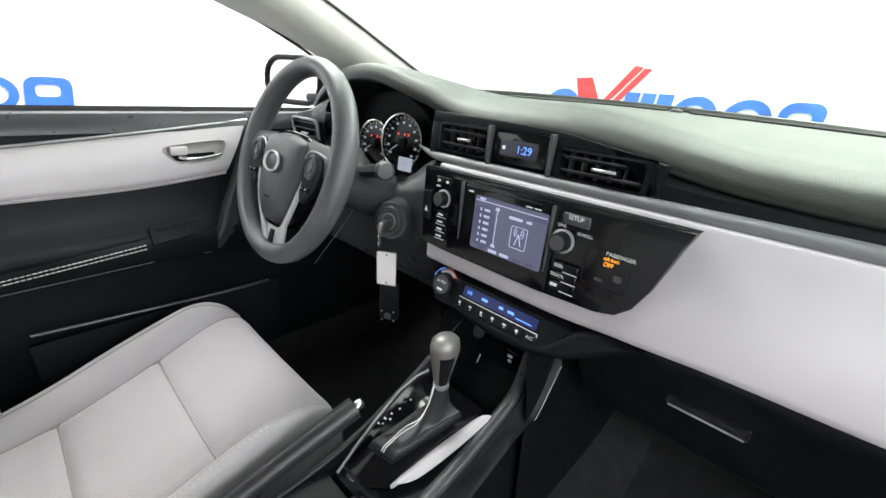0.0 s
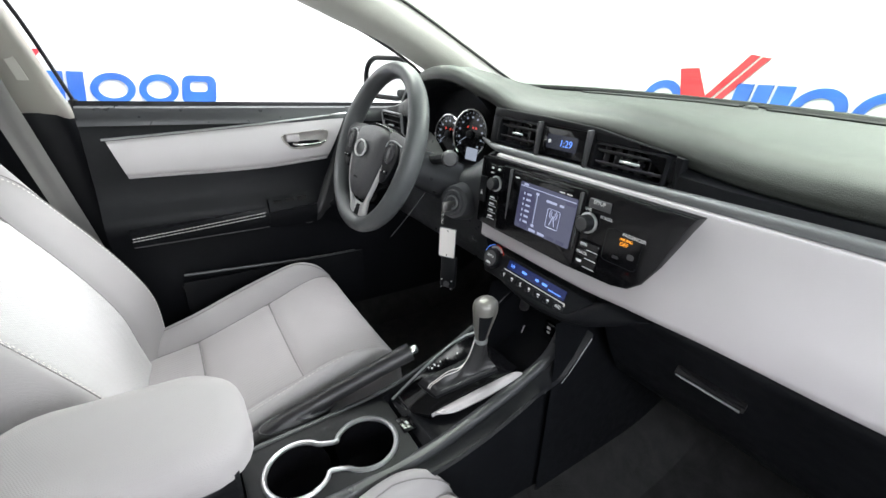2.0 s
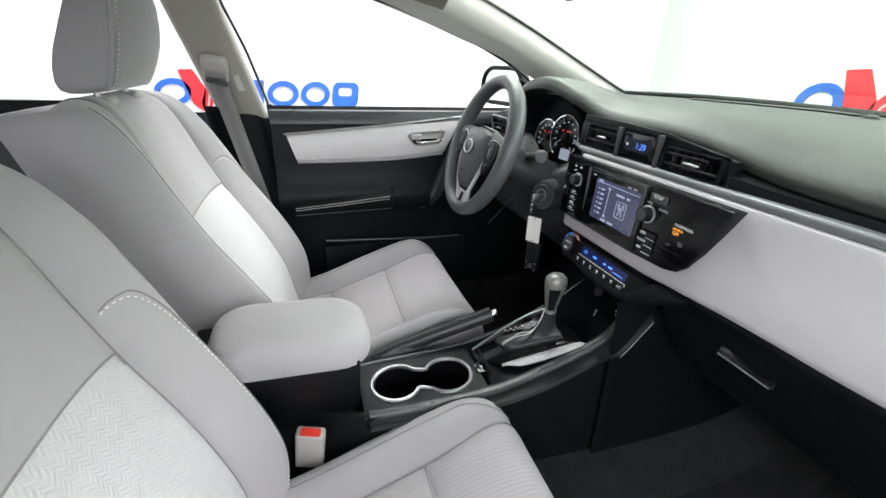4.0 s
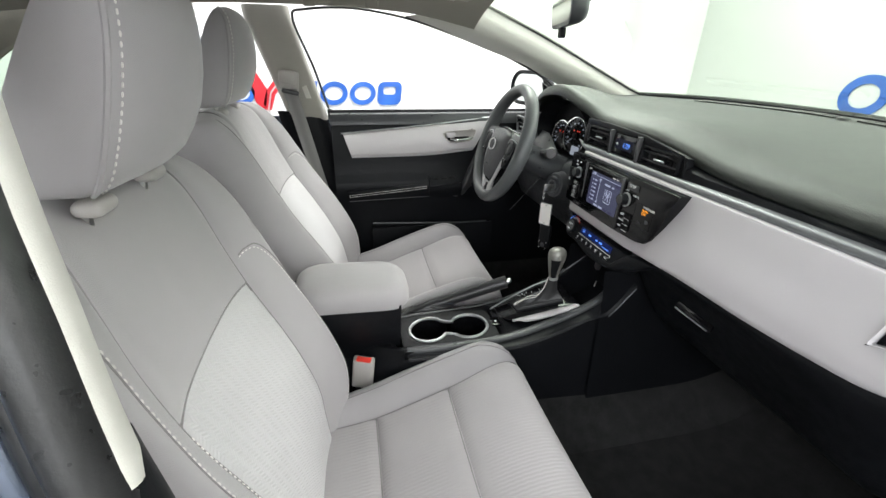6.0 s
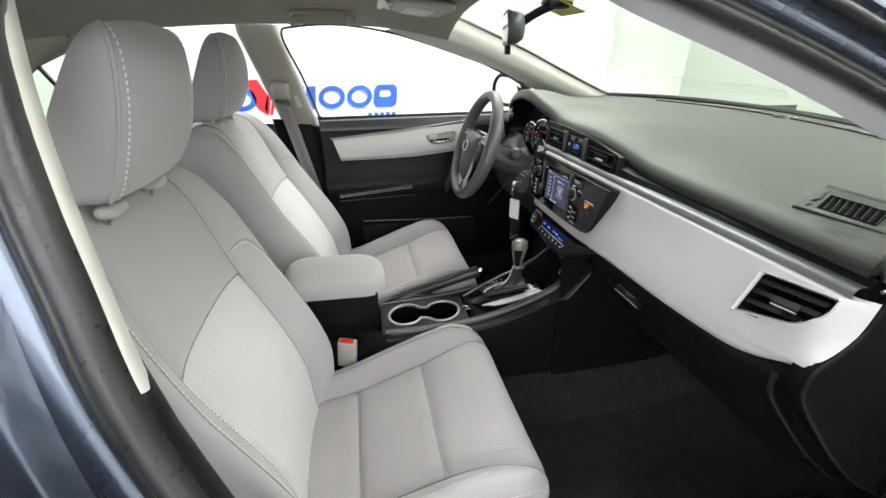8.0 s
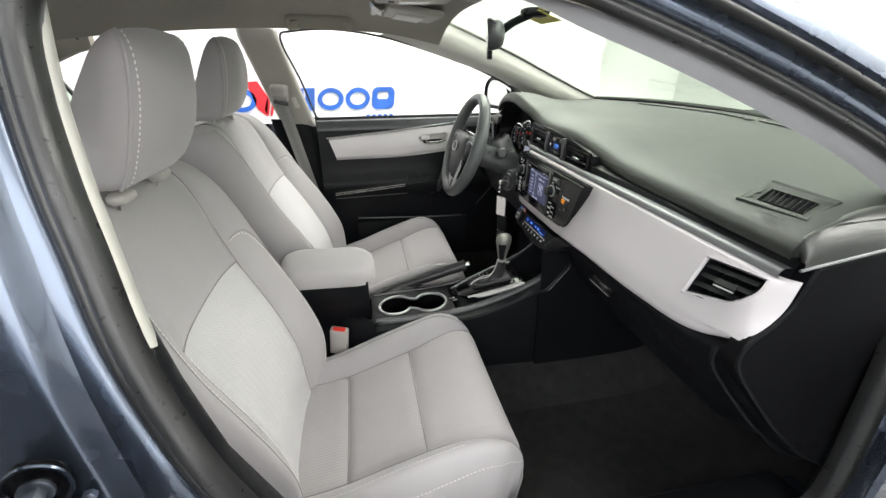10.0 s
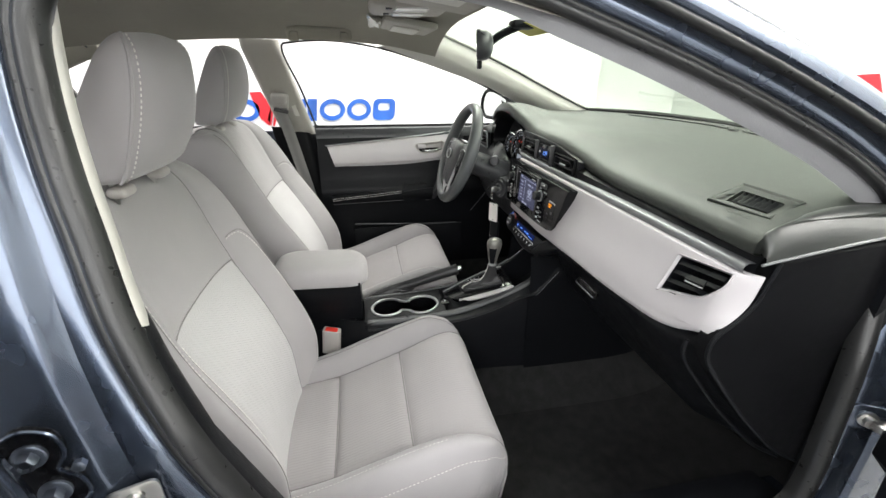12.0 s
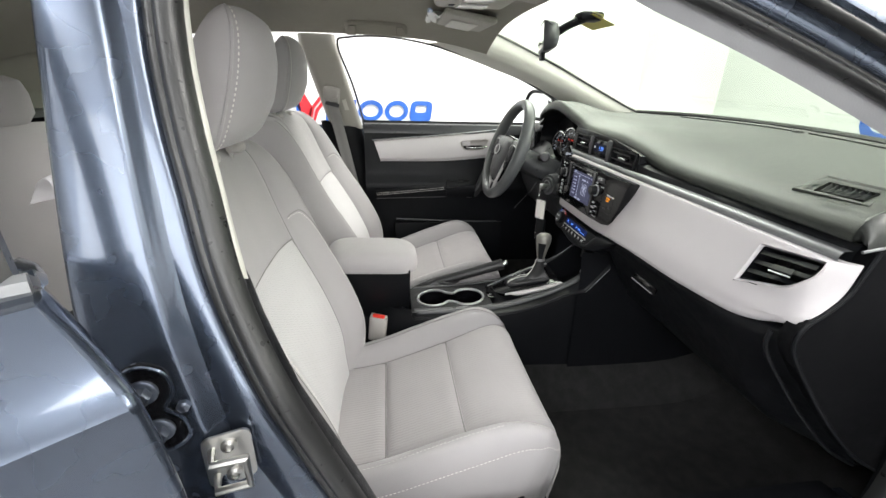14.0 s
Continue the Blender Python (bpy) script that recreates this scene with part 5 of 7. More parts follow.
def knob(name, m, r, h, parent, label):
    k = part(name, lathe([(r * 1.15, 0), (r * 1.15, 0.002), (r, 0.003), (r, h * 0.9), (r * 0.93, h), (r * 0.3, h)], 28, m), M_BLACK, parent, label)
    part("knob_ring", lathe([(r * 1.25, 0), (r * 1.28, 0.003), (r * 1.05, 0.004), (r * 1.02, 0.001)], 28, m), M_BRIGHT, k)
    part("knob_face", lathe([(r * 0.80, h), (r * 0.78, h + 0.0006), (0.001, h + 0.0006)], 28, m), M_DARK, k)
    return k


knob("volume_knob", mr @ pose(-0.107, 0.018, 0), 0.0115, 0.016, radio, "black volume knob with silver ring")
knob("tuning_knob", mr @ pose(0.108, 0.012, 0.002), 0.0125, 0.018, radio, "black tuning knob with silver ring")
for k in range(4):
    part("key", rbox(mr @ Vector((-0.110, -0.008 - 0.012 * k, 0.002)), (0.032, 0.004, 0.0105), 0.001, 1), M_GLOSS, radio)
    bar(mr, -0.108, -0.008 - 0.012 * k, 0.012, 0.0028, M_WHITE, radio, z=0.0045)
    bar(mr, -0.106, -0.0125 - 0.012 * k, 0.022, 0.0008, M_WHITE, radio, z=0.0045)
for x in (-0.118, -0.100):
    part("key", rbox(mr @ Vector((x, 0.046, 0.002)), (0.015, 0.004, 0.012), 0.001, 1), M_GLOSS, radio)
    bar(mr, x, 0.046, 0.006, 0.004, M_WHITE, radio, z=0.0045)
bar(mr, -0.122, 0.036, 0.009, 0.0025, M_WHITE, radio, z=0.0005)
for k, word in enumerate(("SEEK", "TRACK", "")):
    part("key", rbox(mr @ Vector((0.118, -0.022 - 0.0135 * k, 0.002)), (0.036, 0.004, 0.012), 0.001, 1), M_GLOSS, radio)
    if word:
        text(word, mr @ pose(0.110, -0.021 - 0.0135 * k, 0.0045), 0.0062, M_WHITE, radio)
    else:
        bar(mr, 0.108, -0.021 - 0.0135 * k, 0.010, 0.004, M_WHITE, radio, z=0.0045)
    bar(mr, 0.127, -0.0275 - 0.0135 * k, 0.020, 0.0009, M_WHITE, radio, z=0.0045)
part("key", rbox(mr @ Vector((0.120, 0.042, 0.002)), (0.036, 0.004, 0.014), 0.001, 1), M_DARK, radio)
text("SETUP", mr @ pose(0.120, 0.0445, 0.0045), 0.0075, M_WHITE, radio)
text("TUNE", mr @ pose(0.100, 0.031, 0.0005), 0.0058, M_WHITE, radio)
text("SCROLL", mr @ pose(0.134, 0.026, 0.0005), 0.0058, M_WHITE, radio)
text("PASSENGER", mr @ pose(0.182, 0.013, 0.0005), 0.0068, M_WHITE, radio)
text("AIR BAG", mr @ pose(0.172, 0.0062, 0.0005), 0.0052, M_AMBER, radio)
text("OFF", mr @ pose(0.170, -0.0005, 0.0005), 0.0075, M_AMBER, radio)
part("lamp_panel", tube([mr @ Vector((0.168 + x, -0.008 + y, 0.0)) for x, y in round_rect(0.056, 0.048, 0.006, 3)], 0.0005, 4, closed=True), M_BLACK, radio)
bar(mr, 0.184, -0.014, 0.010, 0.008, M_DARK, radio, z=0.0003)
bar(mr, 0.162, -0.022, 0.010, 0.004, M_DARK, radio, z=0.0003)
# hazard switch strip
part("hazard_switch", rbox(mr @ Vector((-0.142, 0.0, 0.002)), (0.018, 0.004, 0.05), 0.002), M_BLACK, radio, "black hazard light switch")
part("hazard_mark", prism([(-0.004, -0.004), (0.004, -0.004), (0, 0.005)], mr @ pose(-0.142, -0.006, 0.0045), 0.0004), M_WHITE, radio)

# ---- climate panel ----
mh = facing((0.0, -0.004, 0.712), (1, 0, 0), (0, -1, 0.35))
hv = part("climate_panel", prism([(-0.112, -0.018), (-0.105, -0.028), (0.10, -0.030), (0.135, -0.020), (0.15, 0.0), (0.155, 0.022), (-0.115, 0.022)], mh @ pose(0, 0, -0.05), 0.05, 0.004), M_BLACK, dash, "black climate control panel")
rows = []
for x in map(float, np.linspace(-0.118, 0.232, 40)):
    zlo2 = curve1((-0.118, -0.078, 0.009, 0.08, 0.123, 0.167, 0.225, 0.24), (0.700, 0.684, 0.672, 0.676, 0.686, 0.706, 0.742, 0.748), x)
    ztop2 = curve1((-0.118, 0.10, 0.15, 0.2, 0.24), (0.700, 0.700, 0.738, 0.746, 0.750), x)
    yo = curve1((-0.118, 0.0, 0.12, 0.2, 0.24), (-0.002, -0.012, -0.010, 0.004, 0.012), x)
    rows.append(cr([(x, yo + 0.012, max(ztop2, zlo2 + 0.004)), (x, yo + 0.001, max(ztop2 - 0.006, zlo2 + 0.003)), (x, yo - 0.002, zlo2 + 0.35 * max(0.0, ztop2 - zlo2)), (x, yo + 0.002, zlo2 + 0.002), (x, yo + 0.012, zlo2 - 0.002), (x, 0.08, zlo2 - 0.002)], 16))
part("climate_shell", grid(rows), M_BLACK, hv, "black curved shell below the climate keys", sharp=60)
part("display", prism(round_rect(0.140, 0.017, 0.002), mh @ pose(0.022, 0.008, 0.0), 0.001), M_LEDBACK, hv, "blue lit display")
text("HI", mh @ pose(-0.035, 0.008, 0.0012), 0.010, M_LED, hv)
for x, w in ((-0.004, 0.012), (0.028, 0.008), (0.046, 0.012), (0.07, 0.028)):
    bar(mh, x, 0.008 - (0.004 if w > 0.02 else 0), w, 0.004 if w < 0.02 else 0.0016, M_LED, hv, z=0.0012)
part("key_rim", tube([mh @ Vector((x, -0.004, 0.0006)) for x in (-0.053, 0.096)], 0.0008, 4), M_WHITE, hv)
part("key_rim", tube([mh @ Vector((0.096, y, 0.0006)) for y in (-0.004, -0.014)], 0.0008, 4), M_WHITE, hv)
for k in range(7):
    x = -0.048 + 0.0225 * k
    part("key", rbox(mh @ Vector((x, -0.014, 0.0)), (0.0205, 0.012, 0.004), 0.001, 1, rot=mh.to_3x3()), M_BLACK, hv)
    if k < 6:
        bar(mh, x, -0.0125, (0.004, 0.006, 0.0035, 0.005, 0.0065, 0.005)[k], (0.0045, 0.003, 0.004, 0.0045, 0.003, 0.004)[k], M_WHITE, hv, z=0.0022)
        bar(mh, x + 0.001, -0.0165, (0.002, 0.003, 0.005, 0.002, 0.003, 0.002)[k], 0.0014, M_WHITE, hv, z=0.0022)
text("A/C", mh @ pose(0.087, -0.013, 0.0024), 0.0075, M_WHITE, hv)
kd = knob("temperature_dial", mh @ pose(-0.090, 0.002, -0.004), 0.020, 0.014, hv, "black temperature dial with silver ring")
text("AUTO", mh @ pose(-0.090, 0.007, 0.0112), 0.0066, M_WHITE, kd)
bar(mh, -0.090, -0.006, 0.012, 0.004, M_WHITE, kd, z=0.0112)
part("dial_scale", tube([mh @ Vector((-0.090 + 0.028 * math.cos(a), 0.002 + 0.028 * math.sin(a), 0.001)) for a in np.linspace(0.6, 1.7, 9)], 0.0005, 4), M_REDGLOW, kd)
part("dial_scale", tube([mh @ Vector((-0.090 + 0.028 * math.cos(a), 0.002 + 0.028 * math.sin(a), 0.001)) for a in np.linspace(1.8, 2.9, 9)], 0.0005, 4), M_LED, kd)

# ---- instrument cluster ----
cl = part("cluster_bowl", grid([[Vector((-0.37 + 0.175 * s * math.cos(a) * (1 if math.sin(a) > 0 else 1.02), y, 0.915 + (0.105 if math.sin(a) > 0 else 0.075) * s * math.sin(a))) for a in np.linspace(0, 2 * math.pi, 40)] for s, y in ((1.0, 0.065), (0.97, 0.09), (0.92, 0.125), (0.02, 0.135))]), M_BLACK, dash, "black instrument bowl")
for gx, gz, gr in ((-0.332, 0.914, 0.055), (-0.424, 0.901, 0.047)):
    mg = facing((gx, 0.102, gz), (1, 0, 0), (0.12, -1, 0.12))
    g = part("gauge", lathe([(gr, 0), (gr, 0.002), (gr * 0.2, 0.002)], 36, mg), M_GLOSS, cl, "round black gauge with silver rim")
    part("gauge_rim", tube([mg @ Vector((gr * math.cos(a), gr * math.sin(a), 0.006)) for a in np.linspace(-1.0, 4.2, 44)], 0.0024, 6), M_CHROME, g)
    for k in range(21):
        a = radians(220 - 13 * k)
        bar(mg @ pose(0, 0, 0.0025, 0, 0, math.degrees(a)), gr * 0.88, 0, gr * (0.10 if k % 2 == 0 else 0.06), 0.0010, M_GAUGE, g)
        if k % 2 == 0:
            bar(mg @ pose(0, 0, 0.0025), gr * 0.70 * math.cos(a), gr * 0.70 * math.sin(a), 0.0065, 0.0045, M_GAUGE, g)
    for dx in (-0.012, 0.006, 0.016):
        bar(mg @ pose(0, 0, 0.0025), dx, gr * 0.28, 0.005, 0.005, M_REDGLOW, g)
    part("needle", prism([(-0.008, -0.0012), (gr * 0.8, -0.0004), (gr * 0.8, 0.0004), (-0.008, 0.0012)], mg @ pose(0, 0, 0.004, 0, 0, 215), 0.001), M_GAUGE, g)
    part("needle_hub", lathe([(0.009, 0), (0.009, 0.006), (0.004, 0.007)], 20, mg @ pose(0, 0, 0.003)), M_BLACK, g)
part("trip_display", prism(round_rect(0.038, 0.028, 0.003), facing((-0.312, 0.092, 0.872), (1, 0, 0), (0.1, -1, 0.12)), 0.001), glow("trip_display_face", (0.40, 0.44, 0.52), 0.6), cl, "lit trip display")

# ---- driver-side lower fascia and column ----
rows = []
for x in map(float, np.linspace(-0.72, -0.13, 26)):
    dip = math.exp(-((x + 0.35) / 0.10) ** 4)
    rows.append(cr([(x, 0.085, 0.90 - 0.055 * dip), (x, 0.05, 0.86 - 0.03 * dip), (x, 0.035, 0.80), (x, 0.05, 0.74), (x, 0.085, 0.66), (x, 0.14, 0.60), (x, 0.35, 0.60)], 18))
part("knee_panel", grid(rows), M_RAIL, dash, "black driver knee panel")
part("side_stack", grid([[Vector((x, y, z)) for y in (0.02, 0.10, 0.30)] for x, z in ((-0.158, 0.905), (-0.160, 0.80), (-0.145, 0.735), (-0.12, 0.66), (-0.10, 0.55), (-0.10, 0.40))]), M_BLACK, dash)
rows = []
for f in np.linspace(0, 1, 10):
    f = float(f)
    c = Vector((-0.365, -0.085, 0.862)).lerp(Vector((-0.335, 0.10, 0.785)), f)
    r = 0.046 + 0.012 * f
    rows.append([c + Vector((r * 1.15 * math.cos(a), 0, r * 0.95 * math.sin(a))) for a in np.linspace(0, 2 * math.pi, 28)[:-1]])
col = part("column_shroud", grid(rows, wrap=True, caps=True), M_RAIL, dash, "black steering column shroud")
part("ignition_boss", lathe([(0.044, -0.05), (0.038, -0.010), (0.035, -0.002), (0.028, 0.0), (0.026, 0.005), (0.022, 0.006), (0.015, 0.002), (0.001, 0.002)], 28, facing((-0.245, 0.000, 0.785), (1, 0, 0), (0.35, -1, 0.15))), M_RAIL, col, "round ignition lock")
part("ignition_ring", tube([facing((-0.245, 0.000, 0.785), (1, 0, 0), (0.35, -1, 0.15)) @ Vector((0.0145 * math.cos(a), 0.0145 * math.sin(a), 0.005)) for a in np.linspace(0, 6.283, 25)[:-1]], 0.0022, 6, closed=True), M_SILVER, col)
part("wiper_stalk", tube(cr([(-0.34, -0.01, 0.862), (-0.29, -0.015, 0.872), (-0.232, -0.024, 0.885)], 8), lambda f: 0.010 + 0.004 * f), M_BLACK, col, "black wiper stalk")
part("stalk_end", lathe([(0.014, 0), (0.017, 0.006), (0.017, 0.014), (0.013, 0.019), (0.002, 0.020)], 24, facing((-0.234, -0.024, 0.885), (0, 1, 0), (0.9, -0.5, 0.1))), M_DARK, col, "dark grey stalk end")
part("light_stalk", tube(cr([(-0.42, -0.045, 0.868), (-0.47, -0.055, 0.885), (-0.52, -0.065, 0.90)], 8), lambda f: 0.008 + 0.005 * f), M_DARK, col, "dark grey light stalk")
part("brake_pedal", rbox((-0.36, 0.42, 0.36), (0.10, 0.015, 0.06), 0.006), M_RUBBER, dash, "black brake pedal")
part("throttle_pedal", rbox((-0.24, 0.44, 0.33), (0.045, 0.015, 0.14), 0.006), M_RUBBER, dash, "black throttle pedal")

# ---- steering wheel ----
WC = Vector((-0.378, -0.122, 0.885))
sw = thing("steering_wheel", WC, "dark grey three-spoke steering wheel with round silver emblem", "steering wheel")
tilt = radians(19)
mw = facing(WC, (1, 0, 0), (0, -math.cos(tilt), math.sin(tilt)))
R = 0.169
rows = []
for k in range(72):
    a = 2 * math.pi * k / 72
    rr = 0.0185 + 0.0015 * math.cos(2 * a)
    c = Vector((R * 0.935 * math.cos(a), R * math.sin(a), 0))
    e = Vector((math.cos(a), math.sin(a), 0))
    rows.append([mw @ (c + e * rr * math.cos(b) + Vector((0, 0, rr * 1.1)) * math.sin(b)) for b in np.linspace(0, 2 * math.pi, 15)[:-1]])
part("rim", grid(rows, wrap=True, loop=True), M_RIM, sw, "grained dark grey rim")
hub = [(-0.068, 0.034), (-0.055, 0.056), (0.0, 0.064), (0.055, 0.056), (0.068, 0.034), (0.064, -0.016), (0.048, -0.066), (0.024, -0.094), (0.0, -0.098), (-0.024, -0.094), (-0.048, -0.066), (-0.064, -0.016)]
hubs = [(p.x, p.y) for p in cr([(x, y, 0) for x, y in hub], 44, closed=True)]
rows = [[mw @ Vector((x * s, y * s - 0.016, z)) for x, y in hubs] for s, z in ((1.02, -0.045), (1.0, 0.0), (0.985, 0.010), (0.94, 0.018), (0.82, 0.0235), (0.60, 0.027), (0.25, 0.029), (0.02, 0.029))]
part("hub", grid(rows, wrap=True), M_DARK, sw, "dark grey airbag cover")
rows = [[mw @ Vector((x * s, y * s - 0.016, z)) for x, y in hubs] for s, z in ((1.06, -0.03), (1.075, 0.004), (1.05, 0.007), (1.02, 0.002))]
part("hub_gap", grid(rows, wrap=True), M_GLOSS, sw, "black gap round the airbag cover")
bar(mw, 0.0, -0.070, 0.020, 0.004, M_BLACK, sw, z=0.0268)
for s in (-1, 1):
    rows = []
    for f in np.linspace(0, 1, 8):
        f = float(f)
        x = s * (0.052 + 0.112 * f)
        hw = 0.040 - 0.018 * f
        yc = 0.006 + 0.010 * f
        rows.append([mw @ Vector((x, yc + hw * math.cos(b), 0.002 + 0.010 * math.sin(b))) for b in np.linspace(0, 2 * math.pi, 13)[:-1]])
    sp = part("spoke", grid(rows, wrap=True, caps=True), M_DARK, sw, "dark grey side spoke")
    pad = [(p.x, p.y) for p in cr([(s * 0.074, 0.030, 0), (s * 0.100, 0.030, 0), (s * 0.122, 0.024, 0), (s * 0.128, 0.002, 0), (s * 0.118, -0.030, 0), (s * 0.098, -0.052, 0), (s * 0.082, -0.048, 0), (s * 0.074, -0.010, 0)], 32, closed=True)]
    part("button_pad", prism(pad, mw @ pose(0, -0.006, 0.006), 0.009, 0.002), M_BLACK, sp, "black thumb button pad")
    oval = [(0.015 * math.cos(a), 0.021 * math.sin(a)) for a in np.linspace(0, 6.2832, 29)[:-1]]
    part("button_ring", grid([[mw @ Vector((s * 0.099 + x * k, 0.002 + y * k, z)) for x, y in oval] for k, z in ((1.0, 0.014), (0.97, 0.019), (0.80, 0.0205), (0.74, 0.018), (0.50, 0.018), (0.45, 0.020), (0.02, 0.020))], wrap=True), M_DARK, sp, "oval rocker button")
    for j in (0, 1):
        part("button", rbox(mw @ Vector((s * (0.090 + 0.014 * j), -0.036, 0.0165)), (0.011, 0.009, 0.006), 0.002, 2, rot=mw.to_3x3()), M_BLACK, sp)
        bar(mw, s * (0.090 + 0.014 * j), -0.0345, 0.005, 0.0012, M_WHITE, sp, z=0.0198)
    part("spoke_edge", tube(cr([mw @ Vector(p) for p in ((s * 0.073, 0.012, 0.014), (s * 0.080, 0.024, 0.015), (s * 0.100, 0.0275, 0.014), (s * 0.128, 0.022, 0.010))], 14), 0.0016, 5), M_BRIGHT, sp, "thin silver line")
    # satin bezel that runs down beside the hub into the lower web
    leg = cr([(s * 0.080, -0.020, 0.010), (s * 0.072, -0.052, 0.011), (s * 0.054, -0.092, 0.008), (s * 0.036, -0.122, 0.004), (s * 0.026, -0.150, -0.002)], 16)
    rows = []
    for i, c in enumerate(leg):
        w = curve1((0, 4, 9, 13, 15), (0.0015, 0.0045, 0.009, 0.015, 0.021), i)
        rows.append([mw @ (c + Vector((w * math.cos(b) * 0.9, w * math.cos(b) * 0.35 * s, 0.005 * math.sin(b)))) for b in np.linspace(0, 2 * math.pi, 11)[:-1]])
    part("lower_spoke", grid(rows, wrap=True, caps=True), M_WEB, sw, "satin silver lower spoke")
part("lower_web", prism([(-0.034, -0.118), (0.034, -0.118), (0.040, -0.158), (-0.040, -0.158)], mw @ pose(0, 0, -0.006), 0.007, 0.002), M_WEB, sw, "satin silver lower web")
part("web_slot", prism([(-0.007, -0.128), (0.007, -0.128), (0.010, -0.156), (-0.010, -0.156)], mw @ pose(0, 0, 0.0014), 0.0012), M_BLACK, sw, "black slot in the lower web")
part("emblem", grid([[mw @ Vector((x * k * math.cos(a), -0.008 + y * k * math.sin(a), z)) for a in np.linspace(0, 6.2832, 33)[:-1]] for x, y, k, z in ((0.0235, 0.0165, 1.0, 0.027), (0.0235, 0.0165, 0.98, 0.0320), (0.0235, 0.0165, 0.7, 0.0330), (0.0235, 0.0165, 0.02, 0.0335))], wrap=True), M_RAIL, sw, "plain dark emblem oval")
for rx, ry, oy in ((0.025, 0.017, 0),):
    part("emblem_ring", tube([mw @ Vector((rx * math.cos(a), -0.008 + oy + ry * math.sin(a), 0.0345)) for a in np.linspace(0, 2 * math.pi, 33)[:-1]], 0.0022, 6, closed=True), M_WEB, sw, "silver emblem ring")


# ---- key in the lock ----
key = thing("key_with_tag", (-0.24, -0.02, 0.72), "car key with white paper tag and black fob hanging from lock", "key")
part("key_head", rbox((-0.236, -0.022, 0.781), (0.008, 0.022, 0.022), 0.003), M_STEEL, key)
part("key_shaft", rbox((-0.241, -0.008, 0.784), (0.003, 0.022, 0.010), 0.001), M_STEEL, key)
part("key_ring", tube([Vector((-0.240 + 0.004 * math.cos(a), -0.028, 0.778 + 0.010 * math.sin(a))) for a in np.linspace(0, 6.283, 21)[:-1]], 0.001, 5, closed=True), M_CHROME, key)
for k in range(4):
    part("chain_link", tube([Vector((-0.240 + 0.003 * math.cos(a) * (k % 2), -0.028 + 0.003 * math.cos(a) * (1 - k % 2), 0.766 - 0.007 * k + 0.005 * math.sin(a))) for a in np.linspace(0, 6.283, 13)[:-1]], 0.0009, 5, closed=True), M_CHROME, key)
tg = facing((-0.222, -0.024, 0.702), (1, 0.65, 0), (0.65, -1, 0.0))
tag = part("paper_tag", prism(round_rect(0.038, 0.068, 0.003), tg, 0.002), M_TAG, key, "white paper tag with silver edge")
part("tag_frame", tube([tg @ Vector((x, y, 0.0022)) for x, y in round_rect(0.038, 0.068, 0.003, 2)], 0.0009, 4, closed=True), M_SILVER, tag)
for y in (0.028, -0.029):
    part("tag_hole", lathe([(0.0016, 0), (0.0016, 0.0006)], 10, tg @ pose(0, y, 0.002)), M_BLACK, tag)
part("fob", rbox((-0.220, -0.018, 0.630), (0.038, 0.014, 0.078), 0.006, 3, rot=Euler((0, 0, radians(33))).to_matrix()), M_BLACK, key, "black remote fob")
part("fob_button", lathe([(0.007, 0), (0.007, 0.002), (0.003, 0.0026)], 18, facing((-0.2165, -0.0245, 0.602), (1, 0.65, 0), (0.65, -1, 0))), M_DARK, key)
for sx, sy in ((-1, -1), (1, -1), (-1, 1), (1, 1)):
    bar(facing((-0.2165, -0.0245, 0.602), (1, 0.65, 0), (0.65, -1, 0)), sx * 0.012, sy * 0.010, 0.003, 0.002, M_WHITE, key, z=0.0005)
part("hood_lever", tube([(-0.40, 0.03, 0.77), (-0.425, -0.01, 0.70), (-0.445, -0.05, 0.64)], 0.0013, 5), M_RAIL, dash, "thin steel lever below the column")


# ---- centre console ----
con = thing("centre_console", (0, -0.3, 0.2), "black centre console between the front seats", "console")
XC = -0.008
x_right = lambda y: curve1((-0.98, -0.60, -0.54, -0.49, -0.28, -0.15, -0.03, 0.02, 0.065, 0.14), (0.008, 0.010, 0.040, 0.064, 0.072, 0.069, 0.072, 0.072, 0.060, 0.05), y)
x_left = lambda y: curve1((-0.98, -0.3, -0.1, 0.0, 0.14), (-0.088, -0.096, -0.108, -0.112, -0.10), y)
z_top = lambda y: curve1((-0.98, -0.62, -0.50, -0.23, -0.12, 0.0, 0.07, 0.14), (0.46, 0.46, 0.472, 0.486, 0.512, 0.565, 0.622, 0.68), y)
rows = []
for y in map(float, np.linspace(-0.98, 0.14, 90)):
    zt2, xl, xr = z_top(y), x_left(y), x_right(y)
    well = curve1((-0.98, -0.52, -0.495, -0.255, -0.235, -0.20, -0.06, -0.03, 0.0, 0.05, 0.14), (0.0, 0.0, -0.075, -0.075, 0.0, -0.008, -0.008, -0.03, -0.075, -0.10, -0.11), y)
    rows.append([Vector((x, y, z)) for x, z in ((xl - 0.012, 0.2), (xl - 0.008, zt2 - 0.06), (xl, zt2 - 0.008), (xl + 0.006, zt2), (xl + 0.018, zt2 - 0.001), (xl + 0.022, zt2 + well - 0.003), (0.5 * (xl + xr), zt2 + well - 0.004), (xr - 0.022, zt2 + well - 0.003), (xr - 0.018, zt2 - 0.001), (xr - 0.006, zt2), (xr, zt2 - 0.008), (xr + 0.010, zt2 - 0.06), (xr + 0.028, 0.2))])
part("body", grid(rows), M_BLACK, con, "black moulded console body", sharp=35)
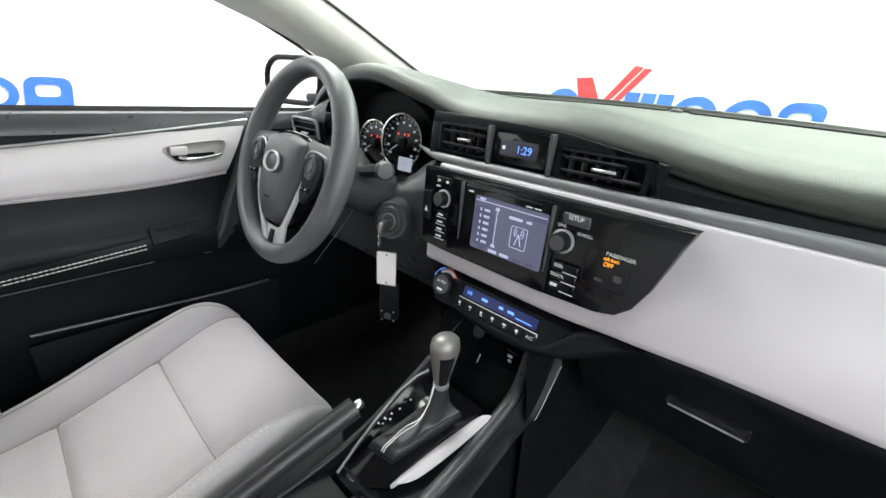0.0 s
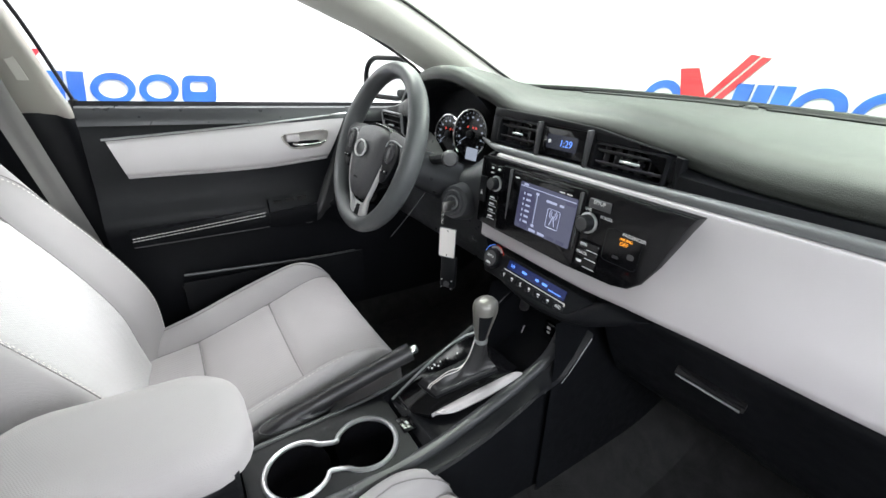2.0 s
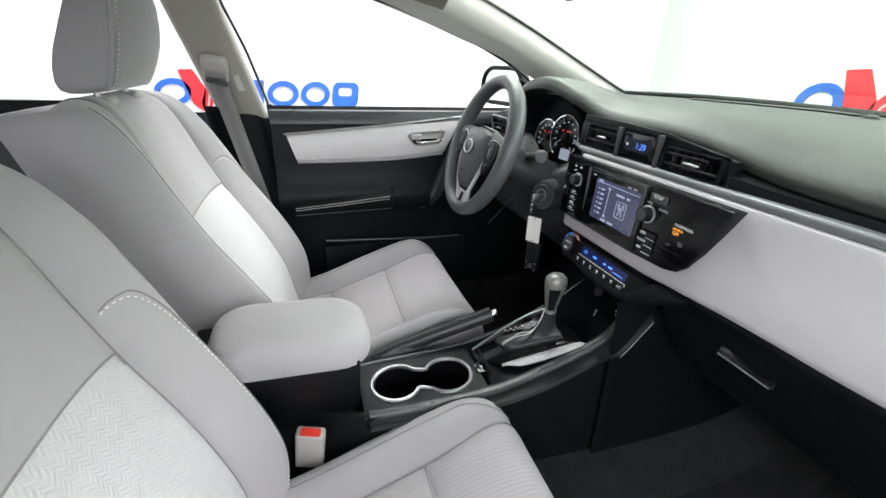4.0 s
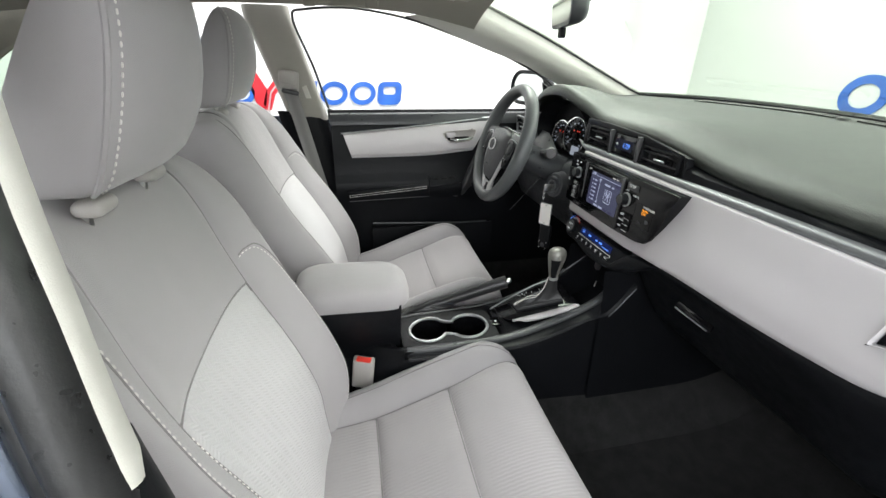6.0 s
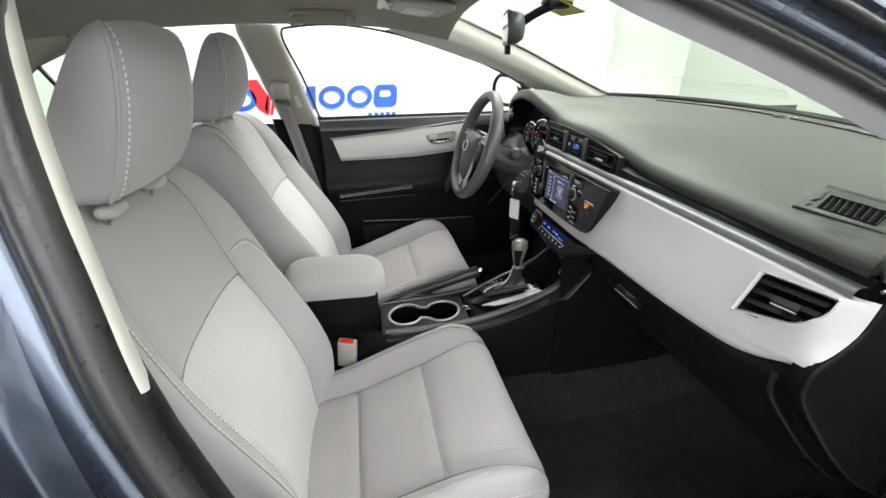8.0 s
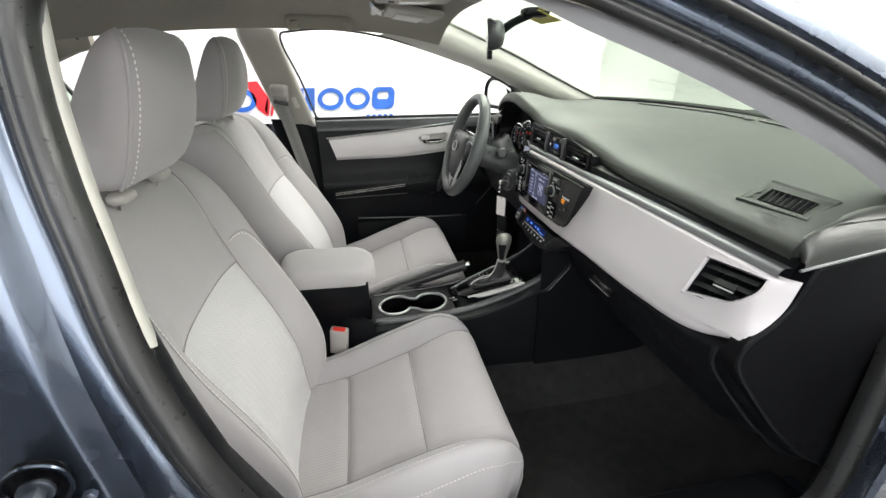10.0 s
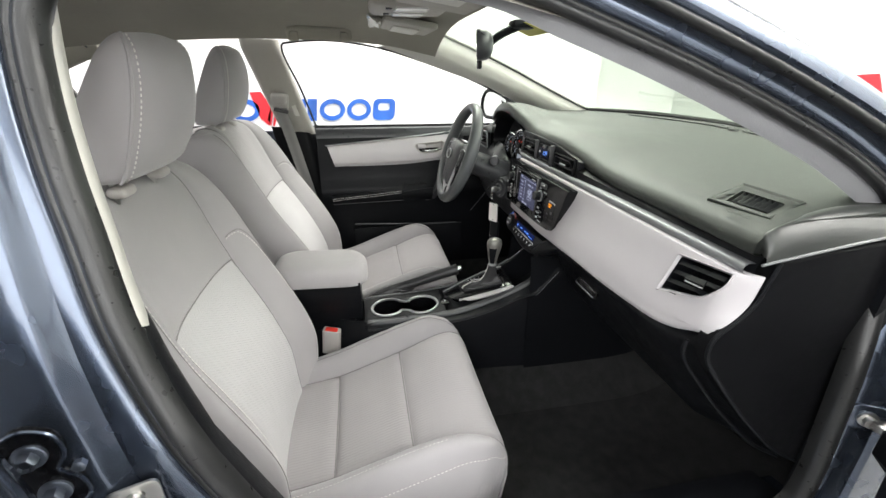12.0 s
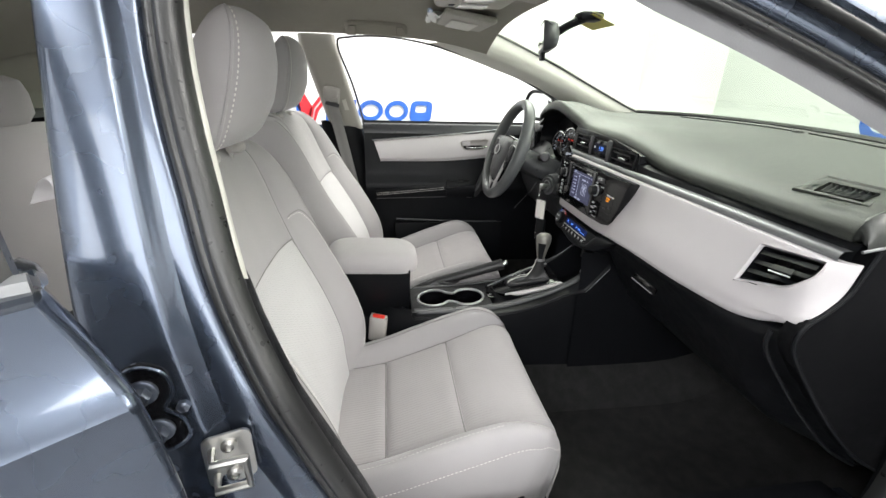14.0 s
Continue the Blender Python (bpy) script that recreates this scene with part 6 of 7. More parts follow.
for name, s, w in (("side_rail", 1, 0.019), ("side_rail", -1, 0.010)):
    rows = []
    for y in map(float, np.linspace(-0.49, 0.085, 50)):
        e = x_right(y) + 0.001 if s > 0 else x_left(y) - 0.001
        rows.append([Vector((e - s * w * u, y, z_top(y) + h)) for u, h in ((-0.10, -0.022), (-0.06, -0.010), (0.05, -0.001), (0.2, 0.0025), (0.5, 0.0035), (0.85, 0.003), (1.0, 0.0005), (1.05, -0.012))])
    part(name, grid(rows), M_RAIL, con, "smooth grey console rail")
rows = []
for y in map(float, np.linspace(-0.49, 0.088, 60)):
    zb2 = curve1((-0.49, -0.322, -0.225, -0.087, 0.017, 0.03, 0.085, 0.09), (0.480, 0.490, 0.502, 0.523, 0.540, 0.551, 0.612, 0.618), y)
    zt3, xo = z_top(y) - 0.010, x_right(y) + 0.004
    xb = curve1((-0.49, -0.3, 0.0, 0.09), (0.084, 0.098, 0.102, 0.100), y)
    zb2 = min(zb2, zt3 - 0.006)
    rows.append([Vector((xo, y, zt3 + 0.004)), Vector((xo + 0.25 * (xb - xo), y, zt3)), Vector((xb - 0.004, y, zb2 + 0.006)), Vector((xb, y, zb2 + 0.001)), Vector((xb - 0.003, y, zb2 - 0.002)), Vector((xb - 0.016, y, zb2 - 0.003))])
part("side_panel", grid(rows), M_BLACK, con, "black moulded side panel of the console", sharp=35)
part("side_joint", tube([(0.1035, 0.020, 0.539), (0.104, 0.034, 0.554), (0.102, 0.085, 0.613)], 0.0009, 5), M_SILVER, con, "bright panel joint")
part("footwell_side", grid([[Vector((x, y, z)) for y in np.linspace(0.0, 0.55, 8)] for x, z in ((0.082, 0.66), (0.095, 0.58), (0.10, 0.48), (0.105, 0.36), (0.11, 0.2))]), M_BLACK, con, "black foot well side panel")
part("footwell_side", grid([[Vector((-x - 0.01, y, z)) for y in np.linspace(0.0, 0.55, 8)] for x, z in ((0.082, 0.66), (0.095, 0.58), (0.10, 0.48), (0.105, 0.36), (0.11, 0.2))]), M_BLACK, con, "black foot well side panel")
part("storage_back", slab([[Vector((x, 0.098, z)) for x in (-0.10, 0.055)] for z in (0.47, 0.68)], 0.01), M_BLACK, con)
part("power_socket", lathe([(0.014, 0), (0.014, 0.006), (0.011, 0.008), (0.002, 0.008)], 20, facing((-0.078, 0.092, 0.588), (1, 0, 0), (0, -1, 0.1))), M_DARK, con, "round power socket cap")
us = part("usb_panel", rbox((0.006, 0.088, 0.575), (0.032, 0.01, 0.030), 0.003), M_GLOSS, con, "small black socket panel")
bar(facing((0.006, 0.082, 0.580), (1, 0, 0), (0, -1, 0)), 0, 0, 0.010, 0.006, M_WHITE, us, z=0.0015)
bar(facing((0.006, 0.082, 0.570), (1, 0, 0), (0, -1, 0)), 0, 0, 0.008, 0.005, M_WHITE, us, z=0.0015)
part("tray_mark", tube([(-0.068, 0.083, 0.522), (-0.062, 0.083, 0.545)], 0.0013, 4), M_WHITE, con)
# gear plate and boot
mp = facing((0, -0.125, 0.5185), (1, 0, 0), (0, -0.317, 1))
on_plate = lambda x, y: (x, (y + 0.125) * 1.049)
gp = part("gear_plate", prism([on_plate(x, y) for x, y in ((-0.066, -0.236), (-0.02, -0.226), (0.010, -0.203), (0.010, -0.172), (0.020, -0.110), (0.040, -0.046), (0.036, -0.030), (-0.088, -0.030), (-0.097, -0.052), (-0.098, -0.090), (-0.088, -0.150))], mp @ pose(0, 0, -0.010), 0.010, 0.002), M_GLOSS, con, "glossy black gear plate")
quad_b = [Vector((-0.060, -0.184)), Vector((-0.012, -0.176)), Vector((0.019, -0.062)), Vector((-0.032, -0.055))]
base = []
for i in range(4):
    base += [quad_b[i].lerp(quad_b[(i + 1) % 4], k / 8) for k in range(8)]
top_c = Vector((-0.006, -0.088, 0.612))


def boot_point(k, f):
    b = Vector((*base[k % 32], 0.0))
    b = mp @ Vector((*on_plate(b.x, b.y), 0.002))
    d = Vector((b.x + 0.020, b.y + 0.118, 0)).normalized()
    top = top_c + d * 0.0105
    g = curve1((0, 0.05, 0.2, 0.45, 0.68, 0.82, 0.92, 1), (0.0, 0.10, 0.13, 0.18, 0.28, 0.45, 0.68, 1.0), f)
    g += 0.16 * math.sin(math.pi * f) ** 1.2 * math.exp(-(((k % 32) - 3.5) / 2.6) ** 2) + 0.02 * math.sin(9 * f + k) * math.sin(math.pi * f)
    crease = 1 + 0.05 * math.sin(math.pi * f) * (1 if k % 8 == 0 else -0.5 * math.sin(math.pi * (k % 8) / 8))
    p = b.lerp(top, f)
    c = b.lerp(top_c, f)
    q = top_c.lerp(Vector((-0.020, -0.118, b.z)), 1 - f)
    return Vector((q.x + (p.x - q.x) * crease, q.y + (p.y - q.y) * crease, b.z + (top.z - b.z) * g))


rows = [[boot_point(k, f) for k in range(32)] for f in (0, 0.03, 0.07, 0.12, 0.18, 0.25, 0.33, 0.42, 0.50, 0.58, 0.66, 0.74, 0.81, 0.87, 0.92, 0.96, 1.0)]
bt = part("gear_boot", grid(rows, wrap=True), M_LEATHER, con, "black leather gear boot with pale seams", sharp=80)
for k, e in ((4, 0.0), (5, -0.002)):
    part("boot_seam", tube([boot_point(k, f) + Vector((0.001 + e, -0.0012, 0.0012)) for f in map(float, np.linspace(0.02, 0.98, 24))], 0.0009, 5), M_THREAD, bt)
part("boot_frame", tube([mp @ Vector((*on_plate(p.x, p.y), 0.002)) for p in base], 0.0028, 6, closed=True), M_BLACK, gp, "black frame round the boot")
for x, y, w in ((-0.080, -0.150, 0.004), (-0.074, -0.146, 0.003), (-0.078, -0.138, 0.006), (-0.070, -0.134, 0.004), (-0.076, -0.126, 0.004), (-0.072, -0.112, 0.003), (-0.070, -0.090, 0.003)):
    bar(mp, *on_plate(x, y), w, 0.003, M_WHITE, gp, z=0.0012)
part("plate_edge", tube([mp @ Vector((*on_plate(x, y), 0.001)) for x, y in ((-0.066, -0.237), (-0.078, -0.195), (-0.089, -0.150), (-0.099, -0.090), (-0.098, -0.050), (-0.090, -0.030))], 0.0022, 6), M_BRIGHT, gp, "thin silver edge")
# satin plate beside the boot
rows = []
for f in np.linspace(0, 1, 18):
    f = float(f)
    xi = curve1((0, 0.14, 0.5, 0.92, 1), (0.009, 0.010, 0.019, 0.036, 0.041), f)
    xo = curve1((0, 0.06, 0.14, 0.35, 0.6, 0.93, 1), (0.020, 0.027, 0.0325, 0.0400, 0.0480, 0.0575, 0.0570), f)
    y = -0.199 + 0.153 * f
    rows.append([Vector((xi + (xo - xi) * u, y + 0.012 * u, z_top(y + 0.012 * u) + 0.0035 + 0.003 * math.sin(math.pi * u))) for u in map(float, np.linspace(0, 1, 8))])
part("satin_plate", slab(rows, 0.006), M_SATIN, con, "pale satin metal plate")

gs = thing("gear_selector", (XC, -0.085, 0.53), "automatic gear selector with grey and black knob", "gear lever")
mg = facing((-0.006, -0.088, 0.604), (1, 0, 0), (0.02, -0.04, 1))
part("shaft", lathe([(0.009, -0.05), (0.009, 0.03)], 14, mg), M_BLACK, gs)
prof_k = ((0, 0.0105, 0.011, 0), (0.012, 0.0130, 0.014, 0), (0.030, 0.0165, 0.018, 0.001), (0.048, 0.0195, 0.022, 0.003), (0.060, 0.0215, 0.0245, 0.004), (0.070, 0.0220, 0.0250, 0.004), (0.078, 0.0205, 0.0235, 0.004), (0.084, 0.0150, 0.0175, 0.004), (0.0865, 0.006, 0.007, 0.004))
knob_at = lambda k, b, s=1.0: mg @ Vector((prof_k[k][1] * s * 0.92 * math.cos(b), prof_k[k][2] * s * 0.92 * math.sin(b) + prof_k[k][3], prof_k[k][0]))
turn = [2 * math.pi * k / 32 for k in range(32)]
part("knob", grid([[knob_at(k, b) for b in turn] for k in range(6)], wrap=True, caps=True), M_BLACK, gs, "black lower half of the knob")
M_KNOB = mat("grey_knob_plastic", (0.21, 0.205, 0.19), 0.36, metal=0.4, vary=0.03, wear=0.02)
kc = part("knob_cap", grid([[knob_at(k, b, 1.03) for b in turn] for k in range(4, 9)], wrap=True, caps=True), M_KNOB, gs, "satin grey knob cap")
part("collar", lathe([(0.0125, -0.004), (0.0125, 0.003), (0.0105, 0.004)], 20, mg), M_BRIGHT, gs, "silver collar under the knob")
for b0, b1 in ((3.2, 5.2), (0.1, 1.6)):
    part("knob_strap", slab([[knob_at(k, float(b), 1.035) for b in np.linspace(b0, b1, 6)] for k in range(0, 6)], 0.002), M_KNOB, kc)

# ---- hand brake ----
hb = thing("hand_brake", (-0.115, -0.33, 0.47), "black hand brake lever with silver button", "hand brake")
part("grip", tube(cr([(-0.122, -0.40, 0.478), (-0.118, -0.33, 0.498), (-0.111, -0.25, 0.524), (-0.104, -0.18, 0.546)], 24), lambda f: 0.015 + 0.003 * f, 14), M_LEATHER, hb, "black grip")
part("button", lathe([(0.009, 0), (0.009, 0.010), (0.007, 0.013), (0.001, 0.013)], 18, facing((-0.1035, -0.178, 0.547), (1, 0, 0), (0.1, 0.95, 0.3))), M_CHROME, hb, "silver release button")
rows = []
for f, w, h, z in ((0.0, 0.050, 0.10, 0.455), (0.3, 0.040, 0.08, 0.475), (0.6, 0.028, 0.05, 0.490), (1.0, 0.018, 0.025, 0.500)):
    rows.append([Vector((-0.122 + w * 0.5 * math.cos(b) * (1 + 0.08 * math.sin(5 * b)), -0.42 + 0.07 * f + h * 0.7 * math.sin(b), z)) for b in np.linspace(0, 2 * math.pi, 25)[:-1]])
part("boot", grid(rows, wrap=True), M_LEATHER, hb, "black folded boot")
for k in range(2):
    part("boot_fold", tube([Vector((-0.122 + (0.022 - 0.005 * k) * math.cos(b), -0.40 + 0.03 * k + (0.060 - 0.018 * k) * math.sin(b), 0.468 + 0.012 * k)) for b in np.linspace(0, 6.283, 25)[:-1]], 0.005, 6, closed=True), M_LEATHER, hb)

# ---- cup holders ----
cups = thing("cup_holder", (XC, -0.37, 0.47), "double cup holder with satin silver rim", "cup holder")
eight = []
C1, C2, CR = Vector((-0.012, -0.424)), Vector((-0.002, -0.318)), 0.050
for k in range(25):
    a = radians(35 + 290 * k / 24 + 90)
    eight.append((C2.x + CR * math.cos(a - math.pi), C2.y + CR * math.sin(a - math.pi)))
for k in range(25):
    a = radians(35 + 290 * k / 24 + 90)
    eight.append((C1.x + CR * math.cos(a), C1.y + CR * math.sin(a)))
zc = lambda y: 0.4775 + 0.06 * (y + 0.40)
ring8 = cr([(x, y, zc(y)) for x, y in eight], 120, closed=True)
part("rim", tube(ring8, 0.0042, 8, closed=True), M_BRIGHT, cups, "satin silver rim")
def to_edge(p):
    d = Vector((p.x - XC, p.y + 0.374))
    k = min(0.074 / max(abs(d.x), 1e-6), 0.124 / max(abs(d.y), 1e-6))
    return Vector((XC + d.x * k, -0.374 + d.y * k, zc(-0.374 + d.y * k)))


part("plate", grid([[p + Vector((0, 0, -0.001)) for p in ring8], [p.lerp(to_edge(p), 0.5) + Vector((0, 0, 0.001)) for p in ring8], [to_edge(p) + Vector((0, 0, -0.0005)) for p in ring8], [to_edge(p) + Vector((0, 0, -0.02)) for p in ring8]], wrap=True), M_BLACK, cups, "black plate round the wells")
for c in (C1, C2):
    part("cup_well", grid([[Vector((c.x + r * math.cos(a), c.y + r * math.sin(a), z)) for a in np.linspace(0, 2 * math.pi, 33)[:-1]] for r, z in ((CR - 0.002, zc(c.y) + 0.001), (CR - 0.004, 0.44), (CR - 0.008, 0.41), (0.001, 0.408))], wrap=True), M_GLOSS, cups, "deep black cup well")
bs = part("console_switch", rbox((0.000, -0.244, 0.4855), (0.034, 0.026, 0.006), 0.002), M_GLOSS, con, "small black switch")
bar(pose(0.000, -0.243, 0.4886, 0, 0, 12), 0, 0, 0.008, 0.004, M_WHITE, bs)

# ---- armrest box ----
ab = thing("console_armrest", (XC, -0.66, 0.48), "padded grey cloth armrest lid on black console box", "armrest")
rows = [[Vector((cx + x * w, -0.640 + y, z)) for x, y in round_rect(1.0, 0.275, 0.02, 4)] for cx, w, z in ((-0.040, 0.098, 0.40), (-0.038, 0.102, 0.46), (-0.026, 0.126, 0.52), (-0.012, 0.156, 0.585), (-0.008, 0.164, 0.614))]
part("box", grid(rows, wrap=True, caps=True), M_BLACK, ab, "black armrest box")
rows = []
for s, sy, z in ((0.90, 0.94, 0.610), (0.98, 0.99, 0.614), (1.0, 1.0, 0.623), (1.0, 1.0, 0.638), (0.96, 0.97, 0.652), (0.86, 0.91, 0.662), (0.6, 0.75, 0.669), (0.02, 0.02, 0.671)):
    rows.append([Vector((XC + 0.004 + x * s, -0.610 + y * sy, z - 0.09 * max(0, (y - 0.02)) * (z > 0.60))) for x, y in round_rect(0.172, 0.262, 0.060, 6)])
part("lid", grid(rows[:-1], wrap=True, caps=True), M_SEAT, ab, "grey cloth padded lid")

# ---- front seats ----
SX = 0.317


def seat_surface_mesh(S, u0, u1, v0, v1, nu, nv, groove, gw, edges="lrbt"):
    """One stitched panel of a seat: the skin S(u, v), drawn down into its seams along the edges named."""
    rows = []
    for j in range(nv + 1):
        v = v0 + (v1 - v0) * j / nv
        r = []
        for i in range(nu + 1):
            u = u0 + (u1 - u0) * i / nu
            p = S(u, v)
            e = 1e-3
            n = (S(u + e, v) - S(u - e, v)).cross(S(u, v + e) - S(u, v - e)).normalized()
            d = 1e9
            if "l" in edges:
                d = min(d, (S(u0, v) - p).length)
            if "r" in edges:
                d = min(d, (S(u1, v) - p).length)
            if "b" in edges:
                d = min(d, (S(u, v0) - p).length)
            if "t" in edges:
                d = min(d, (S(u, v1) - p).length)
            if n.y + n.z < 0:
                n = -n
            r.append(p - n * groove * math.exp(-(d / gw) ** 1.5))
        rows.append(r)
    return grid(rows)


CY = (-0.76, -0.70, -0.63, -0.57, -0.49, -0.40, -0.32, -0.265, -0.228, -0.207, -0.204, -0.215)
CZ = (0.325, 0.340, 0.350, 0.362, 0.389, 0.420, 0.446, 0.452, 0.440, 0.402, 0.340, 0.25)
CV = tuple(i / 11 for i in range(12))


def cushion(u, v):
    """Skin of the seat cushion; u runs across, v from the back to the front."""
    y, z = curve1(CV, CY, v), curve1(CV, CZ, v)
    au = abs(u)
    seam = curve1((0, 0.45, 0.65, 1), (0.165, 0.167, 0.195, 0.205), v)
    full = curve1((0, 0.2, 0.5, 0.75, 0.9, 1), (0.238, 0.252, 0.256, 0.244, 0.224, 0.214), v)
    b = curve1((0, 0.25, 0.5, 0.68, 0.8), (0.025, 0.046, 0.050, 0.024, 0.0), v)
    dx = curve1((0, 0.5, 0.62, 0.78, 0.92, 1.0, 1.15), (0, seam, seam + 0.35 * (full - seam), seam + 0.72 * (full - seam), full - 0.004, full + 0.002, full), au)
    dz = curve1((0, 0.3, 0.5, 0.64, 0.78, 0.90, 1.0, 1.15), (0, 0.002, 0.006 + 0.1 * b, 0.8 * b + 0.004, b, 0.6 * b - 0.008, -0.045, -0.13), au)
    y -= 0.13 * max(0, au - 0.42) ** 2 * max(0, min(1, (v - 0.5) / 0.25))
    return Vector((SX + math.copysign(dx, u), y, z + dz))


BZ = (0.33, 0.40, 0.48, 0.56, 0.64, 0.73, 0.82, 0.90, 0.955, 0.985, 0.995, 0.985)
BY = (-0.690, -0.698, -0.706, -0.730, -0.762, -0.802, -0.832, -0.852, -0.870, -0.895, -0.93, -0.965)
BV = tuple(i / 11 for i in range(12))


def backrest(u, v):
    """Skin of the backrest; v runs from the bottom to the top."""
    y, z = curve1(BV, BY, v), curve1(BV, BZ, v)
    au = abs(u)
    seam = curve1((0, 0.2, 0.45, 0.7, 1), (0.150, 0.160, 0.170, 0.150, 0.105), v)
    full = curve1((0, 0.2, 0.4, 0.6, 0.75, 0.87, 0.95, 1), (0.235, 0.255, 0.260, 0.248, 0.225, 0.195, 0.170, 0.160), v)
    b = curve1((0, 0.15, 0.35, 0.55, 0.75, 0.9), (0.03, 0.045, 0.046, 0.040, 0.016, 0.0), v) * (1.45 if u < 0 else 1.0)
    dx = curve1((0, 0.5, 0.64, 0.80, 0.93, 1.0, 1.15), (0, seam, seam + 0.40 * (full - seam), seam + 0.75 * (full - seam), full - 0.003, full + 0.002, full - 0.01), au)
    dy = curve1((0, 0.3, 0.5, 0.66, 0.80, 0.91, 1.0, 1.15), (0, 0.004, 0.012 + 0.1 * b, 0.8 * b, b, 0.5 * b - 0.01, -0.05, -0.13), au)
    if v > 0.8:
        z -= 0.10 * max(0, au - 0.4) ** 2 * (v - 0.8) / 0.2
    return Vector((SX + math.copysign(dx, u), y + dy, z))


plain_part = part
back_parts = ("backrest", "upper_panel", "back_bolster", "rear_shell", "headrest")


def front_seat(label, shift, recline, head=(0, 0, 0)):
    """A front seat; shift moves it, recline tips its back about the hinge, head moves its headrest."""
    head = Vector(head)
    hinge_m = Matrix.Translation(Vector(shift) + Vector((0, -0.70, 0.36))) @ Matrix.Rotation(radians(recline), 4, "X") @ Matrix.Translation((0, 0.70, -0.36))
    th = thing("front_seat", Vector((SX, -0.5, 0.22)) + Vector(shift), label, "car seat", "front seats")
    flat = Matrix.Translation(shift)

    def part(name, bm, material, parent, label="", sharp=40, kind=""):
        """Parts of the cushion move with the seat, parts of the back tip with it."""
        top = name in back_parts or (parent.name.split(".")[0] in back_parts)
        if name == "headrest" or parent.name.split(".")[0] == "headrest":
            bm.transform(Matrix.Translation(head))
        bm.transform(hinge_m if top else flat)
        return plain_part(name, bm, material, parent, label, sharp, kind)

    cu = part("cushion", seat_surface_mesh(cushion, -0.5, 0.5, 0.0, 0.262, 30, 12, 0.009, 0.0075, "lrt"), M_INSERT, th, "ribbed pale insert panels of the cushion")
    part("insert_panel", seat_surface_mesh(cushion, -0.5, 0.5, 0.262, 0.448, 30, 14, 0.009, 0.0075), M_INSERT, cu)
    part("front_panel", seat_surface_mesh(cushion, -0.5, 0.5, 0.448, 1.0, 30, 34, 0.009, 0.0075, "lrb"), M_INSERT, cu)
    for s in (-1, 1):
        bo = part("cushion_bolster", seat_surface_mesh(cushion, s * 0.5, s * 1.15, 0.0, 1.0, 22, 50, 0.009, 0.0075, "l"), M_SEAT, th, "smooth grey side bolster")
        if s > 0:
            turn_in = [(0.93, v) for v in map(float, np.linspace(0.05, 0.66, 50))] + [(0.60 + 0.33 * math.cos(a), 0.66 + 0.15 * math.sin(a)) for a in map(float, np.linspace(0.06, 1.4, 20))]
            for row, r in (([(0.71, v) for v in map(float, np.linspace(0.05, 0.52, 50))], 0.0005), (turn_in, 0.0009)):
                part("stitching", stitches([cushion(u, v) + Vector((0.0006, 0, 0.001)) for u, v in row], r, 0.005, 0.0035), M_THREAD, bo, "pale stitched seam", kind="stuff")
        else:
            part("seam", tube([cushion(-0.70 + 0.16 * max(0, v - 0.55) / 0.2, v) + Vector((0, 0, 0.0004)) for v in map(float, np.linspace(0.1, 0.75, 40))], 0.0011, 5), M_SEAM, bo)
        part("seam", tube([cushion(s * 0.5, v) - Vector((0, 0, 0.0082)) for v in np.linspace(0, 0.98, 50)], 0.0018, 5), M_SEAM, bo)
    for vv in (0.262, 0.448):
        part("seam", tube([cushion(u, vv) - Vector((0, 0, 0.0082)) for u in np.linspace(-0.5, 0.5, 24)], 0.0018, 5), M_SEAM, cu)
    ba = part("backrest", seat_surface_mesh(backrest, -0.5, 0.5, 0.0, 0.47, 30, 26, 0.009, 0.0075, "lrt"), M_INSERT_BACK, th, "ribbed pale insert of the backrest")
    part("upper_panel", seat_surface_mesh(backrest, -0.5, 0.5, 0.47, 1.0, 30, 28, 0.009, 0.0075, "lrb"), M_SEAT, ba, "smooth grey upper panel")
    for s in (-1, 1):
        bo = part("back_bolster", seat_surface_mesh(backrest, s * 0.5, s * 1.15, 0.0, 1.0, 22, 50, 0.009, 0.0075, "l"), M_SEAT, th, "smooth grey back bolster")
        if s > 0:
            for au, top, r in ((0.545, 0.47, 0.0008), (0.74, 0.78, 0.0010)):
                part("stitching", stitches([backrest(au + 0.16 * max(0, v - 0.6), v) + Vector((0.0004, 0.0012, 0)) for v in map(float, np.linspace(0.05, top, 70))], r, 0.005, 0.0035), M_THREAD, bo, "pale stitched seam", kind="stuff")
            part("seam", tube([backrest(0.755 + 0.16 * max(0, v - 0.6), v) + Vector((0.0002, 0.0002, 0)) for v in map(float, np.linspace(0.03, 0.80, 70))], 0.0012, 5), M_SEAM, bo)
        else:
            arch = [(0.775, v) for v in map(float, np.linspace(0.05, 0.42, 30))] + [(0.645 + 0.13 * math.cos(a), 0.42 + 0.115 * math.sin(a)) for a in map(float, np.linspace(0.05, 1.57, 16))] + [(0.61, 0.534), (0.57, 0.531), (0.53, 0.525)]
            part("seam", tube([backrest(-u, v) + Vector((0, 0.0002, 0)) for u, v in arch], 0.0012, 5), M_SEAM, bo)
            part("stitching", stitches([backrest(-(u - 0.022), v - 0.006) + Vector((0, 0.0010, 0)) for u, v in arch], 0.0009, 0.005, 0.0035), M_THREAD, bo, "pale stitched seam", kind="stuff")
        part("seam", tube([backrest(s * 0.5, v) - Vector((0, 0.0082, 0)) for v in np.linspace(0, 0.98, 50)], 0.0018, 5), M_SEAM, bo)
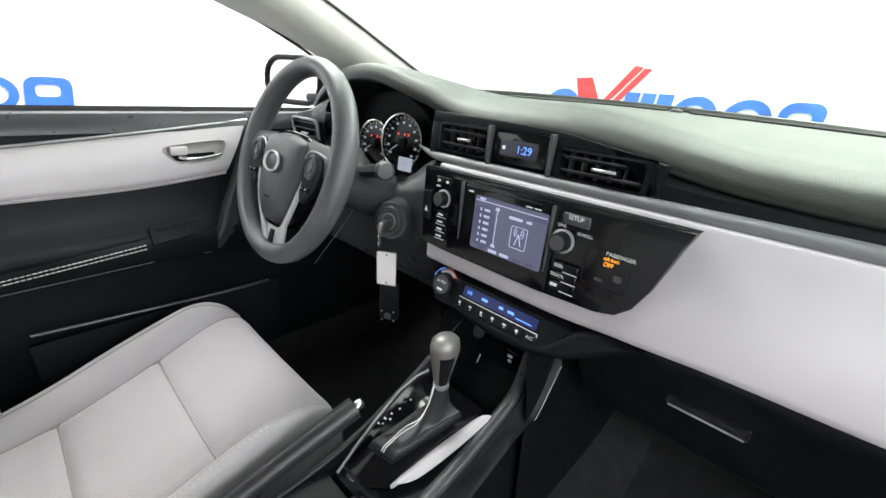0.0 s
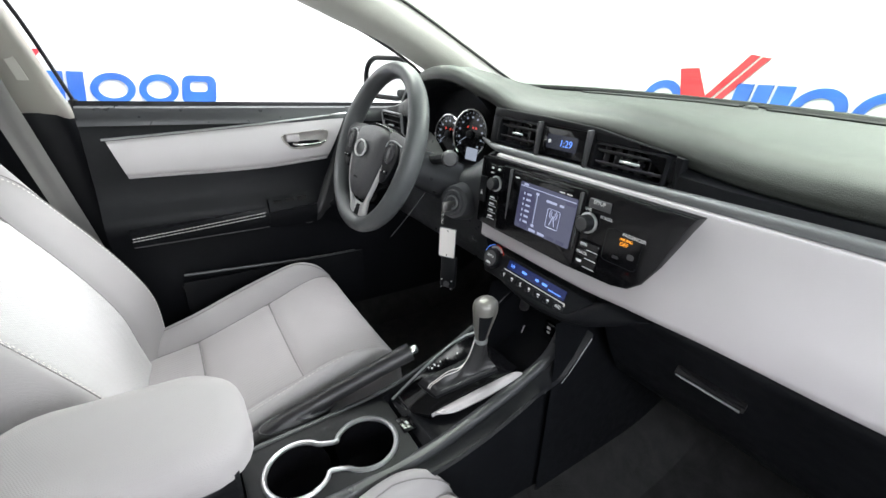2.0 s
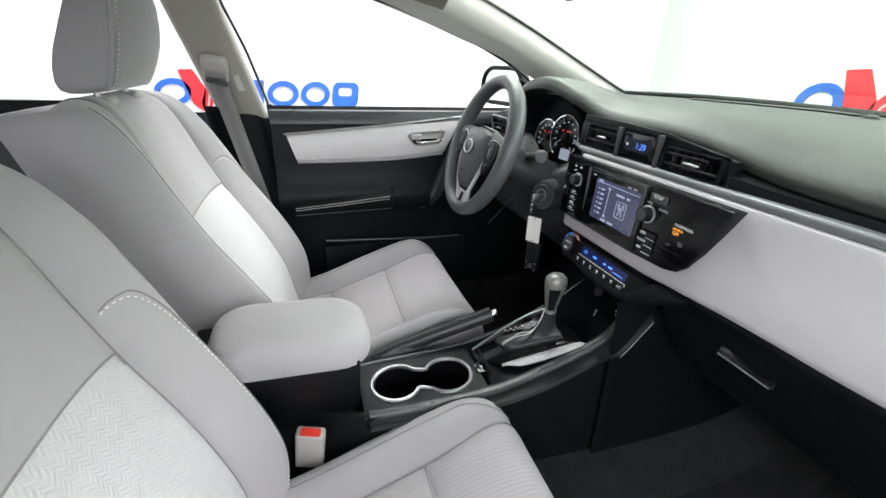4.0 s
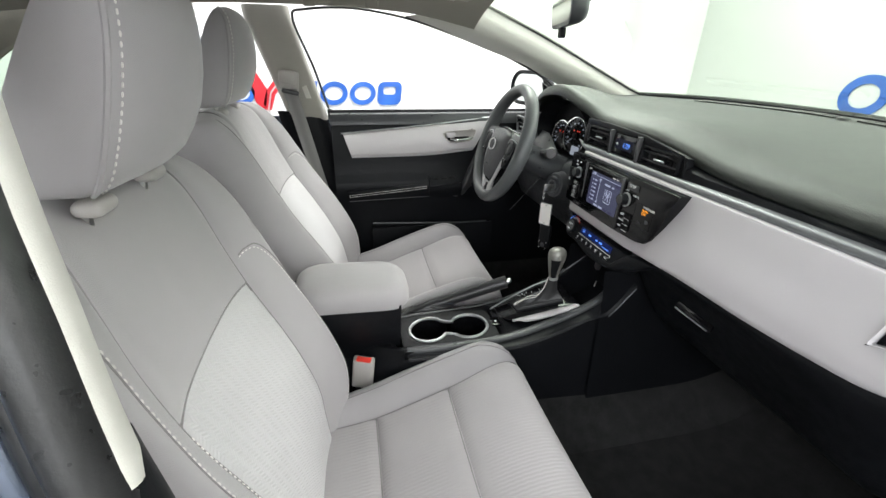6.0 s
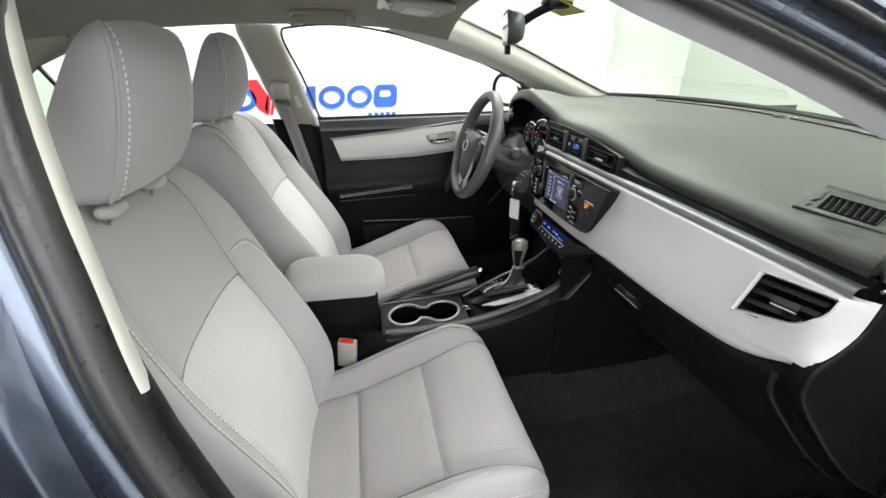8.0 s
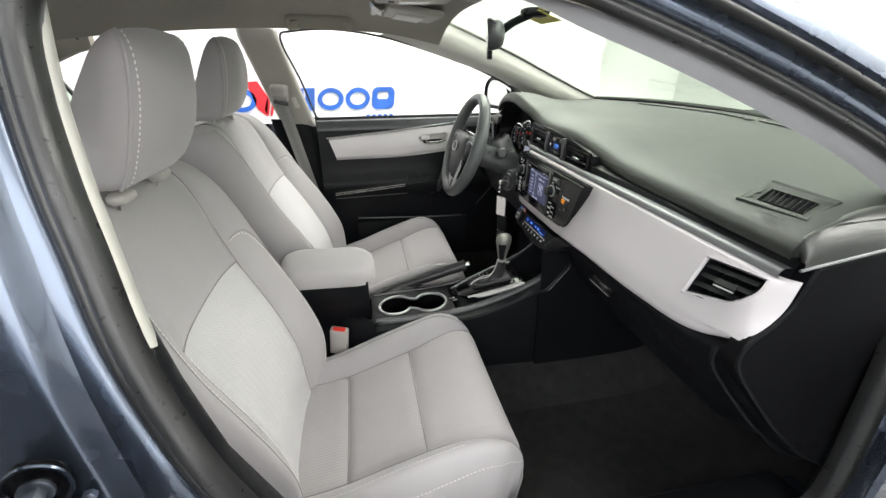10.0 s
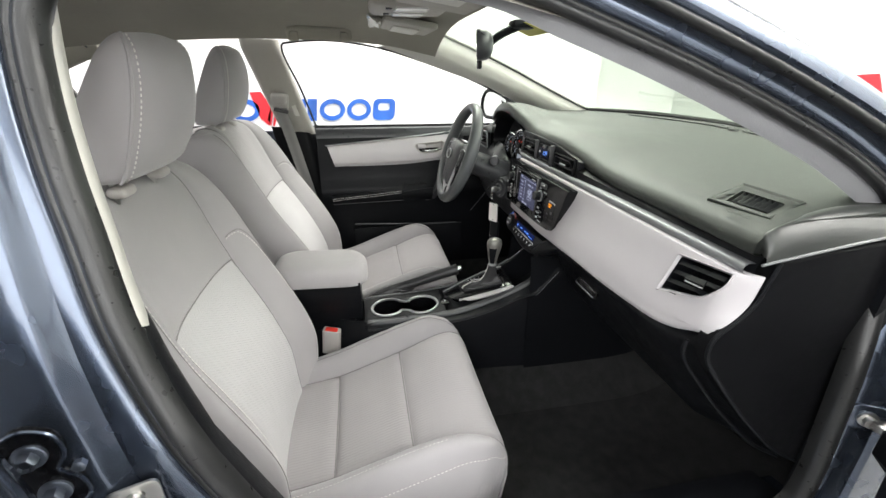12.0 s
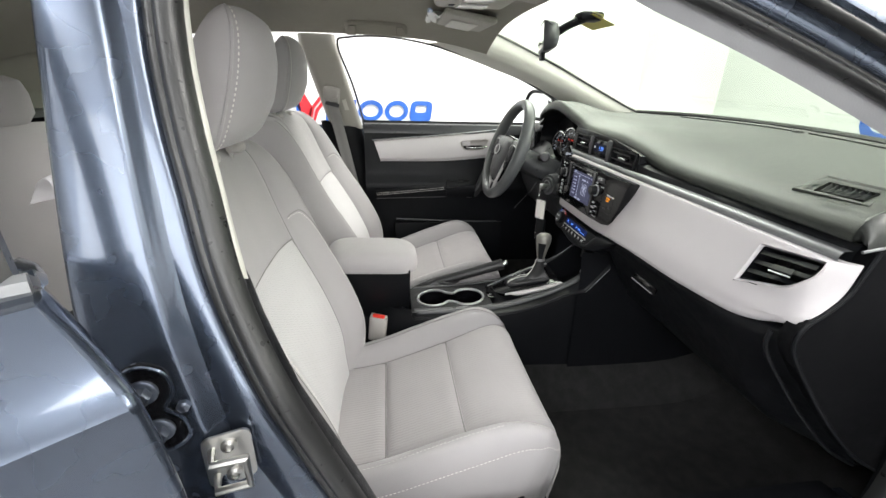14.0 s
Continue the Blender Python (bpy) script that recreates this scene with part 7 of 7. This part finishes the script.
    part("seam", tube([backrest(u, 0.47) - Vector((0, 0.0082, 0)) for u in np.linspace(-0.5, 0.5, 24)], 0.0018, 5), M_SEAM, ba)
    # rear shell
    rows = []
    for v in np.linspace(0, 1, 20):
        v = float(v)
        a, b = backrest(-1.15, v), backrest(1.15, v)
        rows.append([a.lerp(b, f) + Vector((0, -0.035 * math.sin(math.pi * f), 0)) for f in np.linspace(0, 1, 9)])
    part("rear_shell", grid(rows), M_SEAT, th)
    # headrest: flat side panels, bowed front, rising to a thin top edge
    rows, cor = [], {-1: [], 1: []}
    for z, fe, be, hw, bow in ((0.999, -0.852, -0.884, 0.090, 0.0), (1.002, -0.840, -0.898, 0.105, 0.008), (1.008, -0.831, -0.906, 0.113, 0.015), (1.022, -0.822, -0.908, 0.116, 0.024), (1.045, -0.812, -0.902, 0.118, 0.031), (1.075, -0.801, -0.888, 0.119, 0.036), (1.105, -0.7915, -0.870, 0.119, 0.036), (1.135, -0.784, -0.852, 0.118, 0.032), (1.16, -0.7795, -0.836, 0.117, 0.026), (1.182, -0.7775, -0.822, 0.115, 0.018), (1.197, -0.779, -0.810, 0.112, 0.011), (1.206, -0.783, -0.801, 0.107, 0.006), (1.2115, -0.788, -0.794, 0.099, 0.002)):
        r = []
        for i in range(17):
            u = -1 + i / 8
            uu = math.copysign(abs(u) ** 0.8, u)
            r.append(Vector((SX + hw * uu, fe + bow * (1 - uu ** 2) - 0.004 * max(0, abs(uu) - 0.9) / 0.1, z + 0.006 * (1 - uu ** 2) * (z > 1.1))))
        for s in (1, -1):
            for i in range(1, 6):
                f = i / 6 if s > 0 else 1 - i / 6
                r.append(Vector((SX + s * (hw + 0.004 * math.sin(math.pi * f) + 0.002 * f), fe + (be - fe) * f, z)))
            if s > 0:
                for i in range(9):
                    u = 1 - i / 4
                    r.append(Vector((SX + (hw + 0.002) * u, be - 0.010 * (1 - u * u) * (1 if 1.0 < z < 1.2 else 0.3), z)))
        rows.append(r)
        for s in (-1, 1):
            cor[s].append((Vector((SX + s * hw, fe, z)), Vector((SX + s * hw * 0.93, fe + bow * (1 - 0.93 ** 2), z))))
    hr = part("headrest", grid(rows, wrap=True, caps=True), M_SEAT, th, "grey cloth headrest with stitched edges", sharp=55)
    for s in (-1, 1):
        edge = cr([a for a, b in cor[s][1:]], 50)
        part("seam", tube([p + Vector((-s * 0.001, -0.002, 0)) for p in edge], 0.0030, 6), M_SEAT, hr)
        inner = cr([b for a, b in cor[s][1:]], 50)
        part("stitching", stitches([p + Vector((-s * 0.001, 0.0012, 0)) for p in inner], 0.0011, 0.005, 0.0035), M_THREAD, hr, "pale stitched seam", kind="stuff")
        part("post_guide", rbox((SX + s * 0.070, -0.862, 0.982), (0.044, 0.030, 0.018), 0.008, 3), M_BUCKLE, hr, "grey post guide")
        part("post", tube([(SX + s * 0.070, -0.868, 1.045), (SX + s * 0.070, -0.875, 0.96)], 0.006), M_STEEL, hr)
    # base
    part("side_cover", rbox((SX + 0.245, -0.50, 0.275), (0.03, 0.42, 0.10), 0.012, 2), M_BLACK, th, "black side cover")
    part("side_cover", rbox((SX - 0.245, -0.50, 0.275), (0.03, 0.42, 0.10), 0.012, 2), M_BLACK, th, "black side cover")
    part("base_frame", rbox((SX, -0.48, 0.245), (0.40, 0.42, 0.07), 0.01, 2), M_BLACK, th)
    for s in (-1, 1):
        part("rail", rbox((SX + s * 0.19, -0.48, 0.205), (0.04, 0.52, 0.03), 0.005, 1), M_STEEL, th, "steel seat rail")
    return th


front_seat("light grey cloth front passenger seat with headrest", (0, 0, 0), 0)
front_seat("light grey cloth driver seat behind the steering wheel", (-0.715, 0.055, 0.035), 6.5, (0, -0.034, 0))

# belt buckle beside the passenger seat
bk = thing("belt_buckle", (0.045, -0.63, 0.36), "grey seat belt buckle with red button beside passenger seat", "buckle")
mb = facing((0.048, -0.600, 0.420), (0.25, 1, 0), (0.15, 0.10, 1))
part("shell", prism(round_rect(0.052, 0.026, 0.006), mb @ pose(0, 0, -0.05), 0.088, 0.004), M_BUCKLE, bk, "grey buckle shell")
part("red_button", prism(round_rect(0.036, 0.016, 0.004), mb @ pose(0.0, -0.001, 0.036), 0.0045, 0.001), M_REDPLASTIC, bk, "red release button")
part("stalk", tube([mb @ Vector((0, 0, -0.05)), Vector((0.035, -0.64, 0.28))], 0.012), M_BLACK, bk)

# driver seat belt on its post
sb = thing("seat_belt", (-0.86, -0.80, 0.95), "grey seat belt hanging on the driver side post", "seat belt")
part("belt_guide", rbox((-0.775, -0.789, 1.045), (0.030, 0.066, 0.075), 0.012, 3, rot=Euler((radians(-8), radians(14), 0)).to_matrix()), M_BUCKLE, sb, "grey shoulder guide")
part("guide_slot", rbox((-0.757, -0.787, 1.010), (0.020, 0.058, 0.012), 0.004, 2, rot=Euler((radians(-14), radians(14), 0)).to_matrix()), M_DARK, sb)
part("guide_cover", rbox((-0.757, -0.790, 1.058), (0.034, 0.062, 0.046), 0.014, 3, rot=Euler((radians(-8), radians(20), 0)).to_matrix()), M_BUCKLE, sb, "hinged grey guide cover")
part("height_slide", slab([[Vector((-0.800 + 0.16 * (z - 0.95), y + 0.24 * (1.05 - z), z)) for y in (-0.755, -0.738)] for z in (0.985, 1.07, 1.16)], 0.006), M_PILLAR, sb, "pale height slide on the post")
rows = []
for f in np.linspace(0, 1, 10):
    c = Vector((-0.768, -0.79, 1.02)).lerp(Vector((-0.825, -0.69, 0.50)), float(f))
    rows.append([c + Vector((0.004 * math.sin(3 * u), 0.024 * u, 0.0)) for u in np.linspace(-1, 1, 6)])
part("webbing", slab(rows, 0.0016), M_BELT, sb, "grey belt webbing")
part("belt_stop", lathe([(0.008, 0), (0.008, 0.004), (0.003, 0.006)], 14, facing((-0.812, -0.715, 0.69), (0, 1, 0), (1, 0, 0))), M_BUCKLE, sb)

# ---- rear seat ----
rs = thing("bench_seat", (0, -1.45, 0.3), "light grey cloth rear bench seat", "car seat")
rows = []
for y, z in ((-1.10, 0.28), (-1.09, 0.38), (-1.11, 0.45), (-1.18, 0.475), (-1.35, 0.45), (-1.52, 0.43)):
    rows.append([Vector((x, y, z - 0.02 * (abs(x) / 0.65) ** 6)) for x in map(float, np.linspace(-0.65, 0.65, 30))])
part("cushion", grid(rows), M_SEAT, rs, "grey cloth rear cushion")
rows = []
for y, z in ((-1.50, 0.43), (-1.53, 0.55), (-1.60, 0.75), (-1.68, 0.92), (-1.72, 0.955), (-1.78, 0.95)):
    rows.append([Vector((x, y - 0.03 * (abs(x) / 0.65) ** 4, z - 0.03 * (abs(x) / 0.65) ** 6)) for x in map(float, np.linspace(-0.65, 0.65, 30))])
part("backrest", grid(rows), M_SEAT, rs, "grey cloth rear backrest")
for x in (-0.36, 0.36):
    rows = [[Vector((x + w * math.cos(b), -1.74 + d * math.sin(b), z)) for b in np.linspace(0, 2 * math.pi, 25)[:-1]] for w, d, z in ((0.09, 0.03, 0.95), (0.12, 0.045, 0.98), (0.12, 0.045, 1.04), (0.10, 0.04, 1.08), (0.05, 0.02, 1.095))]
    part("headrest", grid(rows, wrap=True, caps=True), M_SEAT, rs, "grey cloth rear headrest")

# ---- roof fittings ----
gh = thing("grab_handle", (-0.56, -0.55, 1.27), "warm grey folding grab handle above the driver window", "grab handle")
mgh = facing((-0.540, -0.59, 1.287), (0, 1, 0), (1, 0, -0.55))
part("grip", tube(cr([mgh @ Vector(p) for p in ((-0.102, -0.022, 0.002), (-0.101, 0.006, 0.010), (-0.090, 0.019, 0.018), (-0.05, 0.022, 0.022), (0.05, 0.022, 0.022), (0.090, 0.019, 0.018), (0.101, 0.006, 0.010), (0.102, -0.022, 0.002))], 40), 0.0085, 8), M_ROOF, gh, "arched grip folded against the roof")
part("back_plate", prism(round_rect(0.215, 0.050, 0.012), mgh @ pose(0, -0.002, -0.006), 0.008, 0.003), M_ROOF, gh, "recess behind the grip")
for x in (-0.088, 0.088):
    part("mount", rbox(mgh @ Vector((x, -0.012, 0.006)), (0.034, 0.034, 0.014), 0.005, 2, rot=mgh.to_3x3()), M_ROOF, gh)
for sx, lab in ((-0.38, "driver"), (0.33, "passenger")):
    vs = thing("sun_visor", (sx, -0.27, 1.30), "pale grey folded sun visor above the %s" % lab, "sun visor")
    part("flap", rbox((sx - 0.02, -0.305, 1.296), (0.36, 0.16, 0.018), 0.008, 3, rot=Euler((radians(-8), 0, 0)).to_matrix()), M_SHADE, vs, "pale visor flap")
    part("vanity_cover", rbox((sx - 0.01, -0.310, 1.2865), (0.17, 0.085, 0.005), 0.003, 2, rot=Euler((radians(-8), 0, 0)).to_matrix()), M_PILLAR, vs, "white vanity cover")
    part("pivot", tube([(sx * 1.55, -0.21, 1.286), (sx * 1.1, -0.205, 1.290)], 0.007), M_PILLAR, vs)
rng = random.Random(4)
film_rows = [[Vector((-0.50 + 0.27 * i / 7 + rng.uniform(-0.006, 0.006), -0.392 - 0.012 * j + rng.uniform(-0.004, 0.004), 1.300 + 0.010 * math.sin(2.3 * i + j) + 0.004 * j + rng.uniform(-0.004, 0.004))) for i in range(8)] for j in range(4)]
tagged(part("visor_film", slab(film_rows, 0.001), M_FILM, None, "", 10), "crumpled clear film over the driver visor edge", "film")
oc = thing("roof_console", (0.0, -0.36, 1.33), "pale roof console with reading lamps", "lamp console")
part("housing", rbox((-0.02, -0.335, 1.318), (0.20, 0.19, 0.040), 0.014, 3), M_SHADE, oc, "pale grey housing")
for s in (-1, 1):
    part("lamp_lens", rbox((-0.02 + s * 0.05, -0.335, 1.2975), (0.06, 0.075, 0.006), 0.003, 2), M_FILM, oc, "clear reading lamp lens")
    part("lamp_switch", rbox((-0.02 + s * 0.05, -0.388, 1.2975), (0.024, 0.015, 0.005), 0.002, 1), M_DARK, oc)
# rear view mirror
rm = thing("rear_view_mirror", (0.04, -0.13, 1.22), "black interior mirror on a stalk at the windscreen", "mirror")
mm2 = facing((0.025, -0.172, 1.222), (1, -0.28, 0.0), (-0.28, -1, -0.06))
rows = [[mm2 @ Vector((x * s, y * s2, d)) for x, y in round_rect(0.205, 0.066, 0.030, 6)] for s, s2, d in ((0.5, 0.35, -0.038), (0.8, 0.72, -0.033), (0.94, 0.92, -0.022), (1.0, 1.0, -0.006), (0.99, 0.98, 0.001), (0.96, 0.92, 0.001))]
part("shell", grid(rows, wrap=True, caps=True), M_RAIL, rm, "dark grey rounded mirror shell")
part("mirror_glass", prism(round_rect(0.192, 0.052, 0.022, 6), mm2 @ pose(0, 0, 0.0), 0.002), M_MIRROR, rm, "mirror glass")
part("stalk", tube(cr([(0.03, -0.15, 1.225), (0.04, -0.115, 1.25), (0.05, -0.075, 1.268)], 10), 0.010), M_BLACK, rm)
part("foot", rbox((0.052, -0.068, 1.270), (0.05, 0.06, 0.02), 0.008, 2), M_BLACK, rm)
part("tab", rbox(mm2 @ Vector((0, -0.042, -0.004)), (0.02, 0.01, 0.02), 0.003, 2), M_BLACK, rm)

# ---- door hardware on the rear post ----
st = thing("door_striker", (0.745, -0.74, 0.69), "bare steel door striker bolted to the rear post", "striker")
ms2 = facing((fx(0.70) + 0.018, -0.752, 0.700), (0, 1, 0), (1, 0.35, 0))
part("plate", prism(round_rect(0.052, 0.075, 0.010), ms2, 0.004, 0.001), M_STEEL, st, "bright steel plate")
part("loop", tube([ms2 @ Vector(p) for p in ((-0.016, -0.02, 0.003), (-0.016, -0.02, 0.026), (0.018, -0.02, 0.030), (0.018, 0.02, 0.030), (-0.016, 0.02, 0.026), (-0.016, 0.02, 0.003))], 0.005), M_STEEL, st)
for y in (-0.022, 0.022):
    part("bolt", lathe([(0.009, 0), (0.009, 0.004), (0.005, 0.006), (0.005, 0.003), (0.001, 0.003)], 12, ms2 @ pose(0.002, y, 0.004)), M_STEEL, st)


def hinge(loc, nrm, label):
    """A painted hinge leaf with a waisted outline and two hexagon bolts on washers."""
    h = thing("hinge_bracket", loc, label, "hinge")
    m = facing(loc, (0, 1, 0), nrm)
    outline = [(p.x, p.y) for p in cr([(-0.030, 0.040, 0), (-0.008, 0.058, 0), (0.016, 0.046, 0), (0.020, 0.020, 0), (0.010, 0.0, 0), (0.024, -0.018, 0), (0.026, -0.044, 0), (0.004, -0.058, 0), (-0.022, -0.048, 0), (-0.034, -0.010, 0)], 40, closed=True)]
    part("leaf", prism(outline, m, 0.008, 0.003), M_GLOSS, h, "glossy dark painted leaf")
    part("leaf_edge", tube([m @ Vector((x * 0.97, y * 0.97, 0.0075)) for x, y in outline], 0.0022, 6, closed=True), M_PAINT, h)
    for x, y in ((-0.006, 0.026), (0.0, -0.026)):
        part("washer", lathe([(0.0145, 0), (0.0145, 0.003), (0.0125, 0.0045), (0.002, 0.0045)], 24, m @ pose(x, y, 0.008)), M_BOLT, h, "painted washer")
        part("bolt", lathe([(0.0098, 0), (0.0098, 0.008), (0.008, 0.010), (0.006, 0.010), (0.005, 0.007), (0.001, 0.007)], 6, m @ pose(x, y, 0.0125)), M_BOLT, h, "hexagon bolt head")
    part("bolt", lathe([(0.007, 0), (0.007, 0.006), (0.004, 0.008), (0.001, 0.008)], 6, m @ pose(0.026, -0.002, 0.004)), M_BOLT, h)
    part("pin", tube([m @ Vector((-0.040, -0.045, 0.012)), m @ Vector((-0.040, 0.045, 0.012))], 0.009), M_PAINT, h)
    return h


hinge((0.757, -0.812, 0.786), (1, 0.22, 0), "dark painted door hinge with bare bolts on the post")
ck2 = thing("door_check", (0.77, 0.335, 0.62), "bare steel door check bolt on the front post", "bolt")
m3 = facing((0.757, 0.312, 0.648), (0, 1, 0), (1, -0.6, 0))
part("bracket", prism(round_rect(0.05, 0.05, 0.012), m3, 0.006, 0.002), M_PAINT, ck2, "dark blue bracket")
part("bolt", lathe([(0.014, 0), (0.014, 0.004), (0.009, 0.005), (0.009, 0.014), (0.005, 0.015), (0.005, 0.011), (0.001, 0.011)], 18, m3 @ pose(0, 0, 0.006)), M_STEEL, ck2)
part("link", rbox(m3 @ Vector((0.025, -0.004, 0.010)), (0.02, 0.05, 0.014), 0.004, 2), M_STEEL, ck2)
